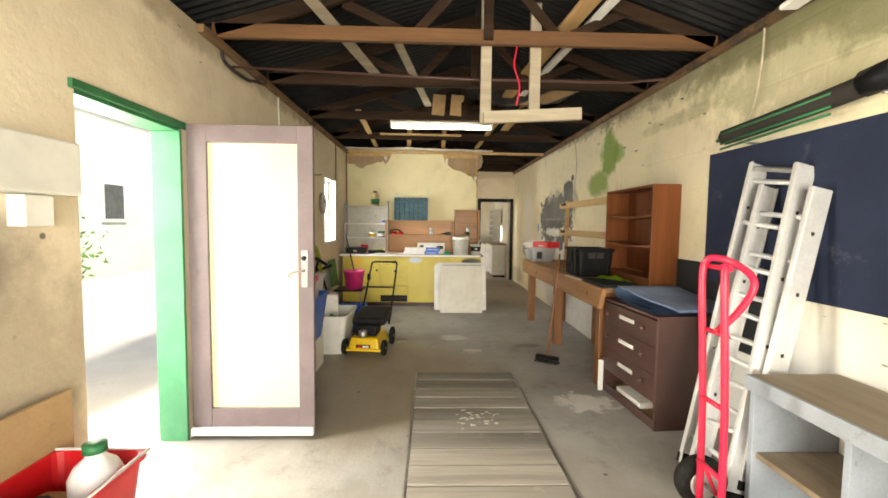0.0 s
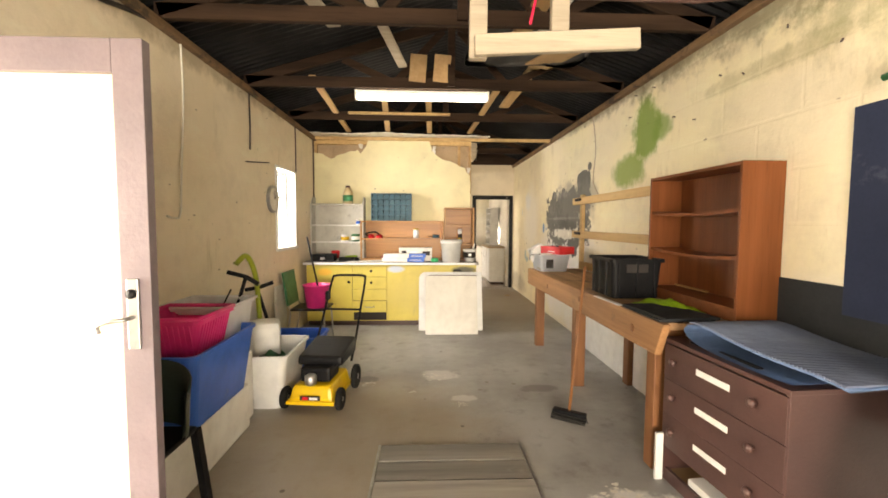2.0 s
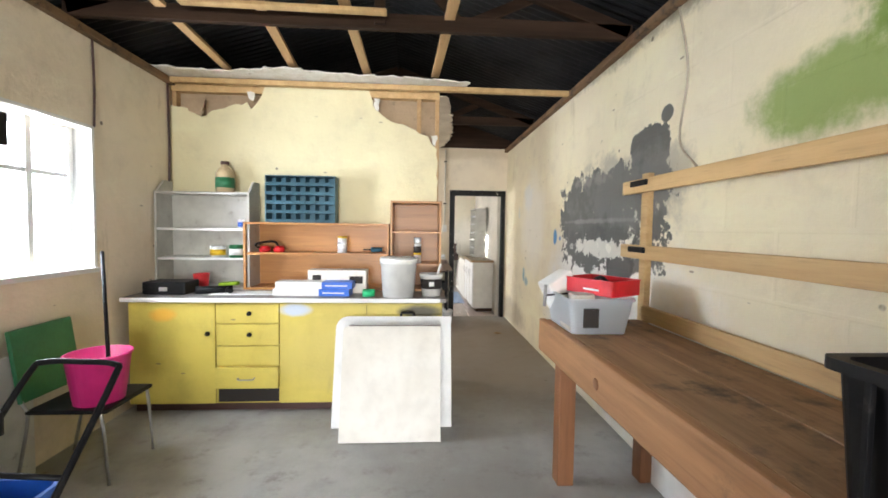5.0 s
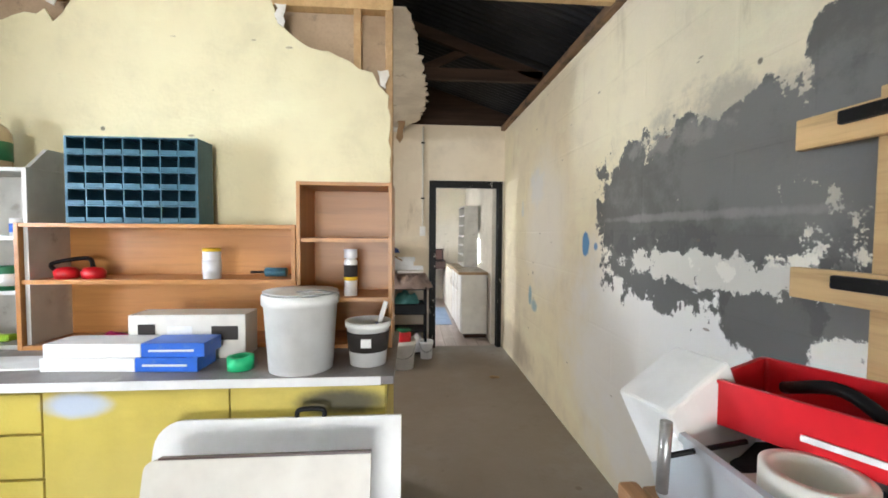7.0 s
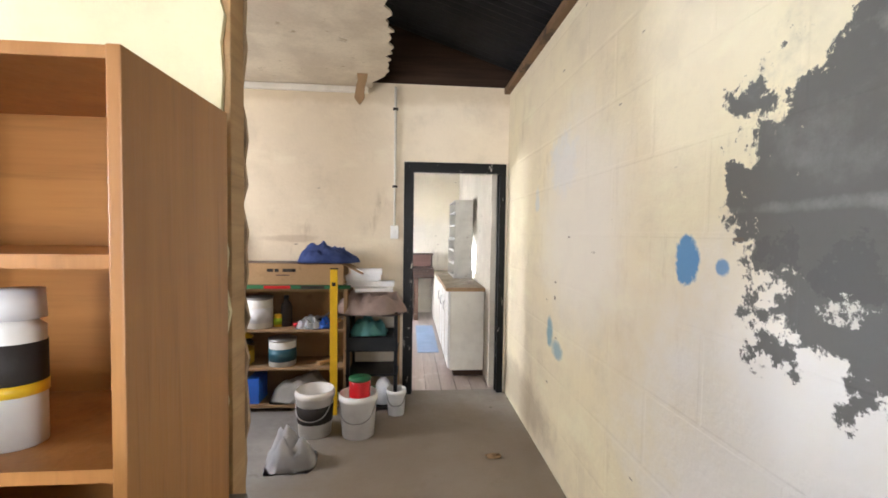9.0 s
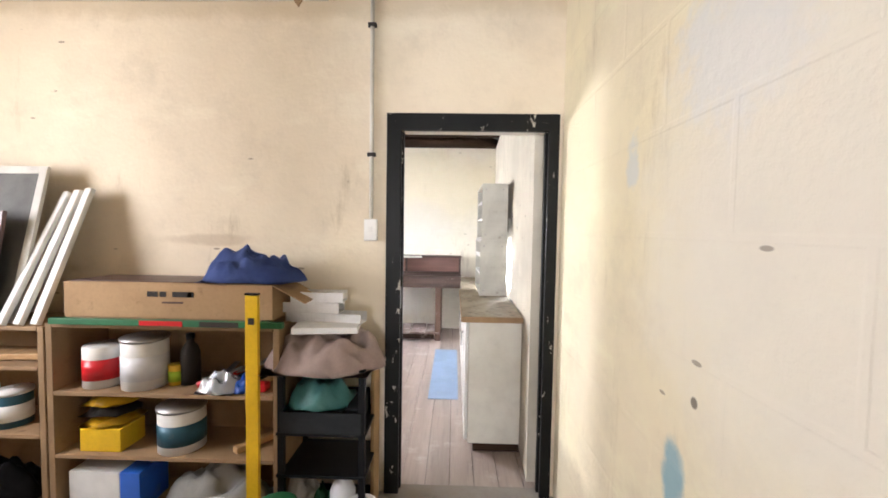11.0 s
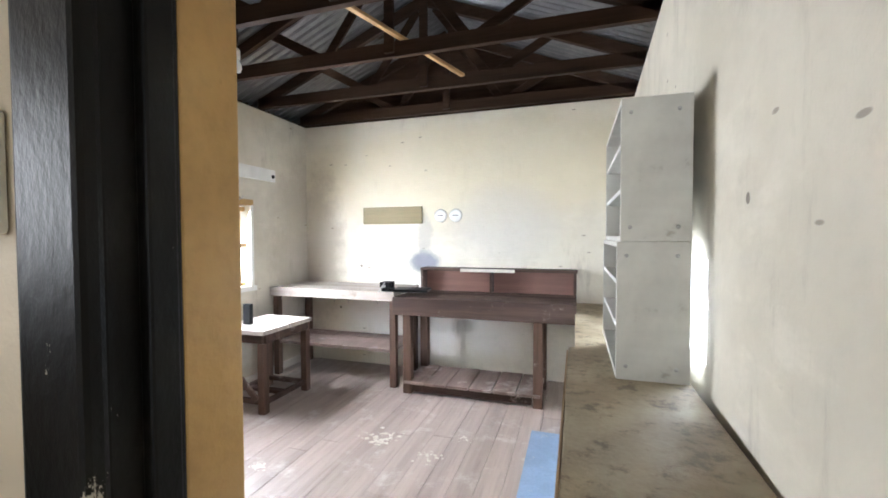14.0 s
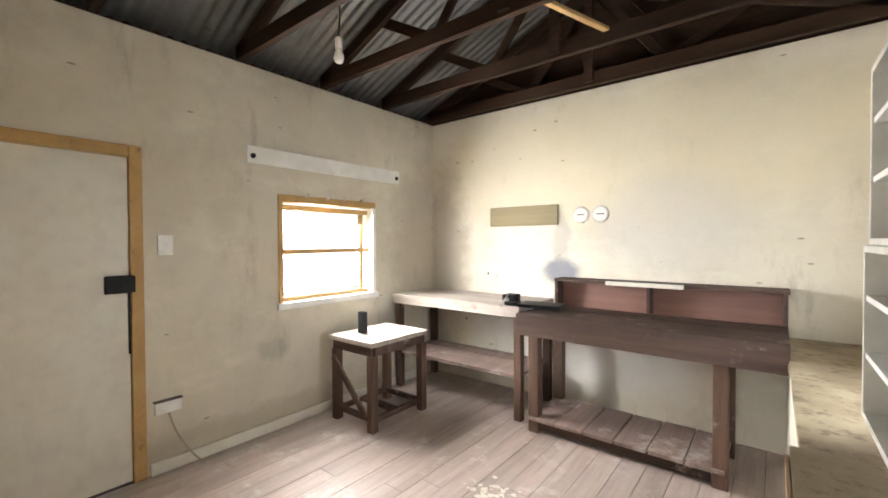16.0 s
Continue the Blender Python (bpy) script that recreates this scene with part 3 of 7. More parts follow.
def tub(w, d, h, flare, wall=0.006, lip=0.02, corner=0.05):
    """An open box with sloping sides, rounded corners and a rolled lip, its base at the origin."""
    bm = bmesh.new()

    def ring(sx, sy, z, c):
        vs = []
        for cx, cy, a0 in ((1, 1, 0), (-1, 1, 90), (-1, -1, 180), (1, -1, 270)):
            for k in range(5):
                a = radians(a0 + k * 22.5)
                vs.append(bm.verts.new((cx * (sx - c) + c * math.cos(a), cy * (sy - c) + c * math.sin(a), z)))
        return vs
    W, D = w / 2, d / 2
    f = flare
    rs = [ring(W - f, D - f, 0, corner), ring(W, D, h - lip, corner), ring(W + lip * 0.7, D + lip * 0.7, h - lip, corner),
          ring(W + lip * 0.7, D + lip * 0.7, h, corner), ring(W - wall, D - wall, h, corner), ring(W - f - wall, D - f - wall, wall, corner)]
    for a, b in zip(rs, rs[1:]):
        for i in range(20):
            bm.faces.new((a[i], a[(i + 1) % 20], b[(i + 1) % 20], b[i]))
    bm.faces.new(rs[0][::-1])
    bm.faces.new(rs[-1])
    return bm


def cloth(w, d, h, seed, n=22, sag=0.6):
    """A crumpled heap of fabric."""
    bm = bmesh.new()
    vs = {}
    for i in range(n + 1):
        for j in range(n + 1):
            u, v = i / n * 2 - 1, j / n * 2 - 1
            r = min(1.0, math.hypot(u, v))
            q = noise.noise(Vector((u * 2.1, v * 2.1, seed))) * 0.5 + noise.noise(Vector((u * 5, v * 5, seed + 9))) * 0.25
            z = h * max(0.02, (1 - r ** 2.2) ** 0.6 * (0.75 + q)) if r < 1 else 0.004
            wob = 1 + 0.18 * noise.noise(Vector((u * 1.5, v * 1.5, seed + 3)))
            vs[i, j] = bm.verts.new((u * w / 2 * wob * (1 - 0.15 * v * v), v * d / 2 * wob, z))
    for i in range(n):
        for j in range(n):
            f = bm.faces.new((vs[i, j], vs[i + 1, j], vs[i + 1, j + 1], vs[i, j + 1]))
            f.smooth = True
    bmesh.ops.solidify(bm, geom=bm.faces[:], thickness=0.004)
    return bm


def sheet(outline, y0, y1):
    """A flat sheet in the x-z plane with the given outline, y0 to y1 thick."""
    bm = bmesh.new()
    f = bm.faces.new([bm.verts.new((x, y0, z)) for x, z in outline])
    r = bmesh.ops.extrude_face_region(bm, geom=[f])
    bmesh.ops.translate(bm, vec=(0, y1 - y0, 0), verts=[v for v in r["geom"] if isinstance(v, bmesh.types.BMVert)])
    bmesh.ops.triangulate(bm, faces=[f for f in bm.faces if len(f.verts) > 4])
    bmesh.ops.recalc_face_normals(bm, faces=bm.faces[:])
    return bm


def ragged(points, rng, amp=0.02, step=0.05):
    """The line through the points, broken into small uneven bites."""
    out = []
    for (x0, z0), (x1, z1) in zip(points, points[1:]):
        n = max(1, int(math.hypot(x1 - x0, z1 - z0) / step))
        for k in range(n):
            t = k / n
            j = amp if 0 < k else amp * 0.3
            out.append((x0 + (x1 - x0) * t + rng.uniform(-j, j), z0 + (z1 - z0) * t + rng.uniform(-j, j)))
    out.append(points[-1])
    return out

# ---- large structure ----
def setting(name, bm, material, label):
    return single(name, bm, material, label, kind="structure")


def wall_x(name, x0, x1, y0, y1, h, holes, material, label):
    """A wall along y with rectangular openings (y0, y1, z0, z1) right through it."""
    bm, y = bmesh.new(), y0
    for a, b, z0, z1 in sorted(holes):
        box(x0, x1, y, a, 0, h, bm=bm)
        if z0 > 0:
            box(x0, x1, a, b, 0, z0, bm=bm)
        box(x0, x1, a, b, z1, h, bm=bm)
        y = b
    box(x0, x1, y, y1, 0, h, bm=bm)
    return setting(name, bm, material, label)


floor = setting("floor", box(XL - 0.16, XR + 0.16, YB - 0.1, Y2 - 0.06, -0.15, 0), M_CONC, "worn grey concrete floor with stains and dust")
# The third opening is added, out of view, for the store's fill lamp.
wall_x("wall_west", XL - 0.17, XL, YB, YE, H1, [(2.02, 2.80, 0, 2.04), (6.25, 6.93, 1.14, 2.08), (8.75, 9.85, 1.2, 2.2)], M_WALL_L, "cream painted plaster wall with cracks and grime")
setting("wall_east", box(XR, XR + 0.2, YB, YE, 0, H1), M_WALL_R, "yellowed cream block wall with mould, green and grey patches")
bm = box(XL - 0.17, 1.20, YE, Y2, 0, H1)
box(1.20, 2.07, YE, Y2, 2.03, H1, bm=bm)
box(2.07, 2.35, YE, Y2, 0, H1, bm=bm)
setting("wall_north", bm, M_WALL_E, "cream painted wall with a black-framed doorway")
bm = box(XL - 0.17, -1.3, YB - 0.2, YB, 0, H1)
box(1.8, XR + 0.2, YB - 0.2, YB, 0, H1, bm=bm)
box(-1.3, 1.8, YB - 0.2, YB, 2.35, H1, bm=bm)
setting("wall_south", bm, M_WALL_L, "cream wall round the open garage doorway")
bm = sheet([(XL - 0.17, H1 + 0.002), (X2R + 0.3, H1 + 0.002), (X2R + 0.3, 2.84), (RIDGE_X, RIDGE_Z), (XL - 0.17, 2.84)], 0, 0.12)
single("wall_gable_middle", bm, M_DARKWOOD, "dark gable between the two roofs", kind="structure", at=(0, YE + 0.003, 0))
setting("baseboard", box(X2L, X2L + 0.018, 11.83, Y2F, 0, 0.075, 0.004), M_MELAMINE, "narrow dirty cream skirting board")

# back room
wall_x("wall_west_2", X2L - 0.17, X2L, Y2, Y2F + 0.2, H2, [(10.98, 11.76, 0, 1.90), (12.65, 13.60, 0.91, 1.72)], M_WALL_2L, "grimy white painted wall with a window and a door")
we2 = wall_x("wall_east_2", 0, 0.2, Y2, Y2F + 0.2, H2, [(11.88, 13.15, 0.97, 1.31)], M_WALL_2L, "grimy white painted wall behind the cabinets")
for v in we2.data.vertices:
    v.co.x += 1.985 + 0.036 * (v.co.y - 11.0)
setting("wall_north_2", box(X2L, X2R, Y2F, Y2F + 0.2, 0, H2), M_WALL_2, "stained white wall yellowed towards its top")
setting("floor_2", box(X2L - 0.17, X2R + 0.2, Y2 - 0.06, Y2F + 0.2, -0.15, -0.022), M_DARKWOOD, "dark underfloor below the boards")

# partition: front sheet torn at the top, studs, back sheet
rng = random.Random(4)
part_ob = thing("wall_partition", "cream sheet partition with its top torn open", "wall", (0, YP, 0))
tagged(part_ob, kind="structure")
top = ragged([(XL, 2.52), (-1.46, 2.50), (-1.3, 2.42), (-1.1, 2.50), (-0.9, 2.56), (-0.86, 2.50), (-0.78, 2.60), (-0.74, 2.70)], rng, 0.015)
top += ragged([(-0.74, 2.70), (0.20, 2.70)], rng, 0.004, 0.2)
top += ragged([(0.20, 2.70), (0.24, 2.56), (0.36, 2.45), (0.62, 2.36), (0.74, 2.30), (0.83, 2.18)], rng, 0.018)
edge = ragged([(0.83, 2.18), (0.845, 1.4), (0.84, 0.9), (XP, 0.0)], rng, 0.008, 0.06)
part("front_sheet", sheet([(XL, 0.0)] + top + edge, 0.0, 0.012), M_PART, part_ob)
part("back_sheet", sheet([(XL, 0.0), (XL, 2.72)] + ragged([(0.52, 2.72), (0.84, 2.70), (0.85, 1.6), (0.85, 0.0)], rng, 0.008), 0.085, 0.097), M_SHEET_BACK, part_ob, "brown back face of the sheet")
for x in (-1.54, -0.75, 0.0, 0.66, 0.83):
    part("stud", box(x - 0.02, x + 0.02, 0.014, 0.083, 0, 2.64, 0.003), M_PINE, part_ob)
part("top_plate", box(XL, XP - 0.01, 0.0135, 0.084, 2.642, 2.715, 0.003), M_PINEX, part_ob)
for k, (x, z, w, h) in enumerate(((-1.35, 2.50, 0.22, 0.15), (-0.85, 2.60, 0.07, 0.07), (0.27, 2.56, 0.06, 0.12), (0.80, 2.25, 0.06, 0.10))):
    o = ragged([(-w / 2, h / 2), (w / 2, h / 2), (w * 0.3, -h / 2), (-w * 0.2, -h * 0.3), (-w / 2, h / 2)], rng, 0.012, 0.03)[:-1]
    part("torn_flap", sheet([(x + a, z + b) for a, b in o], -0.03 - 0.004 * k, -0.024 - 0.004 * k), M_TORN if k else M_SHEET_BACK, part_ob)

# remains of the ceiling

def flat_remnant(outline, z, t):
    b = bmesh.new()
    f = b.faces.new([b.verts.new((x, y, z)) for x, y in outline])
    r = bmesh.ops.extrude_face_region(b, geom=[f])
    bmesh.ops.translate(b, vec=(0, 0, t), verts=[v for v in r["geom"] if isinstance(v, bmesh.types.BMVert)])
    bmesh.ops.triangulate(b, faces=[g for g in b.faces if len(g.verts) > 4])
    bmesh.ops.recalc_face_normals(b, faces=b.faces[:])
    return b


setting("ceiling_store", flat_remnant([(XL, YP + 0.1), (XL, YE)] + [(a, b) for a, b in ragged([(0.88, YE), (1.02, 10.3), (1.10, 9.7), (1.06, 9.1), (1.0, 8.5), (0.92, YP + 0.1)], rng, 0.03)], 2.695, 0.014), M_CEILSHEET, "stained ceiling sheet broken off along one edge")
setting("ceiling_strip", flat_remnant([(XL, YP - 0.002)] + [(a, b) for a, b in ragged([(XL, 7.55), (-1.0, 7.62), (-0.5, 7.50), (0.1, 7.60), (0.6, 7.62), (1.12, 7.70), (1.10, YP - 0.002)], rng, 0.025)], 2.745, 0.012), M_TORN, "torn strip of white ceiling sheet")
setting("cornice", box(XL, 0.86, YE - 0.045, YE, 2.64, 2.692, 0.012), M_MELAMINE, "cream plaster cornice")


# ---- roof ----
def corrugated(x0, z0, x1, z1, y0, y1, pitch=0.076, depth=0.009):
    """A corrugated slope; the ridges of the sheet run along x."""
    n = int((y1 - y0) / pitch * 8)
    verts, faces = [], []
    for i in range(n + 1):
        y = y0 + (y1 - y0) * i / n
        w = depth * math.sin(2 * math.pi * (y - y0) / pitch)
        verts += [(x0, y, z0 + w), ((x0 + x1) / 2, y, (z0 + z1) / 2 + w), (x1, y, z1 + w)]
    for i in range(n):
        for k in range(2):
            a = 3 * i + k
            faces.append((a, a + 1, a + 4, a + 3))
    me = bpy.data.meshes.new("roof_sheet")
    me.from_pydata(verts, [], faces)
    me.polygons.foreach_set("use_smooth", [True] * len(faces))
    return me


def roof(name, y0, y1, z_west, z_east, material, label):
    ob = tagged(new(name), label, "roof", kind="structure")
    for sx, z_eave in ((XL - 0.35, z_west), (X2R + 0.35, z_east)):
        me = corrugated(sx, z_eave, RIDGE_X, RIDGE_Z, y0, y1)
        me.materials.append(material)
        o = new("roof_slope", me)
        o.parent = ob
    return ob


roof("roof_workshop", YB - 0.3, 10.70, 2.76, 2.76, M_IRON_DARK, "near-black corrugated iron roof")
roof("roof_back_room", 10.70, Y2F + 0.3, 2.48, 2.58, M_IRON, "dull grey corrugated iron roof")
bm = sheet([(XL - 0.2, H1), (X2R + 0.2, H1), (X2R + 0.2, 2.84), (RIDGE_X, RIDGE_Z), (XL - 0.2, 2.84)], 0, 0.03)
single("wall_gable_south", bm, M_DARKWOOD, "dark boarded gable", kind="structure", at=(0, YB - 0.1, 0))
bm = sheet([(X2L - 0.17, H2 + 0.002), (X2R + 0.2, H2 + 0.002), (X2R + 0.2, 2.72), (RIDGE_X, RIDGE_Z - 0.02), (X2L - 0.17, 2.72)], 0, 0.03)
single("wall_gable_north", bm, M_DARKWOOD, "dark boarded gable above the wall", kind="structure", at=(0, Y2F + 0.03, 0))


def truss(y, z, x0, x1, material, rise, group):
    """A roof truss: bottom chord, rafters and webs."""
    ob = thing("roof_truss", "dark sawn timber roof truss", "truss", (0, y, z), group=group)
    part("bottom_chord", box(x0, x1, -0.022, 0.022, 0, 0.10, 0.004), material, ob)
    part("rafter", beam((x0 + 0.02, 0, 0.05), (RIDGE_X, 0, rise), 0.044, 0.09), M_DARKWOOD, ob)
    part("rafter", beam((x1 - 0.02, 0, 0.05), (RIDGE_X, 0, rise), 0.044, 0.09), M_DARKWOOD, ob)
    for a, b, c in ((-0.55, 0.06, 0.35), (0.55, 0.06, 0.35), (-0.55, 0.06, 0.75), (0.55, 0.06, 0.75)):
        s = 1 if a > 0 else -1
        p = (RIDGE_X + a, 0.035, b)
        q = (RIDGE_X + s * (0.08 if c > 0.5 else 1.05), 0.035, (rise - 0.06) if c > 0.5 else rise * 0.45)
        part("web", beam(p, q, 0.02, 0.07), M_DARKWOOD, ob)
    part("king_post", box(RIDGE_X - 0.035, RIDGE_X + 0.035, -0.05, -0.024, 0.02, rise - 0.03, 0.004), M_DARKWOOD, ob)
    return ob


for y in (-0.6, 0.8, 1.95):
    truss(y, H1, XL, XR, M_DARKWOOD, RIDGE_Z - H1 - 0.08, "workshop roof trusses")
truss(3.22, H1, XL, XR, M_BEAM, RIDGE_Z - H1 - 0.08, "workshop roof trusses")
for y in (4.20, 5.50, 6.75, 9.15):
    truss(y, H1, XL, XR, M_DARKWOOD, RIDGE_Z - H1 - 0.08, "workshop roof trusses")
for y in (11.6, 12.38, 13.05, 13.72, 14.36):
    truss(y, H2, X2L, X2R, M_DARKWOOD, RIDGE_Z - H2 - 0.08, "back room roof trusses")


for nm, a, b in (("trim_eaves_west", XL - 0.165, XL - 0.12), ("trim_eaves_east", XR + 0.12, XR + 0.165)):
    setting(nm, box(a, b, YB, YE, H1 + 0.001, H1 + 0.13), M_DARKWOOD, "dark eaves board above the wall")
for nm, a, b in (("trim_eaves_west_2", X2L - 0.165, X2L - 0.12), ("trim_eaves_east_2", X2R + 0.12, X2R + 0.165)):
    setting(nm, box(a, b, Y2, Y2F, H2 + 0.001, H2 + 0.09), M_DARKWOOD, "dark eaves board above the wall")


def runner(name, a, b, w, h, material, label, category="timber", group=""):
    return tagged(new(name, mesh_of(name, beam(a, b, w, h), material)), label, category, group)


setting("trim_wall_plate", box(XR - 0.05, XR, 0.0, YE, H1 - 0.055, H1 - 0.003, 0.004), M_PLATE, "timber wall plate along the wall top")
setting("trim_wall_plate_west", box(XL, XL + 0.05, 3.0, YP, H1 - 0.055, H1 - 0.003, 0.004), M_PLATE, "timber wall plate along the wall top")
runner("cross_rail", (XL, 7.79, 2.715), (XR - 0.05, 7.79, 2.715), 0.05, 0.045, M_PINEX, "sawn pine rail spanning the room at the partition")
for x0, y0, x1, y1 in ((-0.95, 5.55, -1.0, 7.7), (-0.30, 5.9, -0.42, 7.7), (0.18, 6.2, 0.20, 7.7), (0.92, 5.6, 0.80, 7.7)):
    runner("ceiling_batten", (x0, y0, 2.86), (x1, y1, 2.80), 0.07, 0.03, M_PINE, "rough pine ceiling batten hanging under the roof", "batten", "ceiling battens")
runner("ceiling_batten", (-0.8, 6.6, 2.79), (0.45, 6.62, 2.79), 0.06, 0.025, M_PINEX, "short pine board nailed across battens", "batten", "ceiling battens")
runner("ceiling_batten", (1.25, 5.2, 3.0), (1.1, 6.5, 2.86), 0.12, 0.025, M_PINE, "pine board lying up in the roof", "batten", "ceiling battens")
runner("loose_board", (-0.35, 3.9, 3.1), (-0.05, 5.2, 2.84), 0.08, 0.02, M_GREYPINE, "weathered board hanging loose under the roof", "board")
runner("loose_board", (-0.95, 2.6, 2.98), (-0.50, 4.5, 2.86), 0.10, 0.02, M_GREYPINE, "weathered board hanging loose under the roof", "board")
runner("loose_board", (1.15, 2.2, 2.98), (0.85, 4.9, 2.88), 0.13, 0.03, M_PINE, "long pine plank laid over the beams", "board")
runner("loose_board", (1.32, 2.2, 3.0), (1.02, 4.9, 2.9), 0.07, 0.03, M_WHITE, "white painted batten laid over the beams", "board")
runner("loose_board", (1.55, 4.3, 2.86), (1.15, 5.2, 2.86), 0.26, 0.014, M_CARD, "offcut of tan board lying on the beams", "board")
for x in (0.07, 0.30):
    runner("hanging_board", (x, 5.475, 2.80), (x + 0.02, 5.45, 3.05), 0.16, 0.016, M_PINE, "short pale board hanging below the roof", "board")
# old hoist frame under the first beam
hoist = thing("hoist_frame", "pale weathered timber frame hung from the beams", "frame", (0.4, 3.30, 2.18))
part("post", box(-0.04, 0.04, -0.02, 0.02, 0.0, 1.0, 0.004), M_GREYPINE, hoist)
part("post", box(0.33, 0.41, -0.02, 0.02, 0.10, 0.9, 0.004), M_GREYPINE, hoist)
part("crossbar", beam((-0.02, -0.042, 0.045), (0.72, -0.042, 0.09), 0.035, 0.09), M_GREYPINE, hoist)
single("red_rope", tube(curve_pts([(0.62, 3.24, 2.74), (0.60, 3.23, 2.6), (0.64, 3.22, 2.45), (0.62, 3.23, 2.31)]), 0.006), M_PINKRED, "thin red cord hanging from the beam", "rope")
single("steel_pipe", tube([(XL, 3.50, 2.64), (0.3, 3.55, 2.60), (1.6, 3.60, 2.62), (1.95, 3.6, 2.66), (2.1, 3.55, 2.72)], 0.010), M_BROWN, "thin rusty brown pipe spanning the room", "pipe")
single("plastic_sheeting", cloth(1.1, 0.8, 0.12, 5.0), M_MESH, "dusty grey plastic sheeting hung over the beams", "sheeting", at=(1.0, 4.75, H1 + 0.104))

# fluorescent light
fl = thing("fluorescent_light", "lit white fluorescent batten light under a beam", "light", (0.12, 5.56, H1))
part("batten_body", box(-0.64, 0.64, -0.03, 0.03, -0.05, -0.002, 0.006), M_WHITE, fl)
part("diffuser", box(-0.63, 0.63, -0.045, 0.045, -0.085, -0.052, 0.012), M_TUBE, fl, "glowing tube cover")
for x in (-0.645, 0.645):
    part("end_cap", box(x - 0.012, x + 0.012, -0.047, 0.047, -0.09, -0.003, 0.006), M_WPLAST, fl)

# ---- doors and windows ----
d1 = thing("door_1", "open mauve-framed door with a recessed cream panel", "door", (XL + 0.02, 2.815, 0.03))
tagged(d1, kind="structure")
W, Hd = 0.79, 2.01
part("stile", box(0, 0.12, 0, 0.04, 0.0, Hd, 0.003), M_MAUVE, d1)
part("stile", box(W - 0.10, W, 0, 0.04, 0.0, Hd, 0.003), M_MAUVE, d1)
part("top_rail", box(0.121, W - 0.101, 0, 0.04, Hd - 0.11, Hd, 0.003), M_MAUVE, d1)
part("bottom_rail", box(0.121, W - 0.101, 0, 0.04, 0.0, 0.17, 0.003), M_MAUVE, d1)
part("panel", box(0.121, W - 0.101, 0.018, 0.03, 0.171, Hd - 0.111), M_CREAMDOOR, d1, "cream panel")
part("weather_bar", box(0.0, W, -0.035, -0.001, 0.0, 0.05, 0.008), M_WHITE, d1, "white weather bar")
lockp = part("lock_plate", box(W - 0.075, W - 0.035, -0.012, -0.001, 0.98, 1.22, 0.004), M_STEEL, d1)
part("lock_cylinder", lathe([(0.0, 0), (0.016, 0.0), (0.016, 0.012), (0.0, 0.014)], 14, at=(0, 0, 0)), M_BLACK, lockp)
for o in lockp.children:
    o.matrix_local = pose(W - 0.055, -0.012, 1.17, 90, 0, 0)
part("door_handle", tube(curve_pts([(W - 0.055, -0.013, 1.09), (W - 0.055, -0.05, 1.09), (W - 0.10, -0.06, 1.085), (W - 0.14, -0.055, 1.07), (W - 0.14, -0.05, 1.045)]), 0.007), M_STEEL, d1, "steel lever handle")
df = thing("door_frame_1", "green painted door frame with a dark lintel strip", "door frame", (XL, 2.41, 0))
tagged(df, kind="structure")
part("jamb", box(-0.175, 0.004, 0.365, 0.389, 0, 2.0, 0.003), M_GREEN, df)
part("lintel", box(-0.175, 0.02, -0.42, 0.43, 2.005, 2.045, 0.004), M_GREENDK, df, "dark green lintel strip")
part("head_lining", box(-0.175, 0.0, -0.385, 0.362, 1.985, 2.003, 0.003), M_GREENDK, df)

wn1 = thing("window_1", "small white-framed window deep in the wall", "window", (XL, 6.59, 1.14))
tagged(wn1, kind="structure")
part("reveal", box(-0.16, 0.012, -0.36, -0.335, -0.01, 0.95, 0.003), M_WHITE, wn1)
part("reveal", box(-0.16, 0.012, 0.335, 0.36, -0.01, 0.95, 0.003), M_WHITE, wn1)
part("window_sill", box(-0.16, 0.03, -0.36, 0.36, -0.035, -0.002, 0.004), M_WHITE, wn1)
part("head", box(-0.16, 0.012, -0.36, 0.36, 0.942, 0.965, 0.003), M_WHITE, wn1)
for y in (-0.30, 0.0, 0.30):
    part("mullion", box(-0.14, -0.10, y - 0.02, y + 0.02, 0.0, 0.94, 0.003), M_WHITE, wn1)
part("transom", box(-0.135, -0.105, -0.28, 0.28, 0.6, 0.63, 0.003), M_WHITE, wn1)
for y in (-0.15, 0.15):
    g = part("pane", box(-0.122, -0.118, y - 0.13, y + 0.13, 0.01, 0.93), M_MISTGLASS, wn1)
    g.visible_shadow = False
part("latch", box(-0.10, -0.03, -0.30, -0.2, 0.72, 0.90, 0.004), M_BLACK, wn1, "dark blind box")

df2 = thing("door_frame_2", "chipped black painted door frame with ochre rear lining", "door frame", (1.635, YE, 0))
tagged(df2, kind="structure")
for s in (-1, 1):
    x0, x1 = (-0.465, -0.385) if s < 0 else (0.385, 0.443)
    part("architrave", box(x0, x1, -0.022, -0.001, 0, 2.06, 0.006), M_BLACKPAINT, df2)
    a, b = (-0.434, -0.392) if s < 0 else (0.392, 0.434)
    part("jamb", box(a, b, 0.0, 0.075 if s < 0 else 0.128, 0, 1.985, 0.003), M_BLACKPAINT, df2)
    part("door_stop", box(b - 0.002 if s < 0 else a - 0.014, b + 0.014 if s < 0 else a + 0.002, 0.03, 0.06, 0, 1.98, 0.003), M_BLACKPAINT, df2)
    if s < 0:
        part("rear_lining", box(a - 0.006, b - 0.003, 0.077, 0.155, 0, 2.03, 0.003), M_OCHRE, df2, "ochre painted lining")
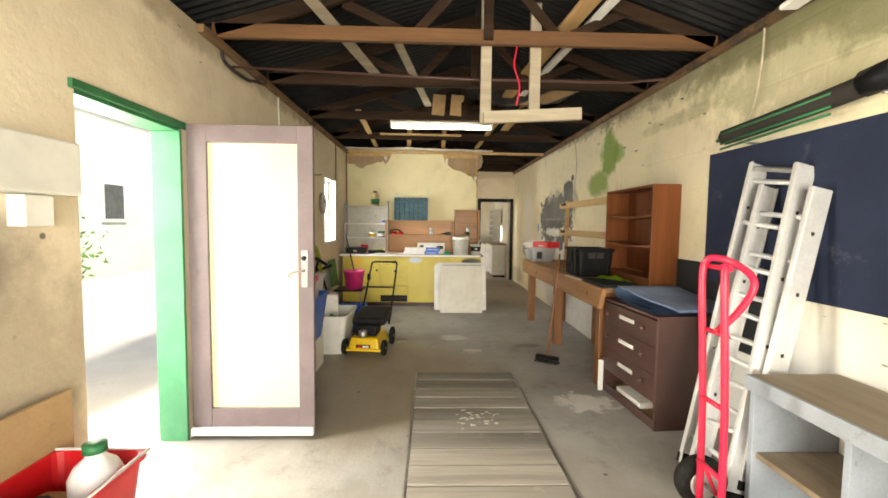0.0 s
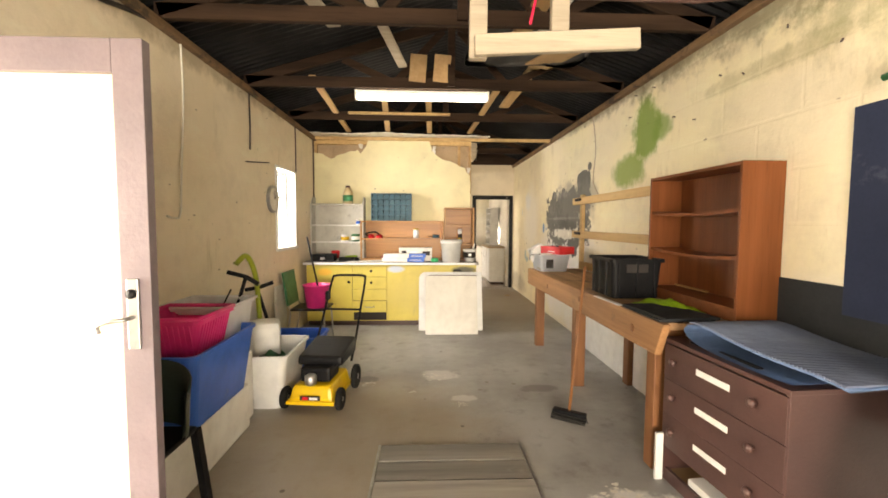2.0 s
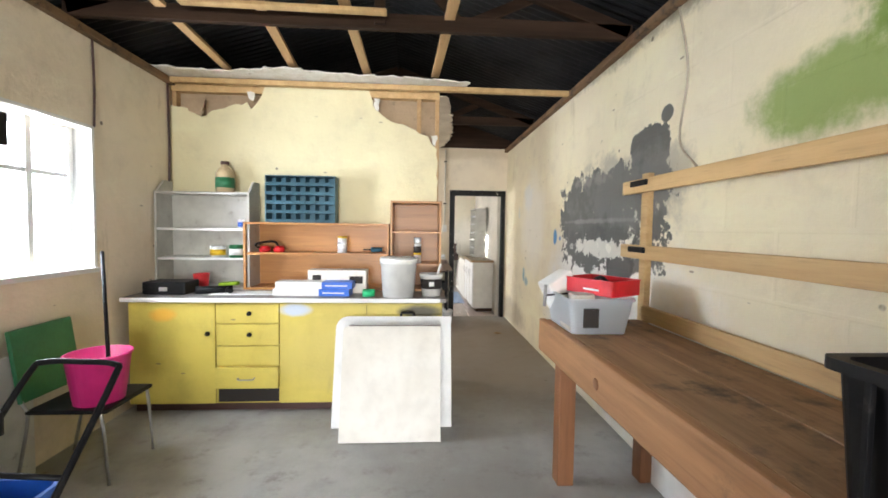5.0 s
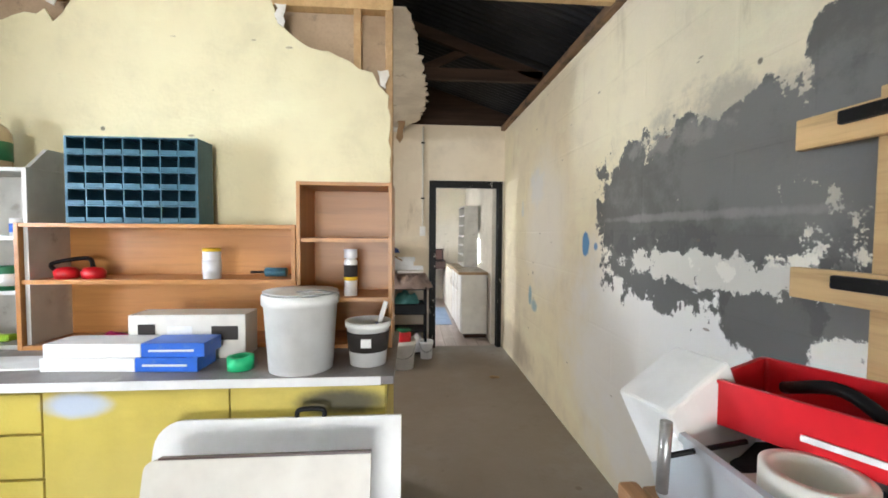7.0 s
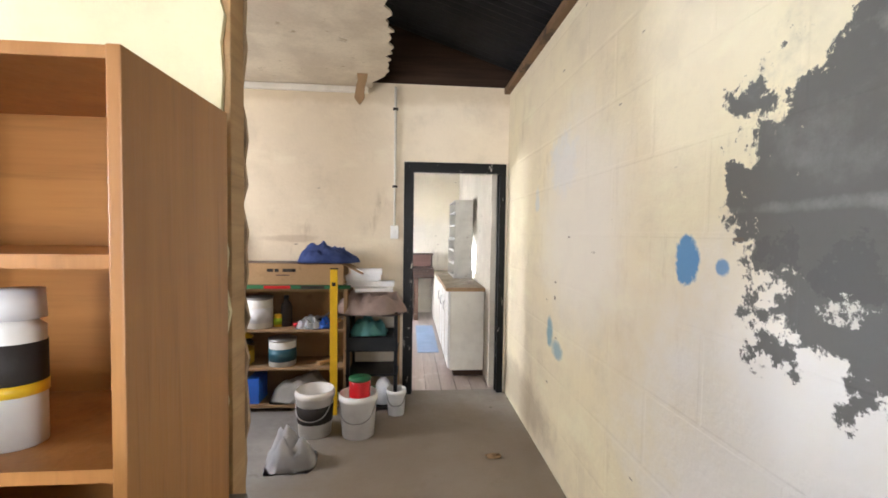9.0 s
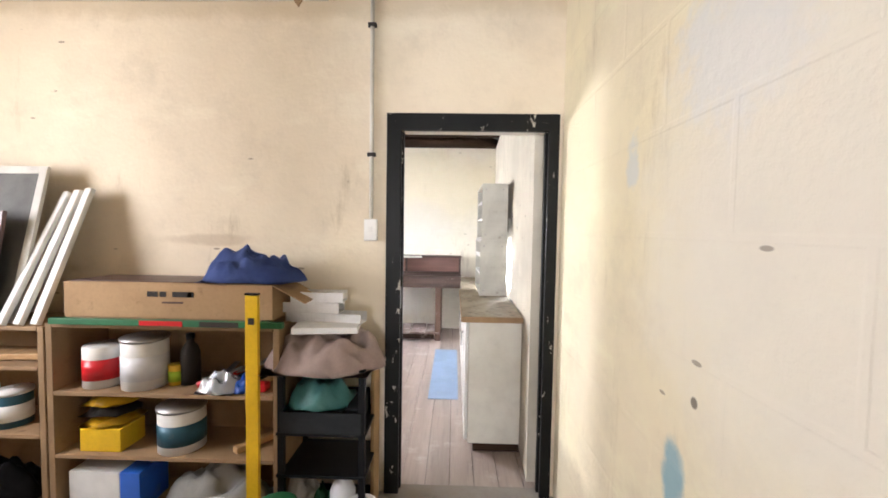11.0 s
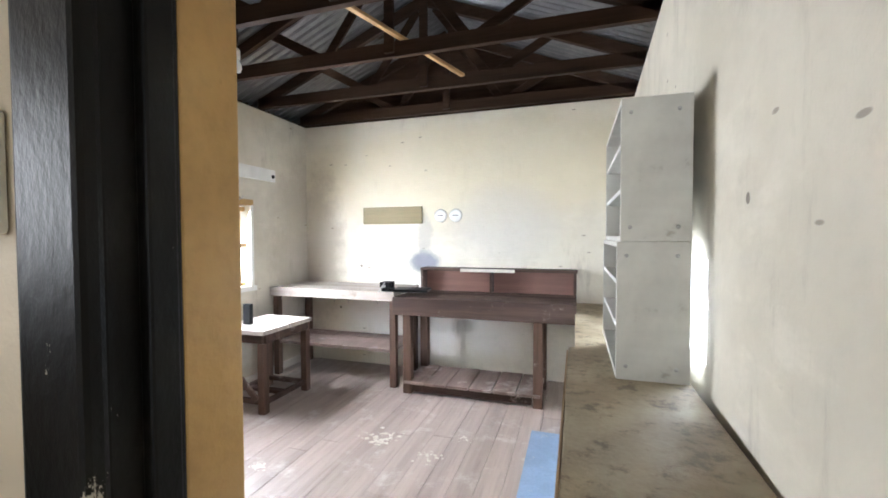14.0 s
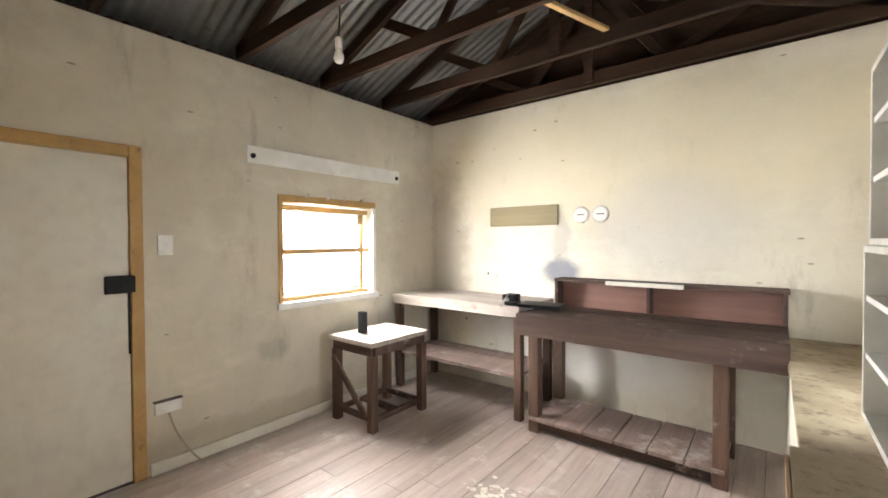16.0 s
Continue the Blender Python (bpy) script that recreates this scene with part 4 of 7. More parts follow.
part("head_architrave", box(-0.465, 0.443, -0.024, -0.002, 1.975, 2.065, 0.006), M_BLACKPAINT, df2)
part("head_jamb", box(-0.39, 0.39, 0.0, 0.062, 1.987, 2.028, 0.003), M_BLACKPAINT, df2)
part("head_lining", box(-0.384, 0.384, 0.064, 0.15, 1.99, 2.03, 0.003), M_MELAMINE, df2)
part("strike_plate", box(-0.392, -0.386, 0.004, 0.028, 1.02, 1.14), M_STEEL, df2)

d2 = thing("door_2", "closed dirty cream flush door in an ochre frame", "door", (X2L, 11.37, 0))
tagged(d2, kind="structure")
part("leaf", box(-0.05, -0.01, -0.375, 0.375, 0.01, 1.87, 0.003), M_MELAMINE, d2)
part("jamb", box(-0.16, 0.015, 0.378, 0.44, 0, 1.94, 0.005), M_OCHRE, d2)
part("jamb", box(-0.16, 0.015, -0.44, -0.378, 0, 1.94, 0.005), M_OCHRE, d2)
part("head", box(-0.16, 0.013, -0.377, 0.377, 1.875, 1.94, 0.005), M_OCHRE, d2)
part("rim_lock", box(-0.008, 0.016, 0.26, 0.40, 1.10, 1.20, 0.005), M_BLACK, d2, "black rim lock")
part("hanging_strap", box(-0.008, -0.002, 0.365, 0.377, 0.75, 1.10), M_BLACK, d2)

w2 = thing("window_2", "ochre timber sash window, bright outside", "window", (X2L, 13.125, 0.91))
tagged(w2, kind="structure")
part("frame_side", box(-0.12, 0.012, -0.475, -0.44, 0, 0.81, 0.004), M_OCHRE, w2)
part("frame_side", box(-0.12, 0.012, 0.44, 0.475, 0, 0.81, 0.004), M_WHITE, w2)
part("frame_head", box(-0.12, 0.014, -0.475, 0.475, 0.775, 0.83, 0.004), M_OCHRE, w2)
part("window_sill", box(-0.12, 0.03, -0.49, 0.49, -0.03, 0.018, 0.005), M_WHITE, w2)
for z, d in ((0.03, -0.09), (0.40, -0.075), (0.74, -0.09)):
    part("sash_rail", box(d, d + 0.035, -0.438, 0.438, z - 0.022, z + 0.022, 0.004), M_OCHRE, w2)
for y in (-0.42, 0.36):
    part("sash_stile", box(-0.086, -0.05, y - 0.02, y + 0.02, 0.055, 0.715, 0.004), M_OCHRE, w2)
for z0, z1 in ((0.052, 0.378), (0.422, 0.718)):
    g = part("pane", box(-0.073, -0.069, -0.40, 0.34, z0, z1), M_MISTGLASS, w2)
    g.visible_shadow = False
for y in (-0.25, -0.05, 0.12, 0.30):
    part("hook", tube([(0.014, y, 0.82), (0.05, y, 0.83), (0.055, y, 0.85)], 0.006, 6), M_STEEL, w2)
w3 = thing("window_3", "white-framed window behind the wall cabinet", "window", (2.05, 12.515, 0.97))
tagged(w3, kind="structure")
for y in (-0.61, 0.0, 0.61):
    part("frame_side", box(0.02, 0.08, y - 0.02, y + 0.02, 0, 0.34, 0.004), M_WHITE, w3)
for y in (-0.305, 0.305):
    g = part("pane", box(0.048, 0.052, y - 0.28, y + 0.28, 0.01, 0.33), M_MISTGLASS, w3)
    g.visible_shadow = False
part("transom", box(0.022, 0.078, -0.63, 0.63, 0.155, 0.18, 0.004), M_WHITE, w3)

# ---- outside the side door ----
# Added glowing panel: whitens the window slit, and its height keeps the sun out.
single("backdrop", box(3.4, 3.45, 8.0, 15.5, -0.16, 4.6), M_BACKDROP_GLOW, "added glowing panel in place of daylight beyond the window", kind="structure")
ground = single("ground", box(-400, 400, -400, 400, -0.35, -0.16), M_GRASS, "rough grass reaching far off", kind="structure")
single("pavement", box(-6, XL - 0.17, -6, 14, -0.155, -0.03), M_GRAVEL, "pale concrete yard path", kind="structure")
single("garden_wall", box(-4.6, -4.35, -2, 14, -0.1, 0.62, 0.02), M_RENDER, "low pale rendered garden wall", "wall")
house = thing("house", "pale rendered house with a red window frame and red roof", "house", (-11, 4.5, -0.16))
part("wall", box(-3, 2, -6, 14, 0, 4.8), M_RENDER, house)
part("roof", sheet([(-3.6, 4.8), (2.3, 4.8), (-0.5, 6.2)], -6.5, 14.5), M_ROOFTILE, house)
wv = part("window", box(2.0, 2.05, 7.2, 8.1, 1.5, 2.65), M_WHITE, house)
part("pane", box(2.051, 2.056, 7.3, 8.0, 1.6, 2.55), M_MESH, wv)
wv = part("window", box(2.0, 2.05, 4.9, 5.9, 1.15, 2.55), M_RED, house, "red window frame")
part("pane", box(2.051, 2.056, 5.0, 5.8, 1.25, 2.45), M_CLEAR, wv)


def shrub(at, size, seed, label):
    """Stems with a loose crown of single leaves."""
    r = random.Random(seed)
    ob = thing("shrub", label, "shrub", at)
    stems, verts, faces = bmesh.new(), [], []
    for k in range(7):
        a = r.uniform(0, 6.28)
        tip = Vector((math.cos(a) * size * 0.4, math.sin(a) * size * 0.4, size * r.uniform(0.6, 1.0)))
        tube([(0, 0, 0), tip * 0.5 + Vector((0, 0, 0.1)), tip], 0.012, 5, stems)
        for q in range(60):
            c = tip * r.uniform(0.4, 1.05) + Vector([r.gauss(0, size * 0.13) for _ in range(3)])
            u = Vector([r.gauss(0, 1) for _ in range(3)]).normalized() * 0.05
            w = u.cross(Vector([r.gauss(0, 1) for _ in range(3)])).normalized() * 0.025
            i = len(verts)
            verts += [c - u, c + w, c + u, c - w]
            faces.append((i, i + 1, i + 2, i + 3))
    tagged(part("stems", stems, M_DARKWOOD, ob), kind="stuff")
    me = bpy.data.meshes.new("leaves")
    me.from_pydata(verts, [], faces)
    me.materials.append(M_LEAF)
    lv = new("leaves", me)
    lv.parent = ob
    tagged(lv, kind="stuff")


shrub((-4.9, 4.0, -0.16), 1.3, 2, "leafy green shrub behind the garden wall")
shrub((-5.6, 6.0, -0.16), 1.6, 5, "leafy green shrub behind the garden wall")

# ---- workshop: large things ----
# floor pit cover
pit = thing("pit_cover", "grey plank cover over the floor pit", "floor hatch", (0.33, 2.9, 0))
for k, y in enumerate(np.arange(-1.0, 1.09, 0.19)):
    part("plank", box(-0.445, 0.445, y, y + 0.178, 0.004, 0.014 + 0.002 * (k % 3), 0.003), M_PIT, pit)
part("dark_gap", box(-0.447, 0.447, -1.0, 1.08, 0.001, 0.003), M_INK, pit)
for x in (-0.465, 0.45):
    part("edge_strip", box(x, x + 0.015, -1.0, 1.09, 0.001, 0.012), M_STEEL, pit)


def open_case(name, w, d, h, shelves, t, mat, mat_back, label, category, at, rz, plinth=0.0, bow=0.0, group="", shelf_mat=None):
    """A shelf unit, open to its -y side, its base centre at the origin."""
    ob = thing(name, label, category, at, rz, group)
    for s in (-1, 1):
        x = s * (w / 2 - t / 2)
        part("side", box(x - t / 2, x + t / 2, -d / 2, d / 2, 0, h, 0.002), mat, ob)
    part("top", box(-w / 2 + t, w / 2 - t, -d / 2 + 0.002, d / 2, h - t, h - 0.001, 0.002), mat, ob)
    part("bottom", box(-w / 2 + t, w / 2 - t, -d / 2 + 0.002, d / 2, plinth, plinth + t, 0.002), mat, ob)
    if plinth:
        part("plinth", box(-w / 2 + t, w / 2 - t, -d / 2 + 0.02, -d / 2 + 0.02 + t, 0, plinth, 0.002), mat, ob)
    part("back", box(-w / 2 + t, w / 2 - t, d / 2 - 0.008, d / 2 - 0.001, plinth + t, h - t), mat_back, ob)
    for z in shelves:
        bm = bmesh.new()
        n = 10
        for i in range(n + 1):
            x = -w / 2 + t + (w - 2 * t) * i / n
            sag = -bow * (1 - (2 * i / n - 1) ** 2)
            for y, dz in ((-d / 2 + 0.01, 0), (d / 2 - 0.009, 0), (d / 2 - 0.009, t), (-d / 2 + 0.01, t)):
                bm.verts.new((x, y, z + sag + dz))
        bm.verts.ensure_lookup_table()
        for i in range(n):
            for k in range(4):
                a, b = 4 * i + k, 4 * i + (k + 1) % 4
                bm.faces.new((bm.verts[a], bm.verts[b], bm.verts[b + 4], bm.verts[a + 4]))
        bm.faces.new([bm.verts[k] for k in (3, 2, 1, 0)])
        bm.faces.new([bm.verts[4 * n + k] for k in range(4)])
        bmesh.ops.recalc_face_normals(bm, faces=bm.faces[:])
        part("shelf", bm, shelf_mat or mat, ob)
    return ob


# yellow counter: carcass with doors and drawers, worktop apart
CF, CT = 7.15, 0.86
cab = thing("base_cabinet", "yellow painted base cabinet with drawers and doors", "cabinet", (-0.33, CF, 0))
CW0, CW1 = -1.17, 1.19
part("carcass", box(CW0, CW1, 0.022, 0.66, 0.07, CT - 0.001), M_YELLOW, cab)
part("plinth", box(CW0 + 0.01, CW1 - 0.01, 0.06, 0.1, 0, 0.07), M_BROWN, cab, "dark brown kick board")
dx0, dx1 = -0.535, -0.06
part("door", box(CW0 + 0.004, dx0 - 0.004, 0, 0.02, 0.075, CT - 0.01, 0.003), M_YELLOW, cab)
part("door", box(dx1 + 0.004, 0.60, 0, 0.02, 0.075, CT - 0.01, 0.003), M_YELLOW, cab)
part("door", box(0.606, CW1 - 0.004, 0, 0.02, 0.075, CT - 0.01, 0.003), M_YELLOW, cab)
for z0, z1, kind in ((0.70, 0.85, "knob"), (0.53, 0.695, "knob"), (0.375, 0.525, ""), (0.20, 0.365, "pull")):
    out = 0.03 if kind == "pull" else 0.0
    dr = part("drawer", box(dx0 + 0.004, dx1 - 0.004, -out, 0.02, z0, z1 - 0.006, 0.003), M_YELLOW, cab)
    xc, zc = (dx0 + dx1) / 2, (z0 + z1) / 2
    if kind == "knob":
        k = part("knob", lathe([(0.0, 0.0), (0.008, 0.0), (0.008, 0.012), (0.018, 0.02), (0.016, 0.032), (0.0, 0.036)], 16), M_BLACK, dr)
        k.matrix_local = pose(xc + 0.02, -out, zc, 90, 0, 0)
    elif kind == "pull":
        part("handle", tube(curve_pts([(xc - 0.06, -out, zc), (xc - 0.05, -out - 0.025, zc - 0.006), (xc + 0.05, -out - 0.025, zc - 0.006), (xc + 0.06, -out, zc)]), 0.005, 8), M_STEEL, dr)
# No real recess: a near-black plate gives the shade of the missing drawer.
part("open_slot", box(dx0 + 0.01, dx1 - 0.01, 0.018, 0.0215, 0.08, 0.195), M_INK, cab, "flat dark plate as the shaded gap of a missing drawer")
k = part("knob", lathe([(0.0, 0.0), (0.008, 0.0), (0.008, 0.012), (0.018, 0.02), (0.016, 0.032), (0.0, 0.036)], 16), M_BLACK, cab)
k.matrix_local = pose(dx0 - 0.05, 0, 0.62, 90, 0, 0)
wt = thing("worktop", "grey laminate worktop with a pale worn front edge", "worktop", (-0.33, CF, CT))
part("slab", box(CW0 - 0.04, CW1 + 0.03, -0.022, 0.69, 0.001, 0.034, 0.003), M_GREYTOP, wt)
part("edge_band", box(CW0 - 0.04, CW1 - 0.02, -0.028, -0.0225, 0.001, 0.034, 0.001), M_WHITE, wt, "white edge band")
TOP = CT + 0.0345

# shelf units on the worktop
ws = open_case("wall_shelf", 0.78, 0.24, 0.83, (0.25, 0.50), 0.02, M_GREYSHELF, M_GREYSHELF, "grey-white open shelf unit standing on the worktop", "shelf", (-1.165, 7.69, TOP), 0, shelf_mat=M_WHITE)
for x in (-0.389, 0.369):
    bm = box(x, x + 0.019, -0.10, 0.119, 0.831, 0.93)
    for v in bm.verts:
        if v.co.y < 0 and v.co.z > 0.9:
            v.co.y, v.co.z = 0.0, 0.93
    part("cheek", bm, M_GREYSHELF, ws)
open_case("low_bookcase", 1.23, 0.26, 0.58, (0.30,), 0.02, M_TAN, M_TAN, "long orange-tan open bookcase on the worktop", "bookcase", (-0.205, 7.68, TOP), 0)
open_case("box_shelf", 0.44, 0.30, 0.78, (0.22, 0.50), 0.018, M_TANV, M_TAN, "upright orange-tan box shelf on the worktop", "shelf", (0.645, 7.66, TOP), 0)
# parts drawer cabinet
pig = thing("pigeonhole_cabinet", "petrol blue steel pigeonhole cabinet with small bins", "cabinet", (-0.37, 7.72, TOP + 0.581))
PW, PH, PD = 0.59, 0.41, 0.15
for s in (-1, 1):
    part("side", box(s * PW / 2 - 0.006, s * PW / 2 + 0.006, -PD / 2, PD / 2, 0, PH, 0.001), M_STEELBLUE, pig)
part("back", box(-PW / 2 + 0.006, PW / 2 - 0.006, PD / 2 - 0.004, PD / 2, 0.002, PH - 0.002), M_STEELBLUE, pig)
for k in range(6):
    z = k * (PH - 0.008) / 5
    part("shelf", box(-PW / 2 + 0.006, PW / 2 - 0.006, -PD / 2, PD / 2 - 0.005, z, z + 0.007), M_STEELBLUE, pig)
for k in range(1, 7):
    x = -PW / 2 + k * PW / 7
    part("divider", box(x - 0.003, x + 0.003, -PD / 2 + 0.004, PD / 2 - 0.005, 0.008, PH - 0.009), M_STEELBLUE, pig)
for k in range(5):
    for j in range(7):
        x, z = -PW / 2 + (j + 0.5) * PW / 7, k * (PH - 0.008) / 5 + 0.008
        part("bin_lip", box(x - 0.036, x + 0.036, -PD / 2 + 0.0, -PD / 2 + 0.003, z, z + 0.02), M_STEELBLUE, pig)

# white panels leaning on the counter
def board_shape(w, h, corner):
    o = [(-w / 2, 0), (-w / 2, h - corner)] + [(-w / 2 + corner - corner * math.cos(radians(a)), h - corner + corner * math.sin(radians(a))) for a in range(15, 90, 15)]
    return sheet(o + [(-w / 2 + corner, h), (w / 2, h), (w / 2, 0)], -0.012, 0.012)


pn = thing("leaning_tabletop", "large white laminated top with a rounded corner leaning on the cabinet", "tabletop", (0.49, 6.87, 0))
q = part("board", board_shape(0.86, 0.79, 0.09), M_WHITE, pn)
q.matrix_local = pose(0, 0, 0.004, -15, 0, 0)
q = part("pull_handle", tube(curve_pts([(0.05, 0.0, 0.785), (0.06, 0.0, 0.815), (0.14, 0.0, 0.815), (0.15, 0.0, 0.785)]), 0.009, 8), M_BLACK, pn, "black plastic handle")
q.matrix_local = pose(0, 0, 0.004, -15, 0, 0)
pn2 = thing("leaning_cupboard_door", "cream laminated cupboard door leaning on a white top", "cupboard door", (0.49, 6.66, 0))
q = part("board", board_shape(0.68, 0.765, 0.03), M_MELAMINE, pn2)
q.matrix_local = pose(0, 0, 0.004, -15, 0, 0)
q2 = part("brown_edge", box(-0.30, 0.34, -0.013, 0.013, 0.766, 0.772), M_BROWN, pn2)
q2.matrix_local = pose(0, 0, 0.004, -15, 0, 0)

# long timber bench
bench = thing("workbench", "long rough timber workbench against the wall", "workbench", (1.77, 5.0, 0), rz=0.8)
BX0, BX1, BY0, BY1, BZ = -0.34, 0.29, -1.45, 1.42, 0.90
bm = box(BX0, BX0 + 0.045, BY0, BY1, BZ - 0.19, BZ, 0.01)
for v in bm.verts:
    if v.co.y < BY0 + 0.03 and v.co.z < BZ - 0.1:
        v.co.y += 0.07
part("apron", bm, M_BENCH, bench)
for y, z in ((-1.12, -0.10), (-0.25, -0.08), (0.62, -0.11)):
    q = part("knot", lathe([(0.0, 0.0), (0.026, 0.0), (0.02, 0.003), (0.0, 0.002)], 16), M_BENCHLEG, bench, "dark knot in the timber")
    q.matrix_local = pose(BX0, y, BZ + z, 0, -90, 0)
for k in range(4):
    x = BX0 + 0.047 + k * 0.145
    part("top_plank", box(x, x + 0.142, BY0 + 0.05, BY1 - 0.02, BZ - 0.045, BZ - 0.002 - 0.003 * (k % 2), 0.004), M_BENCHTOP, bench)
for y in (-1.26, -0.02, 1.2):
    part("leg", box(BX0 + 0.047, BX0 + 0.14, y - 0.045, y + 0.045, 0, BZ - 0.047, 0.006), M_BENCHLEG, bench)
    part("leg", box(BX1 - 0.10, BX1 - 0.01, y - 0.045, y + 0.045, 0, BZ - 0.047, 0.006), M_BENCHLEG, bench)
    part("bearer", box(BX0 + 0.142, BX1 - 0.102, y - 0.025, y + 0.025, BZ - 0.15, BZ - 0.048, 0.004), M_BENCHLEG, bench)
part("back_rail", box(BX1 - 0.008, BX1 + 0.018, -0.9, BY1 - 0.05, BZ, BZ + 0.09, 0.004), M_PINEX, bench, "pale pine back rail")

# pale sheets under the bench
single("leaning_sheet", beam((2.02, 3.8, 0.30), (2.02, 6.3, 0.30), 0.02, 0.60, 0.003), M_WHITE, "pale grey-white sheet standing under the bench", "sheet")

# red brown bookcase on the bench
open_case("bookcase", 0.92, 0.24, 0.885, (0.35, 0.615), 0.02, M_VARNISH, M_VARNISH, "red-brown bookcase with sagging shelves on the bench", "bookcase", (1.975, 4.01, BZ + 0.001), 90 + 180, plinth=0.06, bow=0.02)

# pine rail rack on the wall
rack = thing("rail_rack", "pale pine rail rack fixed to the wall", "rack", (2.06, 5.68, 0.85))
for z in (0.42, 0.83):
    part("rail", box(-0.03, -0.002, -0.97, 0.97, z, z + 0.085, 0.004), M_PINEX, rack)
for y in (-0.92, 0.75):
    part("upright", box(0.0, 0.04, y - 0.035, y + 0.035, 0.0, 0.95, 0.004), M_PINEX, rack)
for z in (0.46, 0.87):
    part("bracket", box(-0.05, -0.032, 0.66, 0.84, z, z + 0.035, 0.006), M_BLACK, rack)

# chest of drawers
ch = thing("chest_of_drawers", "dark brown chest of drawers with a missing bottom drawer", "chest of drawers", (1.515, 3.625, 0), rz=4)
# local: front faces -x, width along -y
CD, CWd, CH = 0.46, 0.75, 0.79
part("side", box(0, CD, -0.02, 0.0, 0, CH, 0.003), M_BROWN, ch)
part("side", box(0, CD, -CWd, -CWd + 0.02, 0, CH, 0.003), M_BROWN, ch)
part("top", box(-0.012, CD + 0.005, -CWd - 0.01, 0.01, CH + 0.001, CH + 0.022, 0.004), M_BROWN, ch)
part("back", box(CD - 0.01, CD - 0.002, -CWd + 0.021, -0.021, 0.02, CH - 0.005), M_BROWN, ch)
part("base_rail", box(0.005, 0.025, -CWd + 0.021, -0.021, 0.0, 0.07, 0.003), M_BROWN, ch)
part("inner_floor", box(0.03, CD - 0.012, -CWd + 0.021, -0.021, 0.045, 0.055), M_CHIP, ch)
for k, z0 in enumerate((0.20, 0.393, 0.588)):
    dr = part("drawer", box(-0.006, 0.014, -CWd + 0.006, -0.006, z0, z0 + 0.192, 0.003), M_BROWN, ch)
    part("drawer_box", box(0.016, CD - 0.03, -CWd + 0.03, -0.03, z0 + 0.02, z0 + 0.15), M_CHIP, dr)
    part("label_strip", box(-0.009, -0.0065, -CWd * 0.62, -CWd * 0.34, z0 + 0.10, z0 + 0.13), M_WHITE, dr, "white tape strip")
    for f in (0.13, 0.80):
        kn = part("knob", lathe([(0.0, 0.0), (0.009, 0.0), (0.009, 0.010), (0.021, 0.018), (0.018, 0.03), (0.0, 0.035)], 16), M_BROWN, dr)
        kn.matrix_local = pose(-0.006, -CWd * f, z0 + 0.11, 0, -90, 0)
single("white_tray", box(0.03, 0.40, -0.52, -0.18, 0.056, 0.10, 0.006), M_WPLAST, "white tray lying in the open chest base", "tray", (1.515, 3.625, 0), 4)


# rolled ribbed mat on the chest
def mat_roll():
    prof = curve_pts([(0.0, 0, 0.012), (0.10, 0, 0.007), (0.25, 0, 0.006), (0.42, 0, 0.012), (0.54, 0, 0.03), (0.60, 0, 0.065), (0.57, 0, 0.105), (0.46, 0, 0.112), (0.30, 0, 0.09), (0.12, 0, 0.075), (-0.08, 0, 0.072), (-0.20, 0, 0.06)], 6)
    bm = bmesh.new()
    rows = [[bm.verts.new((p.x, y, p.z + 0.012 * math.sin(y * 6) * (p.z > 0.05))) for y in (0, 0.12, 0.24, 0.36, 0.48)] for p in prof]
    for a, b in zip(rows, rows[1:]):
        for k in range(4):
            f = bm.faces.new((a[k], a[k + 1], b[k + 1], b[k]))
            f.smooth = True
    bmesh.ops.solidify(bm, geom=bm.faces[:], thickness=0.006)
    return bm, prof


mt = thing("rubber_mat", "blue-grey ribbed rubber mat folded over the chest", "mat", (2.06, 2.93, 0.814), rz=95)
bm, prof = mat_roll()
part("sheet", bm, M_MAT_BLUE, mt)
rib = bmesh.new()
for p, q in zip(prof[36:-2], prof[37:-1]):
    for s in (0.25, 0.75):
        c = p.lerp(q, s)
        beam((c.x, 0.004, c.z + 0.010), (c.x, 0.476, c.z + 0.010 + 0.012 * math.sin(0.476 * 6)), 0.006, 0.008, 0, rib)
part("ribs", rib, M_MAT_RIB, mt, "grey ribs", kind="stuff")
single("black_strip", beam((1.585, 3.50, 0.8195), (1.615, 3.08, 0.8195), 0.03, 0.013, 0.003), M_BLACK, "black plastic strip on the chest top", "strip")
single("white_plank", box(1.465, 1.508, 3.595, 3.615, 0, 0.27, 0.004), M_WHITE, "short white plank standing by the chest", "plank")
# dark boards behind
setting("trim_slate_board", box(XR - 0.016, XR - 0.001, 0.2, 3.20, 1.03, 1.97, 0.003), M_SLATE, "dark slate-blue wall board")
setting("trim_charcoal_board", box(XR - 0.014, XR - 0.001, 2.6, 3.60, 0.60, 1.16, 0.003), M_DKGREY, "charcoal grey wall board")

# ladder
lad = thing("ladder", "aluminium extension ladder of two sections leaning on the wall", "ladder", (1.8, 2.4, 0))


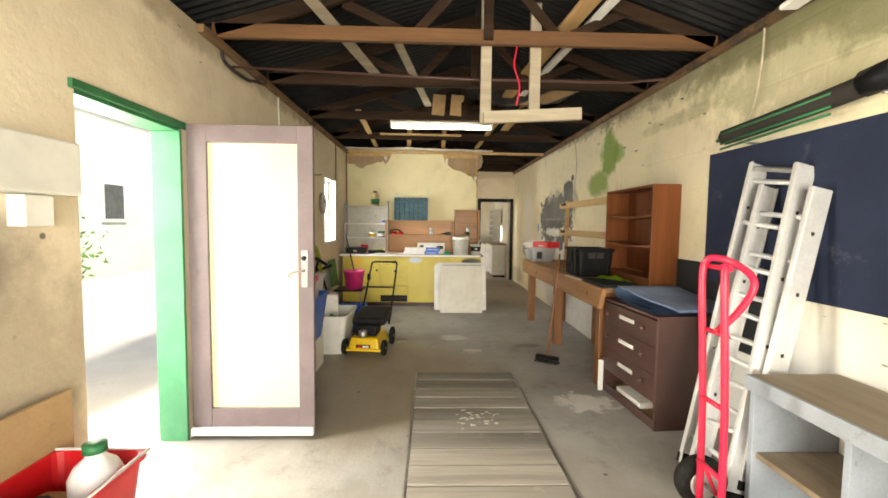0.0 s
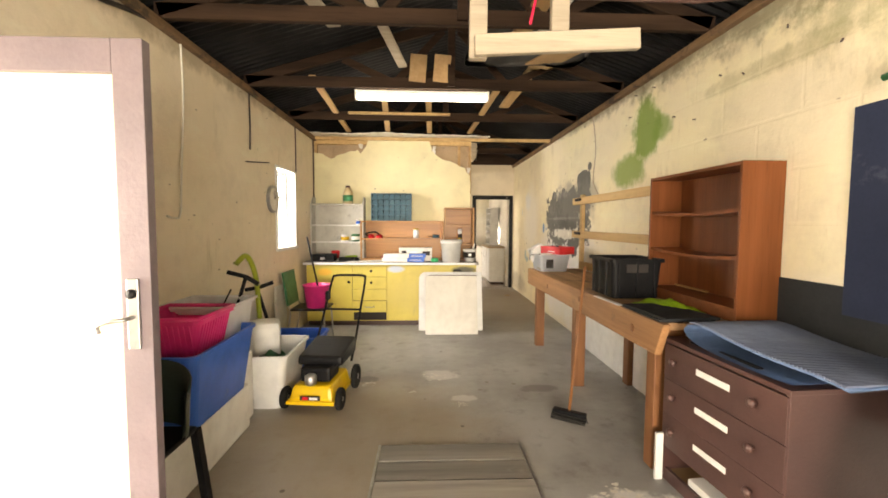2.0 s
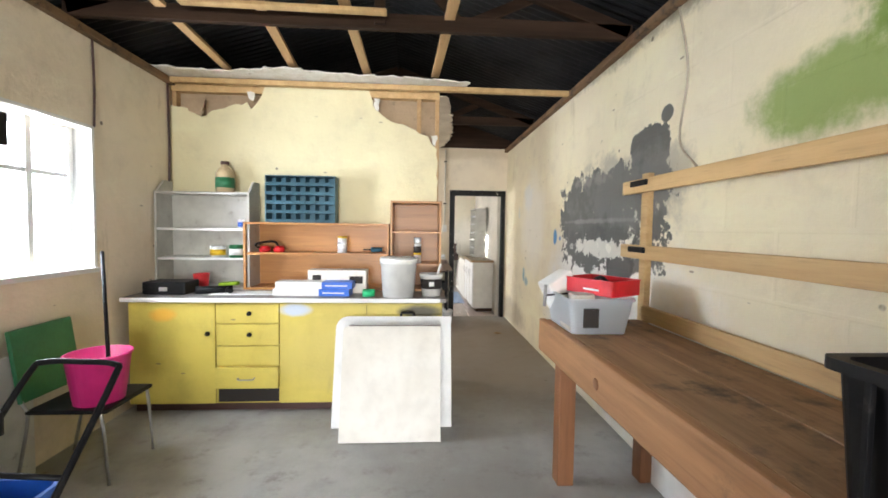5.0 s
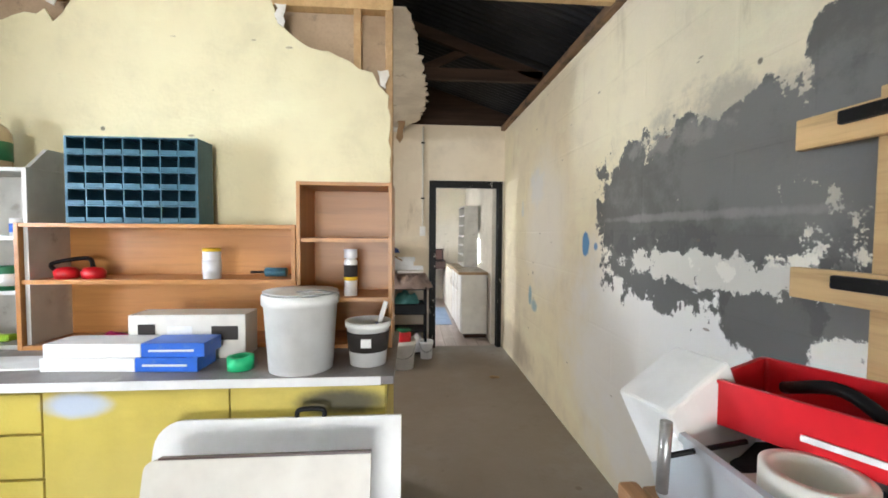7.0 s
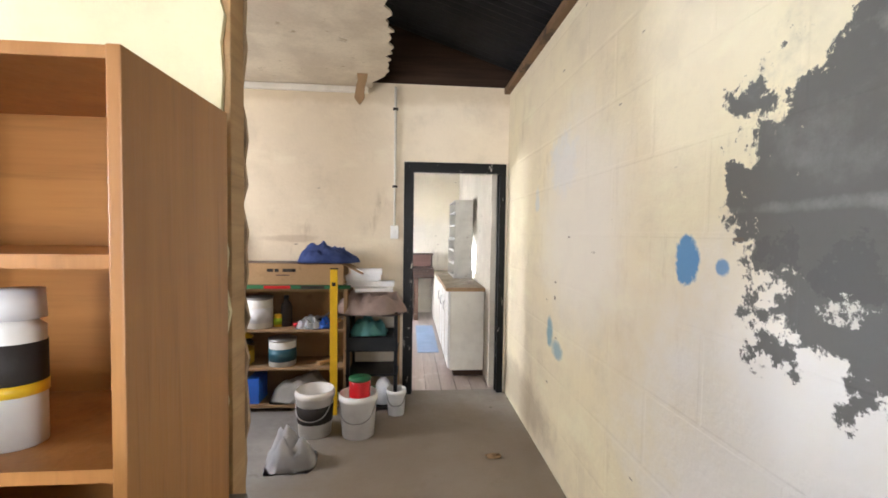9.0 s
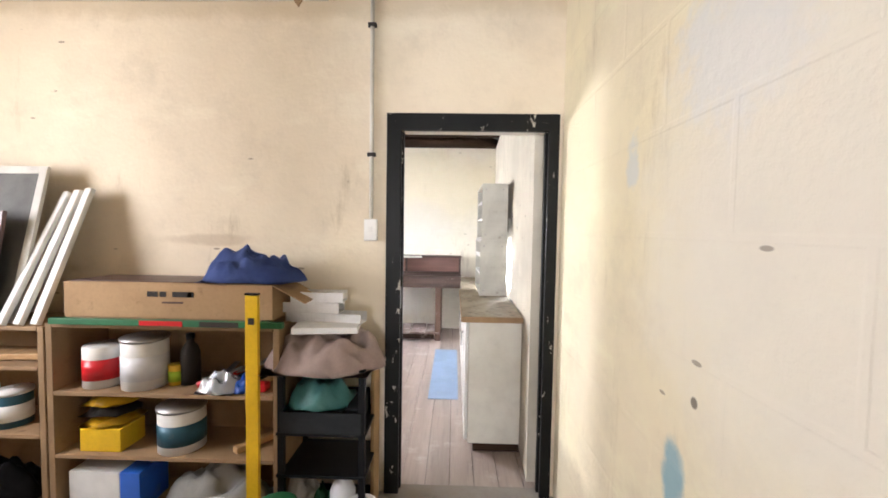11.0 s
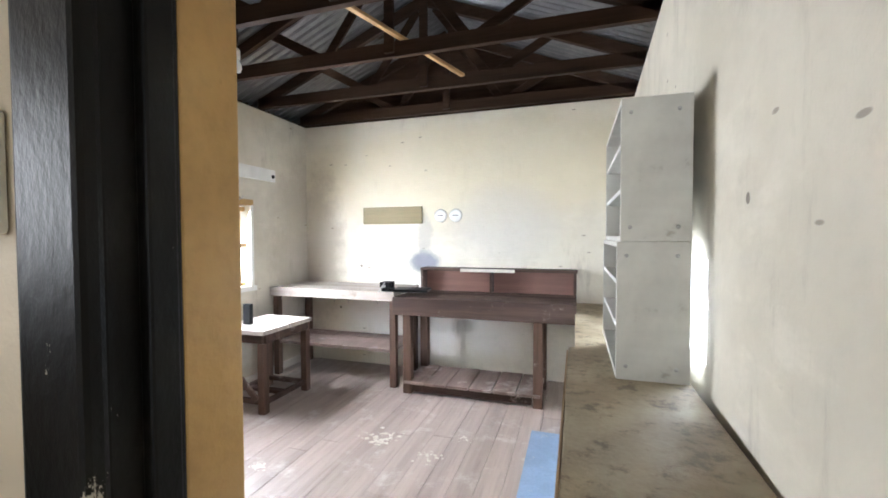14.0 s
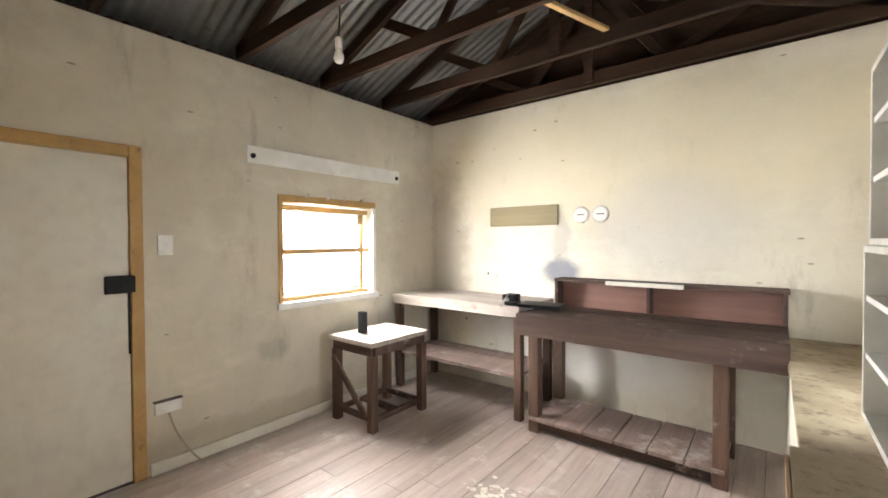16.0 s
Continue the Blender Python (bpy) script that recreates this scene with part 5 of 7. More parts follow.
def ladder_section(lf, lt, rf, rt, rungs, first, step):
    """Two channel stiles from foot to top, rungs between them."""
    lf, lt, rf, rt = (Vector(p) - Vector((1.8, 2.4, 0)) for p in (lf, lt, rf, rt))
    for a, b, s in ((lf, lt, 1), (rf, rt, -1)):
        st = part("stile", beam(a, b, 0.012, 0.105, 0.003, up=(1, 0, 0)), M_ALU, lad)
        for e in (-0.048, 0.048):
            off = Vector((e, -0.014 * s, -e * 0.28))
            part("flange", beam(a + off, b + off, 0.026, 0.008, 0.002, up=(1, 0, 0)), M_ALU, st)
        for k in range(4):
            c = a.lerp(b, 0.25 + 0.2 * k)
            part("rivet", box(c.x - 0.008, c.x + 0.008, c.y - 0.009, c.y + 0.009, c.z - 0.01, c.z + 0.01, 0.002), M_INK, st)
        part("foot_cap", beam(a, a.lerp(b, 0.03), 0.022, 0.115, 0.003, up=(1, 0, 0)), M_RUBBER, lad, "black rubber foot")
    for k in range(rungs):
        t = first + k * step
        part("rung", tube([lf.lerp(lt, t), rf.lerp(rt, t)], 0.015, 10), M_ALU, lad)
    return lt, rt


lt, rt = ladder_section((1.56, 2.50, 0.0), (2.05, 2.69, 1.83), (1.58, 2.14, 0.0), (2.05, 2.345, 1.78), 7, 0.09, 0.142)
part("top_cap", beam(lt - Vector((0.0, 0.02, 0.03)), rt - Vector((0.0, -0.02, 0.03)), 0.09, 0.03, 0.006), M_STEEL, lad, "grey top bracket")
ladder_section((1.53, 2.36, 0.06), (2.03, 2.58, 1.68), (1.66, 2.142, 0.06), (2.03, 2.22, 1.64), 6, 0.16, 0.148)
# hand truck
ht = thing("hand_truck", "pink-red steel hand truck with black rubber wheels", "hand truck", (1.23, 2.03, 0))
for y in (-0.0, -0.15):
    part("upright", tube(curve_pts([(0.10, y, 0.10), (0.09, y, 0.6), (0.06, y, 1.15), (0.065, y * 0.9, 1.27)]), 0.016, 10), M_PINKRED, ht)
part("grip_loop", tube(curve_pts([(0.065, 0.0, 1.26), (0.08, -0.02, 1.29), (0.13, -0.07, 1.28), (0.23, -0.075, 1.22), (0.25, -0.075, 1.15), (0.18, -0.075, 1.04), (0.085, -0.075, 0.95)], 8), 0.016, 10), M_PINKRED, ht)
for z in (0.30, 0.62, 0.95, 1.25):
    part("crossbar", tube([(0.085, 0, z), (0.085, -0.15, z)], 0.012, 8), M_PINKRED, ht)
part("toe_plate", box(-0.22, 0.08, -0.26, 0.10, 0.005, 0.012, 0.002), M_PINKRED, ht)
part("axle", tube([(0.17, -0.30, 0.13), (0.17, 0.14, 0.13)], 0.01, 8), M_STEEL, ht)
part("strut", tube([(0.095, -0.02, 0.3), (0.17, -0.02, 0.13)], 0.01, 8), M_PINKRED, ht)
for y in (-0.27, 0.10):
    wh = part("wheel", lathe([(0.05, -0.035), (0.10, -0.038), (0.125, -0.028), (0.131, 0.0), (0.125, 0.028), (0.10, 0.038), (0.05, 0.035)], 30), M_RUBBER, ht)
    wh.matrix_local = pose(0.17, y, 0.131, 90, 0, 0)
    part("rim", lathe([(0.0, -0.03), (0.02, -0.04), (0.055, -0.036), (0.075, -0.04), (0.075, 0.04), (0.055, 0.036), (0.02, 0.04), (0.0, 0.03)], 24), M_ALU, wh)

# low painted step bench beside the ladder
sb = thing("step_bench", "pale blue-grey painted bench with a worn wooden seat", "bench", (1.86, 1.64, 0))
part("seat", box(-0.24, 0.22, -0.85, 0.48, 0.66, 0.695, 0.005), M_SEAT, sb, "worn bare wood seat")
part("front_edge", box(-0.262, -0.242, -0.85, 0.48, 0.62, 0.696, 0.004), M_PALEBLUE, sb)
part("end_panel", box(-0.24, 0.22, 0.44, 0.47, 0, 0.658, 0.004), M_PALEBLUE, sb)
part("end_panel", box(-0.24, 0.22, -0.84, -0.81, 0, 0.658, 0.004), M_PALEBLUE, sb)
part("lower_shelf", box(-0.22, 0.20, -0.808, 0.438, 0.28, 0.31, 0.004), M_SEAT, sb)
part("divider", box(-0.2, 0.2, 0.0, 0.03, 0.312, 0.658, 0.004), M_PALEBLUE, sb)
part("back_panel", box(0.20, 0.218, -0.80, 0.43, 0.0, 0.655), M_WHITE, sb)

# ---- workshop: loose things ----
def wheel(parent, at, r, w, rz=0.0):
    wh = part("wheel", lathe([(r * 0.55, -w / 2), (r * 0.9, -w / 2), (r, -w * 0.3), (r, w * 0.3), (r * 0.9, w / 2), (r * 0.55, w / 2)], 28), M_RUBBER, parent)
    wh.matrix_local = pose(*at, 0, 90, rz)
    part("hub", lathe([(0.0, -w * 0.42), (r * 0.15, -w * 0.55), (r * 0.3, -w * 0.45), (r * 0.6, -w * 0.5), (r * 0.6, w * 0.5), (r * 0.3, w * 0.45), (r * 0.15, w * 0.55), (0.0, w * 0.42)], 20), M_STEEL, wh)
    return wh


mow = thing("lawn_mower", "yellow and black petrol lawn mower with folding handle", "lawn mower", (-0.69, 4.75, 0), rz=-6)
bm = box(-0.19, 0.19, -0.27, 0.25, 0.075, 0.20)
for v in bm.verts:
    if v.co.z > 0.15:
        v.co.x *= 0.86
        v.co.y = v.co.y * 0.9 + 0.01
part("deck", finish(bm, 0.03), M_YPLAST, mow)
part("deck_skirt", box(-0.205, 0.205, -0.285, 0.26, 0.055, 0.085, 0.01), M_YPLAST, mow)
part("badge", box(-0.08, 0.09, -0.292, -0.286, 0.10, 0.135, 0.002), M_INK, mow, "dark badge plate")
part("badge_mark", box(-0.06, -0.01, -0.295, -0.2925, 0.105, 0.13), M_RED, mow)
part("badge_bar", box(0.0, 0.07, -0.295, -0.2925, 0.107, 0.128), M_WPLAST, mow)
part("engine", finish(box(-0.13, 0.13, -0.16, 0.10, 0.20, 0.32), 0.025), M_BLACK, mow)
part("muffler", lathe([(0.0, 0), (0.045, 0.0), (0.05, 0.02), (0.05, 0.07), (0.03, 0.085), (0.0, 0.085)], 18, at=(-0.02, -0.20, 0.20)), M_STEEL, mow, "steel muffler")
bm = box(-0.20, 0.20, -0.05, 0.42, 0.30, 0.45)
for v in bm.verts:
    if v.co.y < 0 and v.co.z > 0.4:
        v.co.z -= 0.07
part("grass_catcher", finish(bm, 0.03), M_BLACK, mow)
for x in (-0.235, 0.235):
    wheel(mow, (x, -0.21, 0.09), 0.09, 0.045)
    wheel(mow, (x, 0.26, 0.11), 0.11, 0.045)
loop = curve_pts([(-0.19, 0.27, 0.25), (-0.19, 0.45, 0.45), (-0.185, 0.62, 0.66), (-0.18, 0.84, 0.93), (-0.15, 0.88, 0.97), (0, 0.885, 0.975), (0.15, 0.88, 0.97), (0.18, 0.84, 0.93), (0.185, 0.62, 0.66), (0.19, 0.45, 0.45), (0.19, 0.27, 0.25)], 5)
part("handle", tube(loop, 0.012, 8), M_BLACK, mow, "black tube handle")
part("handle_bar", tube([(-0.185, 0.62, 0.66), (0.185, 0.62, 0.66)], 0.01, 8), M_BLACK, mow)
part("throttle", box(-0.205, -0.165, 0.68, 0.74, 0.74, 0.83, 0.01), M_BLACK, mow)
part("handle_joint", tube([(-0.19, 0.33, 0.31), (-0.19, 0.42, 0.42)], 0.015, 8), M_WPLAST, mow, "white handle joint")

mow.scale = (0.92, 0.92, 0.94)

bro = thing("push_broom", "broom with an orange-brown handle leaning on the bench", "broom", (1.215, 4.30, 0))
part("handle", tube([(0, 0, 0.06), (0.155, 0.17, 1.12)], 0.011, 8), M_BENCHLEG, bro)
part("head", beam((-0.10, 0.06, 0.065), (0.10, -0.07, 0.065), 0.05, 0.03, 0.006), M_BLACK, bro)
br = bmesh.new()
for k in range(24):
    for j in (-1, 1):
        t = k / 23 - 0.5
        c = Vector((0.2 * t, -0.13 * t, 0))
        tube([c + Vector((0, 0, 0.052)), c + Vector((0.02 * j, 0.02 * j, 0.002))], 0.004, 4, br)
part("bristles", br, M_RUBBER, bro, kind="stuff")

# side clutter
slab = single("foam_box", finish(box(-0.24, 0.22, -0.55, 0.52, 0, 0.31), 0.015), M_WPLAST, "white foam box standing along the wall", "box", (-1.30, 3.78, 0))
bt = thing("storage_tub", "large blue plastic tub on a white foam box", "tub", (-1.28, 3.92, 0.311))
part("shell", tub(0.50, 0.76, 0.43, 0.05), M_BLUE, bt)
bk = thing("laundry_basket", "pink slotted plastic basket resting in a blue tub", "basket", (-1.28, 3.88, 0.66))
part("shell", tub(0.40, 0.42, 0.24, 0.05), M_PINK, bk)
part("rim", tube([(0.20, 0.21, 0.245), (-0.20, 0.21, 0.245), (-0.20, -0.21, 0.245), (0.20, -0.21, 0.245)], 0.014, 8, closed=True), M_PINK, bk)
for k in range(11):
    u = -0.15 + 0.03 * k
    part("rib", beam((u, -0.166, 0.03), (u, -0.209, 0.21), 0.008, 0.008, 0.001), M_PINK, bk)
    part("rib", beam((0.156, u, 0.03), (0.199, u, 0.21), 0.008, 0.008, 0.001), M_PINK, bk)
cb = thing("storage_tub", "cloudy clear plastic tub tucked into a blue tub", "tub", (-1.33, 4.28, 0.49), group="")
part("shell", tub(0.44, 0.42, 0.40, 0.04), M_CLEAR, cb)
part("rim", tube([(0.23, 0.22, 0.40), (-0.23, 0.22, 0.40), (-0.23, -0.22, 0.40), (0.23, -0.22, 0.40)], 0.01, 8, closed=True), M_CLEAR, cb)
single("tub_support", finish(box(-0.20, 0.20, -0.02, 0.14, 0, 0.489), 0.01), M_WPLAST, "white carton standing under a clear tub", "carton", (-1.33, 4.34, 0))
ww = thing("storage_tub", "white plastic tub full of garden oddments", "tub", (-1.17, 4.80, 0))
part("shell", tub(0.55, 0.60, 0.43, 0.06), M_WPLAST, ww)
single("green_sack", cloth(0.42, 0.46, 0.14, 3.0), M_GREENDK, "green sack inside a white tub", "sack", (-1.17, 4.80, 0.27))
single("white_canister", finish(box(-0.13, 0.13, -0.12, 0.12, 0, 0.32), 0.05), M_WPLAST, "white plastic canister leaning in a tub", "canister", (-1.20, 4.88, 0.30), 20)
b2 = thing("storage_tub", "blue plastic tub on the floor by a chair", "tub", (-1.14, 5.60, 0))
part("shell", tub(0.52, 0.40, 0.32, 0.04), M_BLUE, b2)
single("yellow_carton", finish(box(-0.08, 0.08, -0.1, 0.1, 0, 0.28), 0.008), M_YPLAST, "yellow carton beside the tubs", "carton", (-1.46, 5.30, 0))
single("leaning_board", beam((-1.50, 4.9, 0.40), (-1.50, 5.55, 0.40), 0.02, 0.80, 0.003), M_GREYSHELF, "grey board leaning on the wall behind tubs", "board")
tr = thing("grass_trimmer", "black grass trimmer with a tee handle stuck in a tub", "trimmer", (-1.30, 4.42, 0.45))
part("shaft", tube([(0.02, -0.10, 0.0), (0.10, 0.14, 0.58)], 0.014, 8), M_BLACK, tr)
part("grip", tube([(-0.02, 0.10, 0.62), (0.10, 0.14, 0.58), (0.19, 0.15, 0.52)], 0.017, 8), M_BLACK, tr)
part("cable", tube(curve_pts([(-0.06, -0.02, 0.05), (-0.04, 0.0, 0.3), (0.03, 0.05, 0.5)]), 0.006, 6), M_RUBBER, tr)
hb = thing("garden_blower", "lime green and black garden tool with a curved grip", "garden tool", (-1.34, 4.98, 0.50))
part("body", tube(curve_pts([(0.06, 0.05, -0.20), (0.05, 0.02, 0.3), (0.04, -0.02, 0.52), (0.0, -0.08, 0.66), (-0.05, -0.16, 0.6)]), 0.022, 10), M_LIME, hb)
part("grip", tube([(-0.05, 0.0, 0.36), (0.06, 0.02, 0.38), (0.17, 0.05, 0.42)], 0.017, 8), M_BLACK, hb)
part("stem", tube([(0.05, 0.02, 0.35), (0.12, 0.06, 0.05)], 0.015, 8), M_BLACK, hb)
# green garden chair by the door
gc = thing("garden_chair", "dark green moulded plastic garden chair", "chair", (-1.20, 3.14, 0))
part("seat", finish(box(-0.23, 0.23, -0.10, 0.30, 0.40, 0.43), 0.012), M_BLACK, gc)
bm = bmesh.new()
n = 14
for side in (0, 1):
    for i in range(n + 1):
        a = math.pi * i / n
        r = 0.245 - 0.014 * side
        for z in (0.43, 0.60, 0.74):
            bm.verts.new((r * math.cos(a) * 1.02, 0.16 + 0.18 * math.sin(a) + (z - 0.43) * 0.12, z - 0.10 * (1 - math.sin(a)) * (z > 0.7)))
bm.verts.ensure_lookup_table()
for side in (0, 1):
    o = side * (n + 1) * 3
    for i in range(n):
        for k in range(2):
            a = o + 3 * i + k
            bm.faces.new([bm.verts[j] for j in (a, a + 3, a + 4, a + 1)])
for i in range(n):
    a = 3 * i + 2
    b = a + (n + 1) * 3
    bm.faces.new([bm.verts[j] for j in (a, a + 3, b + 3, b)])
bmesh.ops.recalc_face_normals(bm, faces=bm.faces[:])
part("backrest", finish(bm, 0, True), M_CHAIR, gc)
for x in (-0.22, 0.22):
    for y in (-0.08, 0.30):
        part("leg", beam((x, y, 0.41), (x * 1.15, y + 0.03 * (1 if y > 0 else -1), 0.0), 0.035, 0.05), M_BLACK, gc)
# metal chair with bucket
sc = thing("stacking_chair", "old dark green stacking chair with steel legs", "chair", (-1.24, 6.45, 0))
part("seat", finish(box(-0.20, 0.22, -0.20, 0.20, 0.40, 0.425), 0.01), M_BLACK, sc)
q = part("backrest", finish(box(-0.012, 0.012, -0.20, 0.20, 0.0, 0.40), 0.006), M_GREENDK, sc)
q.matrix_local = pose(-0.22, 0, 0.46, 0, -8, 0)
for y in (-0.19, 0.19):
    part("leg", tube(curve_pts([(0.22, y, 0.0), (0.19, y, 0.38), (0.15, y, 0.40)]), 0.009, 8), M_STEEL, sc)
    part("leg", tube(curve_pts([(-0.26, y, 0.0), (-0.19, y, 0.38), (-0.22, y, 0.48), (-0.27, y, 0.82)]), 0.009, 8), M_STEEL, sc)
pb = thing("bucket", "magenta plastic bucket on a chair seat", "bucket", (-1.16, 6.40, 0.426))
part("shell", lathe([(0.0, 0.0), (0.12, 0.0), (0.155, 0.26), (0.162, 0.26), (0.162, 0.275), (0.148, 0.275), (0.115, 0.008), (0.0, 0.008)], 30), M_PINK, pb)
single("mop_pole", tube([(-1.10, 6.40, 0.44), (-1.36, 6.72, 1.26)], 0.011, 8), M_BLACK, "black mop pole standing in a bucket", "pole")
single("leaning_board", beam((-1.53, 6.05, 0.36), (-1.53, 6.40, 0.36), 0.02, 0.72, 0.003), M_GREYSHELF, "grey board leaning on the wall by a chair", "board")

# on the left wall
ck = thing("wall_clock", "round grey wall clock on the plaster", "clock", (XL + 0.001, 6.11, 1.70))
q = part("case", lathe([(0.0, 0.0), (0.15, 0.0), (0.155, 0.02), (0.145, 0.035), (0.13, 0.03), (0.0, 0.03)], 36), M_STEEL, ck)
q.matrix_local = pose(0, 0, 0, 0, 90, 0)
q = part("dial", lathe([(0.0, 0.031), (0.128, 0.031), (0.128, 0.034), (0.0, 0.034)], 36), M_MELAMINE, ck)
q.matrix_local = pose(0, 0, 0, 0, 90, 0)
part("clock_pointer", beam((0.037, 0, 0), (0.037, 0.05, 0.05), 0.004, 0.008, 0), M_INK, ck)
part("clock_pointer", beam((0.037, 0, 0), (0.037, -0.02, 0.09), 0.004, 0.006, 0), M_INK, ck)


def wire(name, pts, r, material, label):
    return single(name, tube(curve_pts(pts, 5), r, 6), material, label, "cable")


X = XL + 0.012
wire("wall_cable", [(X, 4.44, 2.70), (X, 4.45, 2.3), (X, 4.40, 1.8), (X, 4.37, 1.50), (X, 4.30, 1.47), (X, 4.22, 1.48)], 0.008, M_MELAMINE, "cream painted cable down the wall")
wire("wall_cable", [(X, 5.55, 2.72), (X, 5.56, 2.4), (X, 5.55, 2.15)], 0.008, M_INK, "dark cable hanging down the wall")
wire("wall_cable", [(X, 6.95, 2.72), (X, 6.96, 2.4), (X, 6.95, 2.1)], 0.008, M_BROWN, "brown cable running down to the window")
wire("wall_cable", [(X, 7.80, 2.70), (X, 7.81, 2.2), (X, 7.80, 1.75)], 0.010, M_BROWN, "brown cable in the wall corner")
wire("wall_cable", [(X, 3.3, 2.74), (X, 3.35, 2.62), (X + 0.05, 3.6, 2.58), (X, 3.9, 2.66), (X, 4.2, 2.72)], 0.014, M_INK, "black cable looping below the wall top")
wire("wall_cable", [(X, 1.42, 2.7), (X, 1.45, 2.4), (X, 1.44, 2.25), (X, 1.55, 2.15)], 0.008, M_GREYPINE, "old cable stub on the wall")
single("wall_spike", beam((X, 5.45, 2.02), (X + 0.03, 5.95, 2.08), 0.012, 0.012, 0.002), M_INK, "dark iron rod fixed on the wall", "rod")
single("meter_box", finish(box(0, 0.14, -0.17, 0.17, 0, 0.21), 0.008), M_WPLAST, "white metal meter box on the wall", "meter box", (XL + 0.001, 1.70, 1.53))
single("switch_box", finish(box(0, 0.07, -0.06, 0.06, 0, 0.12), 0.006), M_WPLAST, "small white switch box under the meter box", "switch box", (XL + 0.001, 1.76, 1.405))
single("leaning_board", beam((-1.52, 0.9, 0.36), (-1.52, 1.88, 0.36), 0.015, 0.72, 0.003), M_CARD, "tan hardboard leaning on the wall", "board")
rt = thing("bin", "bright red plastic bin holding bottles", "bin", (-1.33, 1.58, 0))
part("shell", tub(0.36, 0.42, 0.50, 0.05), M_RED, rt)
part("rim_wire", tube([(0.19, 0.21, 0.503), (-0.19, 0.21, 0.503), (-0.19, -0.21, 0.503), (0.19, -0.21, 0.503)], 0.007, 6, closed=True), M_CLEAR, rt)
part("label", box(0.181, 0.186, -0.1, 0.1, 0.30, 0.36), M_WHITE, rt, "white label strip")


def bottle(at, r, h, body, cap, label, group=""):
    ob = thing("bottle", label, "bottle", at, group=group)
    part("body", lathe([(0.0, 0.0), (r, 0.0), (r, h * 0.62), (r * 0.8, h * 0.74), (r * 0.38, h * 0.84), (r * 0.38, h * 0.9), (0.0, h * 0.9)], 22), body, ob)
    part("cap", lathe([(0.0, h * 0.9), (r * 0.46, h * 0.9), (r * 0.46, h), (0.0, h)], 18), cap, ob)
    return ob


jug = bottle((-1.25, 1.66, 0.28), 0.085, 0.32, M_CLEAR, M_GREENDK, "clear bottle with a green cap in the red bin")
single("rag", cloth(0.2, 0.2, 0.07, 8.0), M_INK, "dark rag lying in the red bin", "rag", (-1.36, 1.52, 0.40))
single("rag_support", finish(box(-0.12, 0.12, -0.14, 0.14, 0, 0.39), 0.02), M_CARD, "carton inside the red bin", "carton", (-1.35, 1.55, 0.008))

# on the right wall
um = thing("beach_umbrella", "folded dark green garden umbrella resting on nails", "umbrella", (2.02, 2.45, 2.05))
part("canopy", tube(curve_pts([(0, -0.42, 0.06), (0, -0.36, 0.05), (0.0, 0.1, 0.02), (0.0, 0.5, 0.0)], 4), 0.055, 8), M_INK, um)
part("tip", tube([(0, -0.56, 0.075), (0, -0.42, 0.06)], 0.065, 10), M_BLACK, um)
part("pole", tube([(0, 0.5, 0.0), (0, 0.58, -0.01)], 0.015, 8), M_GREENDK, um)
for z in (-0.035, 0.03, -0.07):
    part("rib", tube([(-0.05, -0.3, z + 0.02), (-0.06, 0.46, z - 0.02)], 0.008, 6), M_GREENDK, um)
for y, z in ((1.9, 2.02), (2.75, 1.97)):
    single("wall_nail", tube([(XR - 0.002, y, z), (XR - 0.14, y, z + 0.01)], 0.008, 6), M_STEEL, "iron nail in the wall", "nail", group="wall nails")
X = XR - 0.01
for y, z in ((3.9, 2.36), (4.1, 2.42), (4.35, 2.2), (4.6, 2.28), (4.9, 2.6), (3.3, 2.3), (5.3, 2.45), (5.2, 2.62), (3.6, 2.5)):
    single("wall_nail", beam((XR + 0.002, y, z), (XR - 0.06, y - 0.07, z - 0.02), 0.008, 0.008, 0.001), M_BROWN, "rusty iron nail in the wall", "nail", group="wall nails")
wire("wall_cable", [(X, 6.2, 2.68), (X, 6.1, 2.3), (X, 6.15, 1.95), (X, 6.0, 1.78)], 0.006, M_GREYPINE, "thin grey cable hanging on the wall")
wire("wall_cable", [(X, 2.75, 2.74), (X - 0.03, 2.72, 2.45), (X - 0.02, 2.78, 2.22), (X - 0.02, 2.85, 2.12)], 0.007, M_GREYPINE, "thin grey cable hanging on the wall")
single("ceiling_fitting", beam((1.86, 1.6, 2.66), (1.98, 2.45, 2.66), 0.10, 0.03, 0.006), M_WPLAST, "unlit white fluorescent fitting by the wall top", "light")

# on the bench
cr = thing("crate", "black plastic stacking crate on the bench", "crate", (1.70, 4.52, 0.90))
part("shell", tub(0.37, 0.40, 0.29, 0.015, 0.008, 0.025, 0.03), M_BLACK, cr)
for y in (-0.203, 0.198):
    part("grip_panel", box(-0.08, 0.08, y, y + 0.006, 0.19, 0.25, 0.002), M_INK, cr)
for x in (-0.13, 0.0, 0.13):
    part("rib", box(x - 0.006, x + 0.006, -0.206, -0.192, 0.01, 0.27, 0.002), M_BLACK, cr)
for y in (-0.12, 0.0, 0.12):
    part("rib", box(-0.200, -0.187, y - 0.006, y + 0.006, 0.01, 0.27, 0.002), M_BLACK, cr)
single("hi_vis_vest", cloth(0.22, 0.42, 0.06, 2.0), M_HIVIS, "crumpled lime safety vest on the bench", "vest", (1.74, 3.98, 0.90), 20)
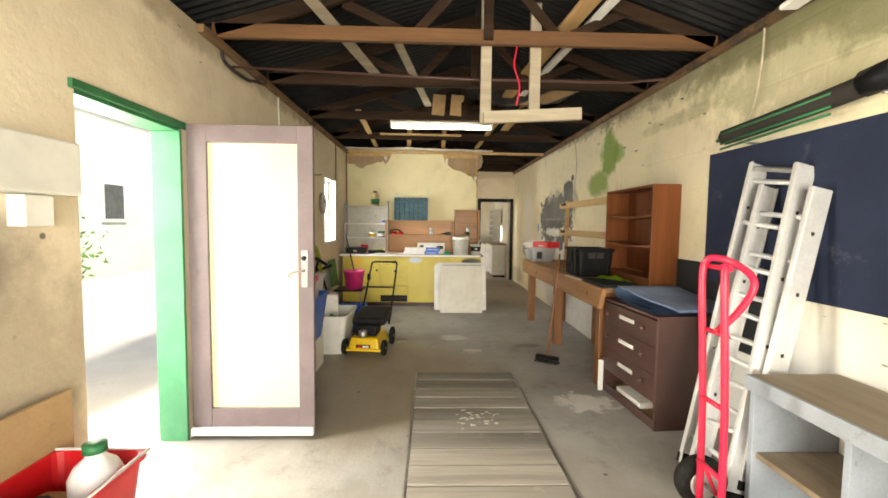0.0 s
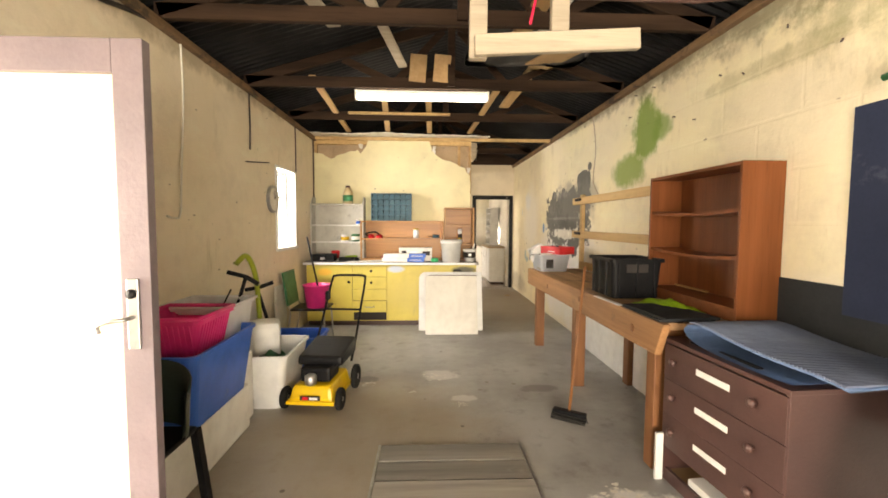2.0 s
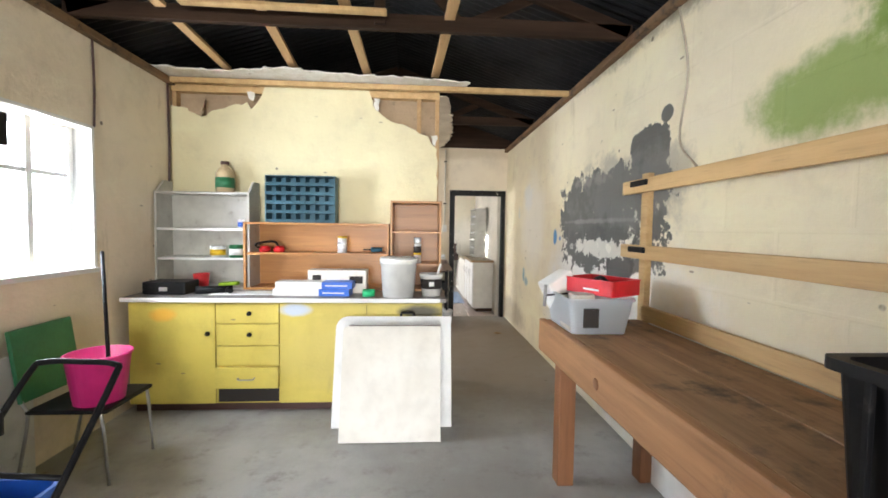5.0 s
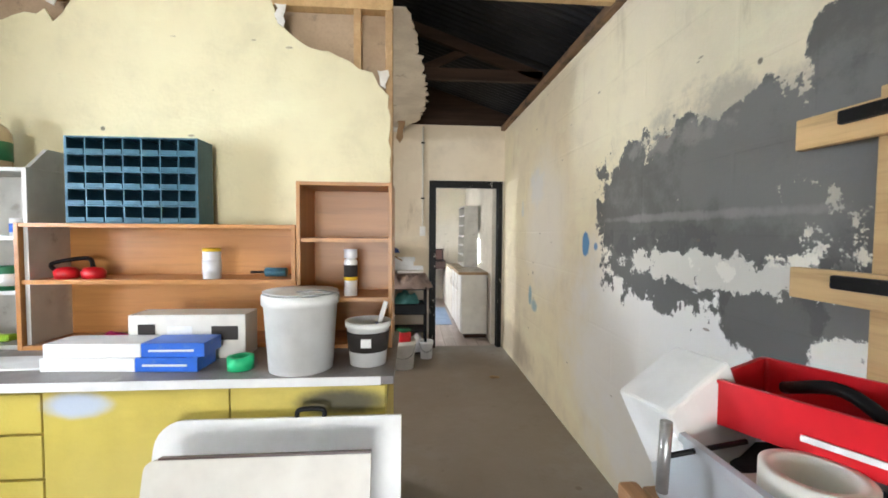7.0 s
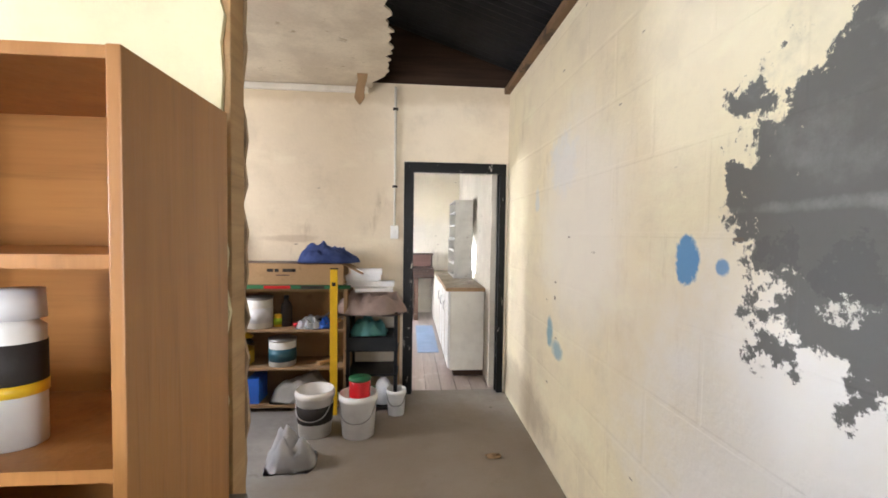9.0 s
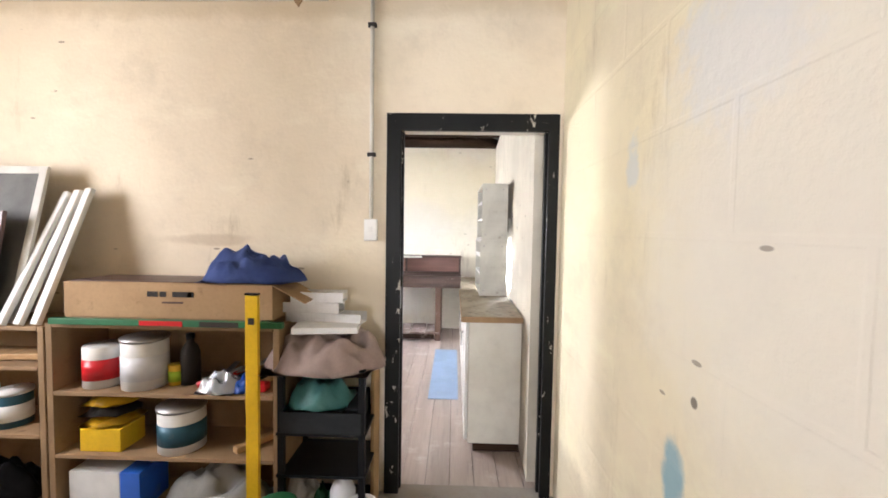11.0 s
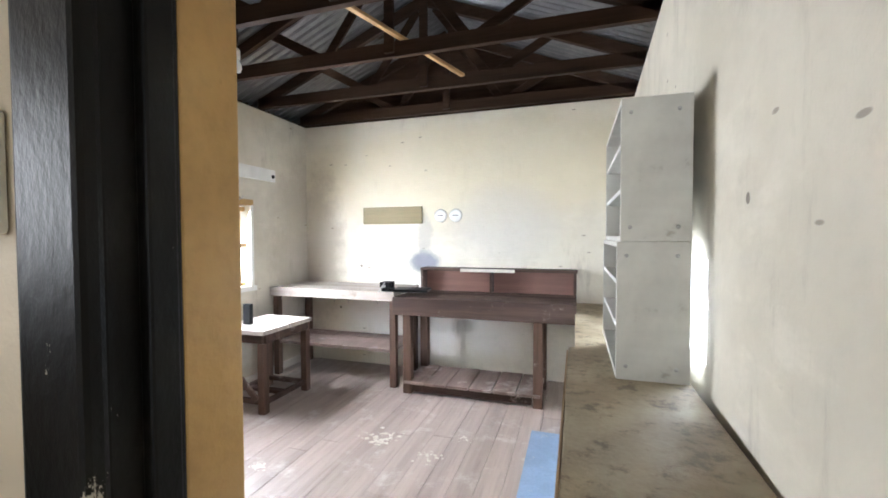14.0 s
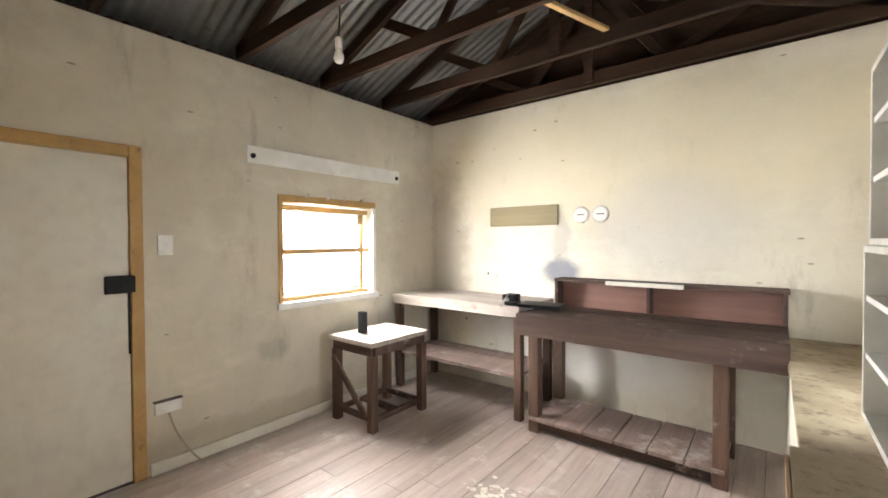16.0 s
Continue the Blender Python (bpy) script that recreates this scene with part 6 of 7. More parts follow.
for k in range(2):
    single("folder", finish(box(-0.16, 0.16, -0.22, 0.22, 0, 0.014), 0.004), M_DKGREY, "flat charcoal folder on the bench end", "folder", (1.62, 3.82 - 0.03 * k, 0.90 + 0.0145 * k), 4 * k)
single("paper_strip", box(-0.02, 0.02, -0.18, 0.18, 0, 0.004), M_WHITE, "white strip along the bench edge", "strip", (1.455, 4.25, 0.90), 4)
bx = thing("storage_box", "cloudy clear plastic box of painting gear on the bench", "box", (1.615, 6.20, 0.90))
part("shell", tub(0.34, 0.42, 0.19, 0.025, 0.004, 0.014, 0.03), M_CLEARBOX, bx)
part("handle_patch", box(-0.10, -0.02, -0.216, -0.207, 0.04, 0.14, 0.003), M_INK, bx)
single("paint_tray", finish(box(-0.10, 0.10, -0.15, 0.15, 0, 0.11), 0.015), M_DKGREY, "dark grey paint tray inside the clear box", "tray", (1.66, 6.20, 0.907))
rb = thing("red_carton", "open red carton on a clear plastic box", "carton", (1.70, 6.20, 1.092), 28)
part("tray", tub(0.24, 0.32, 0.085, 0.0, 0.005, 0.006, 0.01), M_RED, rb)
part("brush", tube(curve_pts([(-0.05, -0.1, 0.04), (0.0, 0.0, 0.085), (0.05, 0.1, 0.05)]), 0.012, 8), M_BLACK, rb)
part("print_bar", box(-0.128, -0.1245, -0.08, 0.02, 0.025, 0.035), M_WHITE, rb)
wb = single("foam_block", finish(box(-0.085, 0.085, -0.06, 0.06, 0, 0.19), 0.008), M_WPLAST, "white block leaning in the clear box", "block", (1.52, 6.36, 1.02), 15)
wb.matrix_world = pose(1.55, 6.34, 1.00, 0, -28, 15)
single("masking_tape", lathe([(0.05, 0.0), (0.068, 0.0), (0.068, 0.055), (0.05, 0.055), (0.05, 0.0)], 30), M_MELAMINE, "roll of cream masking tape in the box", "tape", (1.545, 6.10, 1.045))
single("tape_support", finish(box(-0.05, 0.05, -0.08, 0.08, 0, 0.137), 0.01), M_MELAMINE, "small cream carton inside the clear box", "carton", (1.515, 6.12, 0.907))
roll = thing("paint_roller", "paint roller lying over the box edge", "paint roller", (1.46, 6.20, 1.085))
part("rod", tube([(-0.08, 0, -0.01), (0.08, 0.02, 0.0)], 0.005, 6), M_BLACK, roll)
part("cross_grip", tube([(-0.08, 0.0, 0.05), (-0.085, 0.0, -0.07)], 0.01, 8), M_STEEL, roll)

# on the worktop
pail = thing("pail", "large white plastic pail with a torn lid", "pail", (0.51, 7.26, TOP))
part("body", lathe([(0.0, 0.0), (0.125, 0.0), (0.142, 0.26), (0.150, 0.262), (0.150, 0.30), (0.140, 0.305), (0.138, 0.27), (0.120, 0.01), (0.0, 0.01)], 32), M_WPLAST, pail)
part("lid", lathe([(0.0, 0.30), (0.10, 0.298), (0.14, 0.308), (0.146, 0.312), (0.10, 0.304), (0.0, 0.306)], 32), M_WPLAST, pail)
part("bail", tube(curve_pts([(0.15, 0.0, 0.27), (0.16, -0.08, 0.31), (0.10, -0.14, 0.33), (0.02, -0.14, 0.325)]), 0.003, 6), M_STEEL, pail, "wire handle")
pt = thing("paint_tub", "white paint tub with a dark label and brush", "paint tub", (0.775, 7.30, TOP))
part("body", lathe([(0.0, 0.0), (0.075, 0.0), (0.088, 0.155), (0.095, 0.157), (0.095, 0.18), (0.085, 0.18), (0.07, 0.01), (0.0, 0.01)], 28), M_WPLAST, pt)
part("label", lathe([(0.0815, 0.06), (0.0882, 0.14), (0.089, 0.14), (0.0823, 0.06)], 28), M_INK, pt, "dark label band")
part("label_mark", box(-0.02, 0.02, -0.0925, -0.083, 0.085, 0.12, 0.001), M_WPLAST, pt)
part("brush", beam((0.02, 0.0, 0.08), (0.075, -0.01, 0.26), 0.02, 0.008, 0.003), M_WHITE, pt, "white brush handle")
part("brush_label", beam((0.018, -0.006, 0.11), (0.042, -0.01, 0.17), 0.035, 0.01, 0.002), M_BLUE, pt)
for k, (x, z) in enumerate(((-0.17, 0.0), (-0.15, 0.056))):
    fb = thing("flat_carton", "white and blue flat carton on the worktop", "carton", (x, 7.30, TOP + z), -3 + 2 * k, group="flat cartons")
    part("body", finish(box(-0.30, 0.06, -0.07, 0.07, 0, 0.055), 0.003), M_WHITE, fb)
    part("blue_end", finish(box(0.061, 0.30, -0.07, 0.07, 0, 0.055), 0.003), M_BLUE, fb, "blue end panel")
    part("print_bar", box(0.09, 0.26, -0.0725, -0.0705, 0.022, 0.03), M_WHITE, fb)
cx = thing("carton", "grey-white cardboard carton with dark logo print", "carton", (0.0, 7.46, TOP))
part("body", finish(box(-0.24, 0.24, -0.07, 0.07, 0, 0.19), 0.004), M_MELAMINE, cx)
part("logo", sheet([(-0.20, 0.15), (-0.20, 0.10), (-0.165, 0.075), (-0.13, 0.10), (-0.13, 0.15)], -0.0725, -0.0705), M_INK, cx)
part("logo", sheet([(0.10, 0.14), (0.10, 0.08), (0.21, 0.08), (0.21, 0.14)], -0.0725, -0.0705), M_INK, cx)
part("address_label", box(-0.08, 0.02, -0.0725, -0.0705, 0.06, 0.14), M_WHITE, cx)
single("green_tape", lathe([(0.03, 0.0), (0.05, 0.0), (0.05, 0.05), (0.03, 0.05), (0.03, 0.0)], 24), M_TAPE, "roll of bright green tape on the worktop", "tape", (0.275, 7.25, TOP))
single("paper_sheet", box(-0.35, 0.35, -0.09, 0.09, 0, 0.006), M_WHITE, "white paper sheet on the worktop", "paper", (-0.62, 7.36, TOP), 3)
tc = thing("tool_case", "black plastic tool case on the worktop end", "case", (-1.30, 7.36, TOP))
part("body", finish(box(-0.16, 0.16, -0.11, 0.11, 0, 0.10), 0.012), M_BLACK, tc)
part("latch", box(-0.03, 0.03, -0.118, -0.109, 0.03, 0.06, 0.003), M_STEEL, tc)
dt = thing("cordless_tool", "black cordless tool lying on the worktop", "tool", (-0.95, 7.34, TOP), 15)
part("body", tube([(-0.14, 0, 0.03), (0.12, 0.01, 0.03)], 0.03, 12), M_BLACK, dt)
part("grip", tube([(0.08, 0.01, 0.03), (0.12, -0.08, 0.03)], 0.022, 10), M_BLACK, dt)
Z1, Z2, Z3 = TOP + 0.02, TOP + 0.27, TOP + 0.52


def tin(at, r, h, body, band, label, lid=None, group=""):
    ob = thing("tin", label, "tin", at, group=group)
    part("body", lathe([(0.0, 0.0), (r, 0.0), (r, h * 0.97), (r * 0.94, h), (0.0, h * 0.985)], 26), body, ob)
    part("label", lathe([(r + 0.0008, h * 0.2), (r + 0.0016, h * 0.2), (r + 0.0016, h * 0.7), (r + 0.0008, h * 0.7), (r + 0.0008, h * 0.2)], 26), band, ob)
    if lid:
        part("lid", lathe([(0.0, h), (r * 1.05, h), (r * 1.05, h + 0.015), (0.0, h + 0.015)], 26), lid, ob)
    return ob


bottle((-1.02, 7.68, TOP + 0.83), 0.075, 0.27, M_JUG, M_BROWN, "cloudy amber plastic jug with a green label on the shelf")
part("label", lathe([(0.0755, 0.04), (0.0765, 0.04), (0.0765, 0.13), (0.0755, 0.13), (0.0755, 0.04)], 24), M_GREENDK, bpy.data.objects["bottle.001"], "dark green paper label")
tin((-1.06, 7.62, Z2), 0.06, 0.10, M_WPLAST, M_YPLAST, "white tub with an orange label on the shelf")
tin((-0.90, 7.62, Z2), 0.06, 0.11, M_GREENDK, M_WPLAST, "green and white tub on the shelf")
tin((-0.86, 7.62, Z3), 0.028, 0.08, M_WPLAST, M_BLUE, "small white pot with a blue label")
single("red_cup", lathe([(0.0, 0.0), (0.055, 0.0), (0.065, 0.11), (0.06, 0.11), (0.05, 0.006), (0.0, 0.006)], 24), M_RED, "red plastic cup on the shelf", "cup", (-1.2, 7.62, Z1))
single("green_tool", beam((-1.05, 7.62, TOP + 0.035), (-0.88, 7.6, TOP + 0.05), 0.05, 0.03, 0.006), M_HIVIS, "small green and grey hand tool on the shelf", "tool")
em = thing("ear_muffs", "red and black ear muffs on the shelf", "ear muffs", (-0.62, 7.64, TOP + 0.32))
for x in (-0.05, 0.07):
    part("cup", lathe([(0.0, 0.0), (0.045, 0.0), (0.05, 0.03), (0.035, 0.05), (0.0, 0.055)], 20, at=(x, 0, 0.0)), M_RED, em)
part("band", tube(curve_pts([(-0.05, 0, 0.04), (-0.12, 0.02, 0.04), (-0.13, 0.03, 0.07), (0.0, 0.06, 0.09), (0.07, 0.0, 0.05)]), 0.01, 8), M_BLACK, em)
tin((0.0, 7.62, TOP + 0.32), 0.04, 0.13, M_CLEAR, M_CLEAR, "small clear jar with a yellow lid", M_YPLAST)
dr2 = thing("screwdriver", "blue and black driver on the shelf", "tool", (0.25, 7.62, TOP + 0.32))
part("grip", tube([(0.0, 0, 0.03), (0.10, 0, 0.03)], 0.022, 10), M_STEELBLUE, dr2)
part("shank", tube([(-0.07, 0, 0.03), (0.0, 0, 0.03)], 0.006, 8), M_BLACK, dr2)
single("pink_cloth", cloth(0.16, 0.12, 0.05, 6.0), M_PINK, "crumpled pink cloth on the shelf", "cloth", (-0.45, 7.62, TOP + 0.021))
sp = thing("spray_can", "white and black spray can with a clear cap", "spray can", (0.66, 7.60, TOP + 0.238))
part("body", lathe([(0.0, 0.0), (0.032, 0.0), (0.032, 0.17), (0.02, 0.182), (0.0, 0.182)], 22), M_WPLAST, sp)
part("band", lathe([(0.0328, 0.08), (0.0332, 0.08), (0.0332, 0.15), (0.0328, 0.15), (0.0328, 0.08)], 22), M_INK, sp)
part("stripe", lathe([(0.0336, 0.075), (0.034, 0.075), (0.034, 0.092), (0.0336, 0.092), (0.0336, 0.075)], 22), M_YPLAST, sp)
part("cap", lathe([(0.0, 0.183), (0.033, 0.183), (0.031, 0.225), (0.0, 0.227)], 22), M_CLEAR, sp)
# stains of white powder on the floor
for x, y, r, sd in ((0.33, 3.05, 0.16, 1), (1.25, 3.45, 0.16, 2), (0.25, 5.2, 0.10, 3), (0.45, 4.6, 0.05, 4), (-0.35, 5.05, 0.06, 5), (0.05, 4.85, 0.04, 6)):
    r0 = random.Random(sd)
    bm = bmesh.new()
    for k in range(45):
        c = Vector((x + r0.gauss(0, r * 0.5), y + r0.gauss(0, r * 0.4), 0.0196 if sd == 1 else 0.0012))
        q = r * r0.uniform(0.02, 0.16)
        vs = [bm.verts.new(c + Vector((q * r0.uniform(0.5, 1.2) * math.cos(a), q * 0.7 * r0.uniform(0.5, 1.2) * math.sin(a), 0.0001 * k))) for a in np.arange(0, 6.2, 0.6)]
        bm.faces.new(vs)
    single("powder_spill", bm, M_TORN, "scattered white plaster flakes on the floor", "spill", kind="stuff")

# ---- store behind the partition ----
def rough_shelf(x0, x1, y0, y1, tops, h, label):
    ob = thing("storage_shelf", label, "shelf", ((x0 + x1) / 2, (y0 + y1) / 2, 0))
    w, d = (x1 - x0) / 2, (y1 - y0) / 2
    for s in (-1, 1):
        part("side", box(s * w - 0.015, s * w + 0.015, -d, d, 0, h, 0.003), M_CHIP, ob)
    for z in tops:
        part("shelf", box(-w + 0.016, w - 0.016, -d, d - 0.01, z - 0.02, z, 0.003), M_CHIP, ob)
    part("back", box(-w + 0.016, w - 0.016, d - 0.009, d, 0.02, h - 0.01), M_CHIP, ob)
    return ob


rough_shelf(-0.36, 0.72, 10.29, 10.62, (0.06, 0.36, 0.665, 0.99), 0.99, "brown chipboard shelf packed with paint tins")
rough_shelf(-1.50, -0.40, 10.29, 10.62, (0.06, 0.45, 0.78, 0.97), 0.97, "brown chipboard shelf with tubs and oddments")
pc = thing("long_carton", "long brown cardboard carton with faded print", "carton", (0.20, 10.43, 1.022))
part("body", finish(box(-0.49, 0.50, -0.13, 0.15, 0, 0.165), 0.004), M_CARD, pc)
# Dark plate on the solid body, coloured as the carton's shaded interior.
part("inside", box(-0.47, 0.48, -0.11, 0.13, 0.1655, 0.169), M_BROWN, pc)
for x, w in ((-0.09, 0.05), (-0.03, 0.03), (0.03, 0.09), (0.10, 0.03)):
    part("print_bar", box(x, x + w, -0.1325, -0.1305, 0.10, 0.125), M_INK, pc)
part("print_bar", box(-0.02, 0.08, -0.1325, -0.1305, 0.07, 0.078), M_BROWN, pc)
q = part("flap", box(0, 0.17, -0.13, 0.1, 0, 0.004), M_CARD, pc)
q.matrix_local = pose(0.50, 0, 0.16, 0, 28, 0)
gl = thing("green_profile", "green spirit level lying under the carton", "spirit level", (0.20, 10.275, 0.992))
part("body", finish(box(-0.53, 0.56, -0.015, 0.015, 0, 0.028), 0.002), M_GREENDK, gl)
part("red_label", box(-0.10, 0.10, -0.0175, -0.0155, 0.003, 0.026), M_RED, gl)
part("dark_label", box(0.18, 0.36, -0.0175, -0.0155, 0.003, 0.026), M_INK, gl)
single("carton_rest", box(-0.28, 0.65, 10.30, 10.6, 0.991, 1.021), M_CHIP, "flat chipboard piece under the carton", "board")
yl = thing("spirit_level", "long yellow spirit level standing by the shelf", "spirit level", (0.64, 10.23, 0))
q = part("body", finish(box(-0.028, 0.028, -0.012, 0.012, 0, 1.15), 0.002), M_YPLAST, yl)
part("vial", box(-0.014, 0.014, -0.0145, -0.0125, 1.02, 1.05), M_INK, yl)
part("end_cap", box(-0.03, 0.03, -0.014, 0.014, 1.151, 1.16, 0.002), M_BLACK, yl)
single("blue_sweater", cloth(0.48, 0.30, 0.18, 1.0, 36), M_CLOTHBLUE, "crumpled blue cotton sweater on a carton", "sweater", (0.55, 10.42, 1.192))


def screen(x, lean, w, h, rz, mat_frame, mat_in, label):
    ob = thing("insect_screen", label, "screen", (x, 10.34, 0.972), rz)
    bits = [box(-w / 2, -w / 2 + 0.04, -0.01, 0.01, 0, h, 0.003), box(w / 2 - 0.04, w / 2, -0.01, 0.01, 0, h, 0.003),
            box(-w / 2 + 0.04, w / 2 - 0.04, -0.01, 0.01, 0, 0.04, 0.003), box(-w / 2 + 0.04, w / 2 - 0.04, -0.01, 0.01, h - 0.04, h, 0.003)]
    for b in bits:
        q = part("rail", b, mat_frame, ob)
        q.matrix_local = pose(0, 0, 0, -lean, 0, 0)
    q = part("mesh_panel", box(-w / 2 + 0.04, w / 2 - 0.04, -0.003, 0.003, 0.04, h - 0.04), mat_in, ob)
    q.matrix_local = pose(0, 0, 0, -lean, 0, 0)
    return ob


screen(-0.88, 14, 0.62, 0.80, 0, M_GREYSHELF, M_MESH, "grey framed fly screen leaning on the wall")
screen(-0.95, 10, 0.60, 0.55, 0, M_BROWN, M_MESH, "dark framed fly screen leaning on the wall").location.y = 10.29
for k in range(3):
    a = (-0.60 + 0.075 * k, 10.30 + 0.01 * k, 0.973)
    single("white_strip", beam(a, (-0.50 + 0.06 * k, 10.56, 1.62 + 0.01 * k), 0.05, 0.025, 0.003), M_WHITE, "white painted timber strip leaning on the wall", "strip", group="white strips")
S2, S3, S1 = 0.666, 0.361, 0.061
tin((-0.19, 10.40, S2), 0.085, 0.20, M_WPLAST, M_RED, "paint tin with a cream and red label", group="paint tins")
tin((0.02, 10.40, S2), 0.10, 0.23, M_WPLAST, M_CLEAR, "white paint tin with a pale label", M_STEEL, group="paint tins")
tin((0.16, 10.42, S2), 0.035, 0.10, M_YPLAST, M_HIVIS, "small yellow-green tin on the shelf")
bottle((0.22, 10.44, S2), 0.045, 0.25, M_INK, M_BLACK, "dark bottle with a red label on the shelf")
rt_ = random.Random(31)
for k in range(9):
    x, y = 0.30 + 0.036 * k, 10.36 + rt_.uniform(0, 0.14)
    tl = thing("hand_tool", "small used hand tool lying on the shelf", "tool", (x, y, S2), rt_.uniform(20, 110), group="hand tools")
    tilt = rt_.uniform(0.03, 0.10)
    part("grip", tube([(0, 0, 0.017), (0.09, 0, 0.017 + tilt * 0.4)], 0.015, 8), (M_RED, M_BLACK, M_PINE)[k % 3], tl)
    part("blade", beam((0.09, 0, 0.017 + tilt * 0.4), (0.20, 0, 0.02 + tilt), 0.028, 0.006, 0.001), M_STEEL, tl)
single("clear_bag", cloth(0.20, 0.16, 0.11, 61.0), M_CLEARBOX, "crumpled clear plastic bag among the tools", "bag", (0.42, 10.36, S2))
single("blue_bag", cloth(0.13, 0.12, 0.08, 62.0), M_BLUE, "small blue packet among the tools", "packet", (0.55, 10.36, S2))
single("red_tool", finish(box(-0.05, 0.05, -0.03, 0.03, 0, 0.04), 0.01), M_RED, "small red tool on the shelf", "tool", (0.60, 10.36, S2))
for k in range(3):
    single("glove_pack", cloth(0.22, 0.2, 0.06, 20.0 + k), M_YPLAST if k != 1 else M_INK, "yellow and black work gloves in a pile", "gloves", (-0.16, 10.42, S3 + 0.115 + 0.05 * k), group="work gloves")
single("orange_carton", finish(box(-0.10, 0.10, -0.08, 0.08, 0, 0.112), 0.004), M_YPLAST, "orange carton under gloves", "carton", (-0.15, 10.40, S3))
tin((0.20, 10.40, S3), 0.105, 0.20, M_WPLAST, M_STEELBLUE, "white paint tin with a teal wave label", M_STEEL, group="paint tins")
single("wood_offcut", beam((0.50, 10.33, S3 + 0.02), (0.62, 10.5, S3 + 0.02), 0.04, 0.03), M_PINE, "pine offcut on the shelf", "offcut")
c1 = thing("carton", "white and blue carton on the lowest shelf", "carton", (-0.12, 10.42, S1))
part("body", finish(box(-0.19, 0.06, -0.10, 0.10, 0, 0.20), 0.004), M_WHITE, c1)
part("blue_band", finish(box(0.061, 0.16, -0.10, 0.10, 0, 0.20), 0.004), M_BLUE, c1)
single("grey_sack", cloth(0.55, 0.26, 0.22, 17.0), M_GREYSHELF, "grey paper cement sack on the lowest shelf", "sack", (0.38, 10.43, S1))
tin((-0.66, 10.40, 0.451), 0.075, 0.16, M_STEELBLUE, M_WPLAST, "teal tub with a white lid", M_WPLAST, group="paint tubs")
tin((-0.85, 10.40, 0.451), 0.08, 0.16, M_WPLAST, M_CLEAR, "white tub on the shelf", M_WPLAST, group="paint tubs")
single("plastic_bag", cloth(0.40, 0.26, 0.20, 31.0), M_BLACK, "black and grey plastic bag on the shelf", "bag", (-0.75, 10.43, S1))
single("timber_pieces", beam((-1.1, 10.36, 0.80), (-0.5, 10.42, 0.80), 0.10, 0.03), M_PINE, "loose pine pieces on the shelf", "offcut")
# black shelf stack beside the doorway
bs = thing("black_rack", "black plastic rack stuffed with rags and bags", "rack", (0.93, 10.45, 0))
for x in (-0.19, 0.19):
    for y in (-0.15, 0.15):
        part("post", box(x - 0.015, x + 0.015, y - 0.015, y + 0.015, 0, 0.80, 0.003), M_BLACK, bs)
for z in (0.05, 0.30, 0.50, 0.785):
    part("shelf", box(-0.21, 0.21, -0.17, 0.17, z - 0.015, z, 0.003), M_BLACK, bs)
part("bin_front", box(-0.19, 0.19, -0.175, -0.168, 0.50, 0.60, 0.003), M_DKGREY, bs)
single("pink_towel", cloth(0.58, 0.42, 0.23, 41.0, 36), M_FABRIC, "dusty pink towel piled on the rack", "towel", (0.92, 10.43, 0.786))
single("wrapped_pack", finish(box(-0.15, 0.15, -0.11, 0.11, 0, 0.03), 0.004), M_WHITE, "flat white pack wrapped in plastic", "pack", (0.93, 10.40, 0.965), 8)
for k, (x, z, w) in enumerate(((0.95, 0.986, 0.24), (0.86, 1.038, 0.20), (0.90, 1.09, 0.16))):
    q = thing("metal_profile", "galvanised metal channel lying on the pile", "metal channel", (x, 10.46, z), -6 + 4 * k, group="metal channels")
    part("web", box(-w, w * 0.6, -0.05, 0.05, 0, 0.004), M_ALU, q)
    part("flange", box(-w, w * 0.6, -0.05, -0.046, 0.004, 0.05), M_ALU, q)
    part("flange", box(-w, w * 0.6, 0.046, 0.05, 0.004, 0.05), M_ALU, q)
single("teal_bag", cloth(0.30, 0.26, 0.15, 43.0), M_TEAL, "crumpled teal plastic bag on the rack", "bag", (0.90, 10.40, 0.61))
single("bag_bin", finish(box(-0.17, 0.17, -0.14, 0.14, 0, 0.108), 0.008), M_DKGREY, "dark grey bin drawer in the rack", "bin", (0.93, 10.45, 0.501))
single("green_packet", cloth(0.14, 0.16, 0.16, 47.0), M_GREENDK, "green packet on the lowest rack shelf", "packet", (0.92, 10.36, 0.051))
single("white_sack", cloth(0.20, 0.22, 0.22, 48.0), M_WPLAST, "crumpled white plastic sack on the rack", "sack", (0.80, 10.40, 0.051))
bottle((1.02, 10.34, 0.051), 0.06, 0.24, M_CLEAR, M_STEEL, "clear bottle on the rack's lowest shelf")
single("corner_board", beam((1.13, 10.50, 0.40), (1.135, 10.62, 0.40), 0.02, 0.80, 0.003), M_CARD, "tan board standing by the door frame", "board")


def bucket(at, r, h, label, group="white pails"):
    ob = thing("bucket", label, "bucket", at, group=group)
    part("body", lathe([(0.0, 0.0), (r * 0.86, 0.0), (r, h * 0.85), (r * 1.07, h * 0.86), (r * 1.07, h * 0.93), (r * 1.02, h), (r * 0.95, h), (r * 0.82, 0.01), (0.0, 0.01)], 28), M_WPLAST, ob)
    part("bail", tube(curve_pts([(-r * 1.05, 0, h * 0.85), (-r * 0.7, -r, h * 0.55), (0, -r * 1.2, h * 0.45), (r * 0.7, -r, h * 0.55), (r * 1.05, 0, h * 0.85)]), 0.004, 6), M_STEEL, ob, "wire handle")
    return ob


bucket((0.87, 9.92, 0), 0.13, 0.30, "white plastic pail with tins inside")
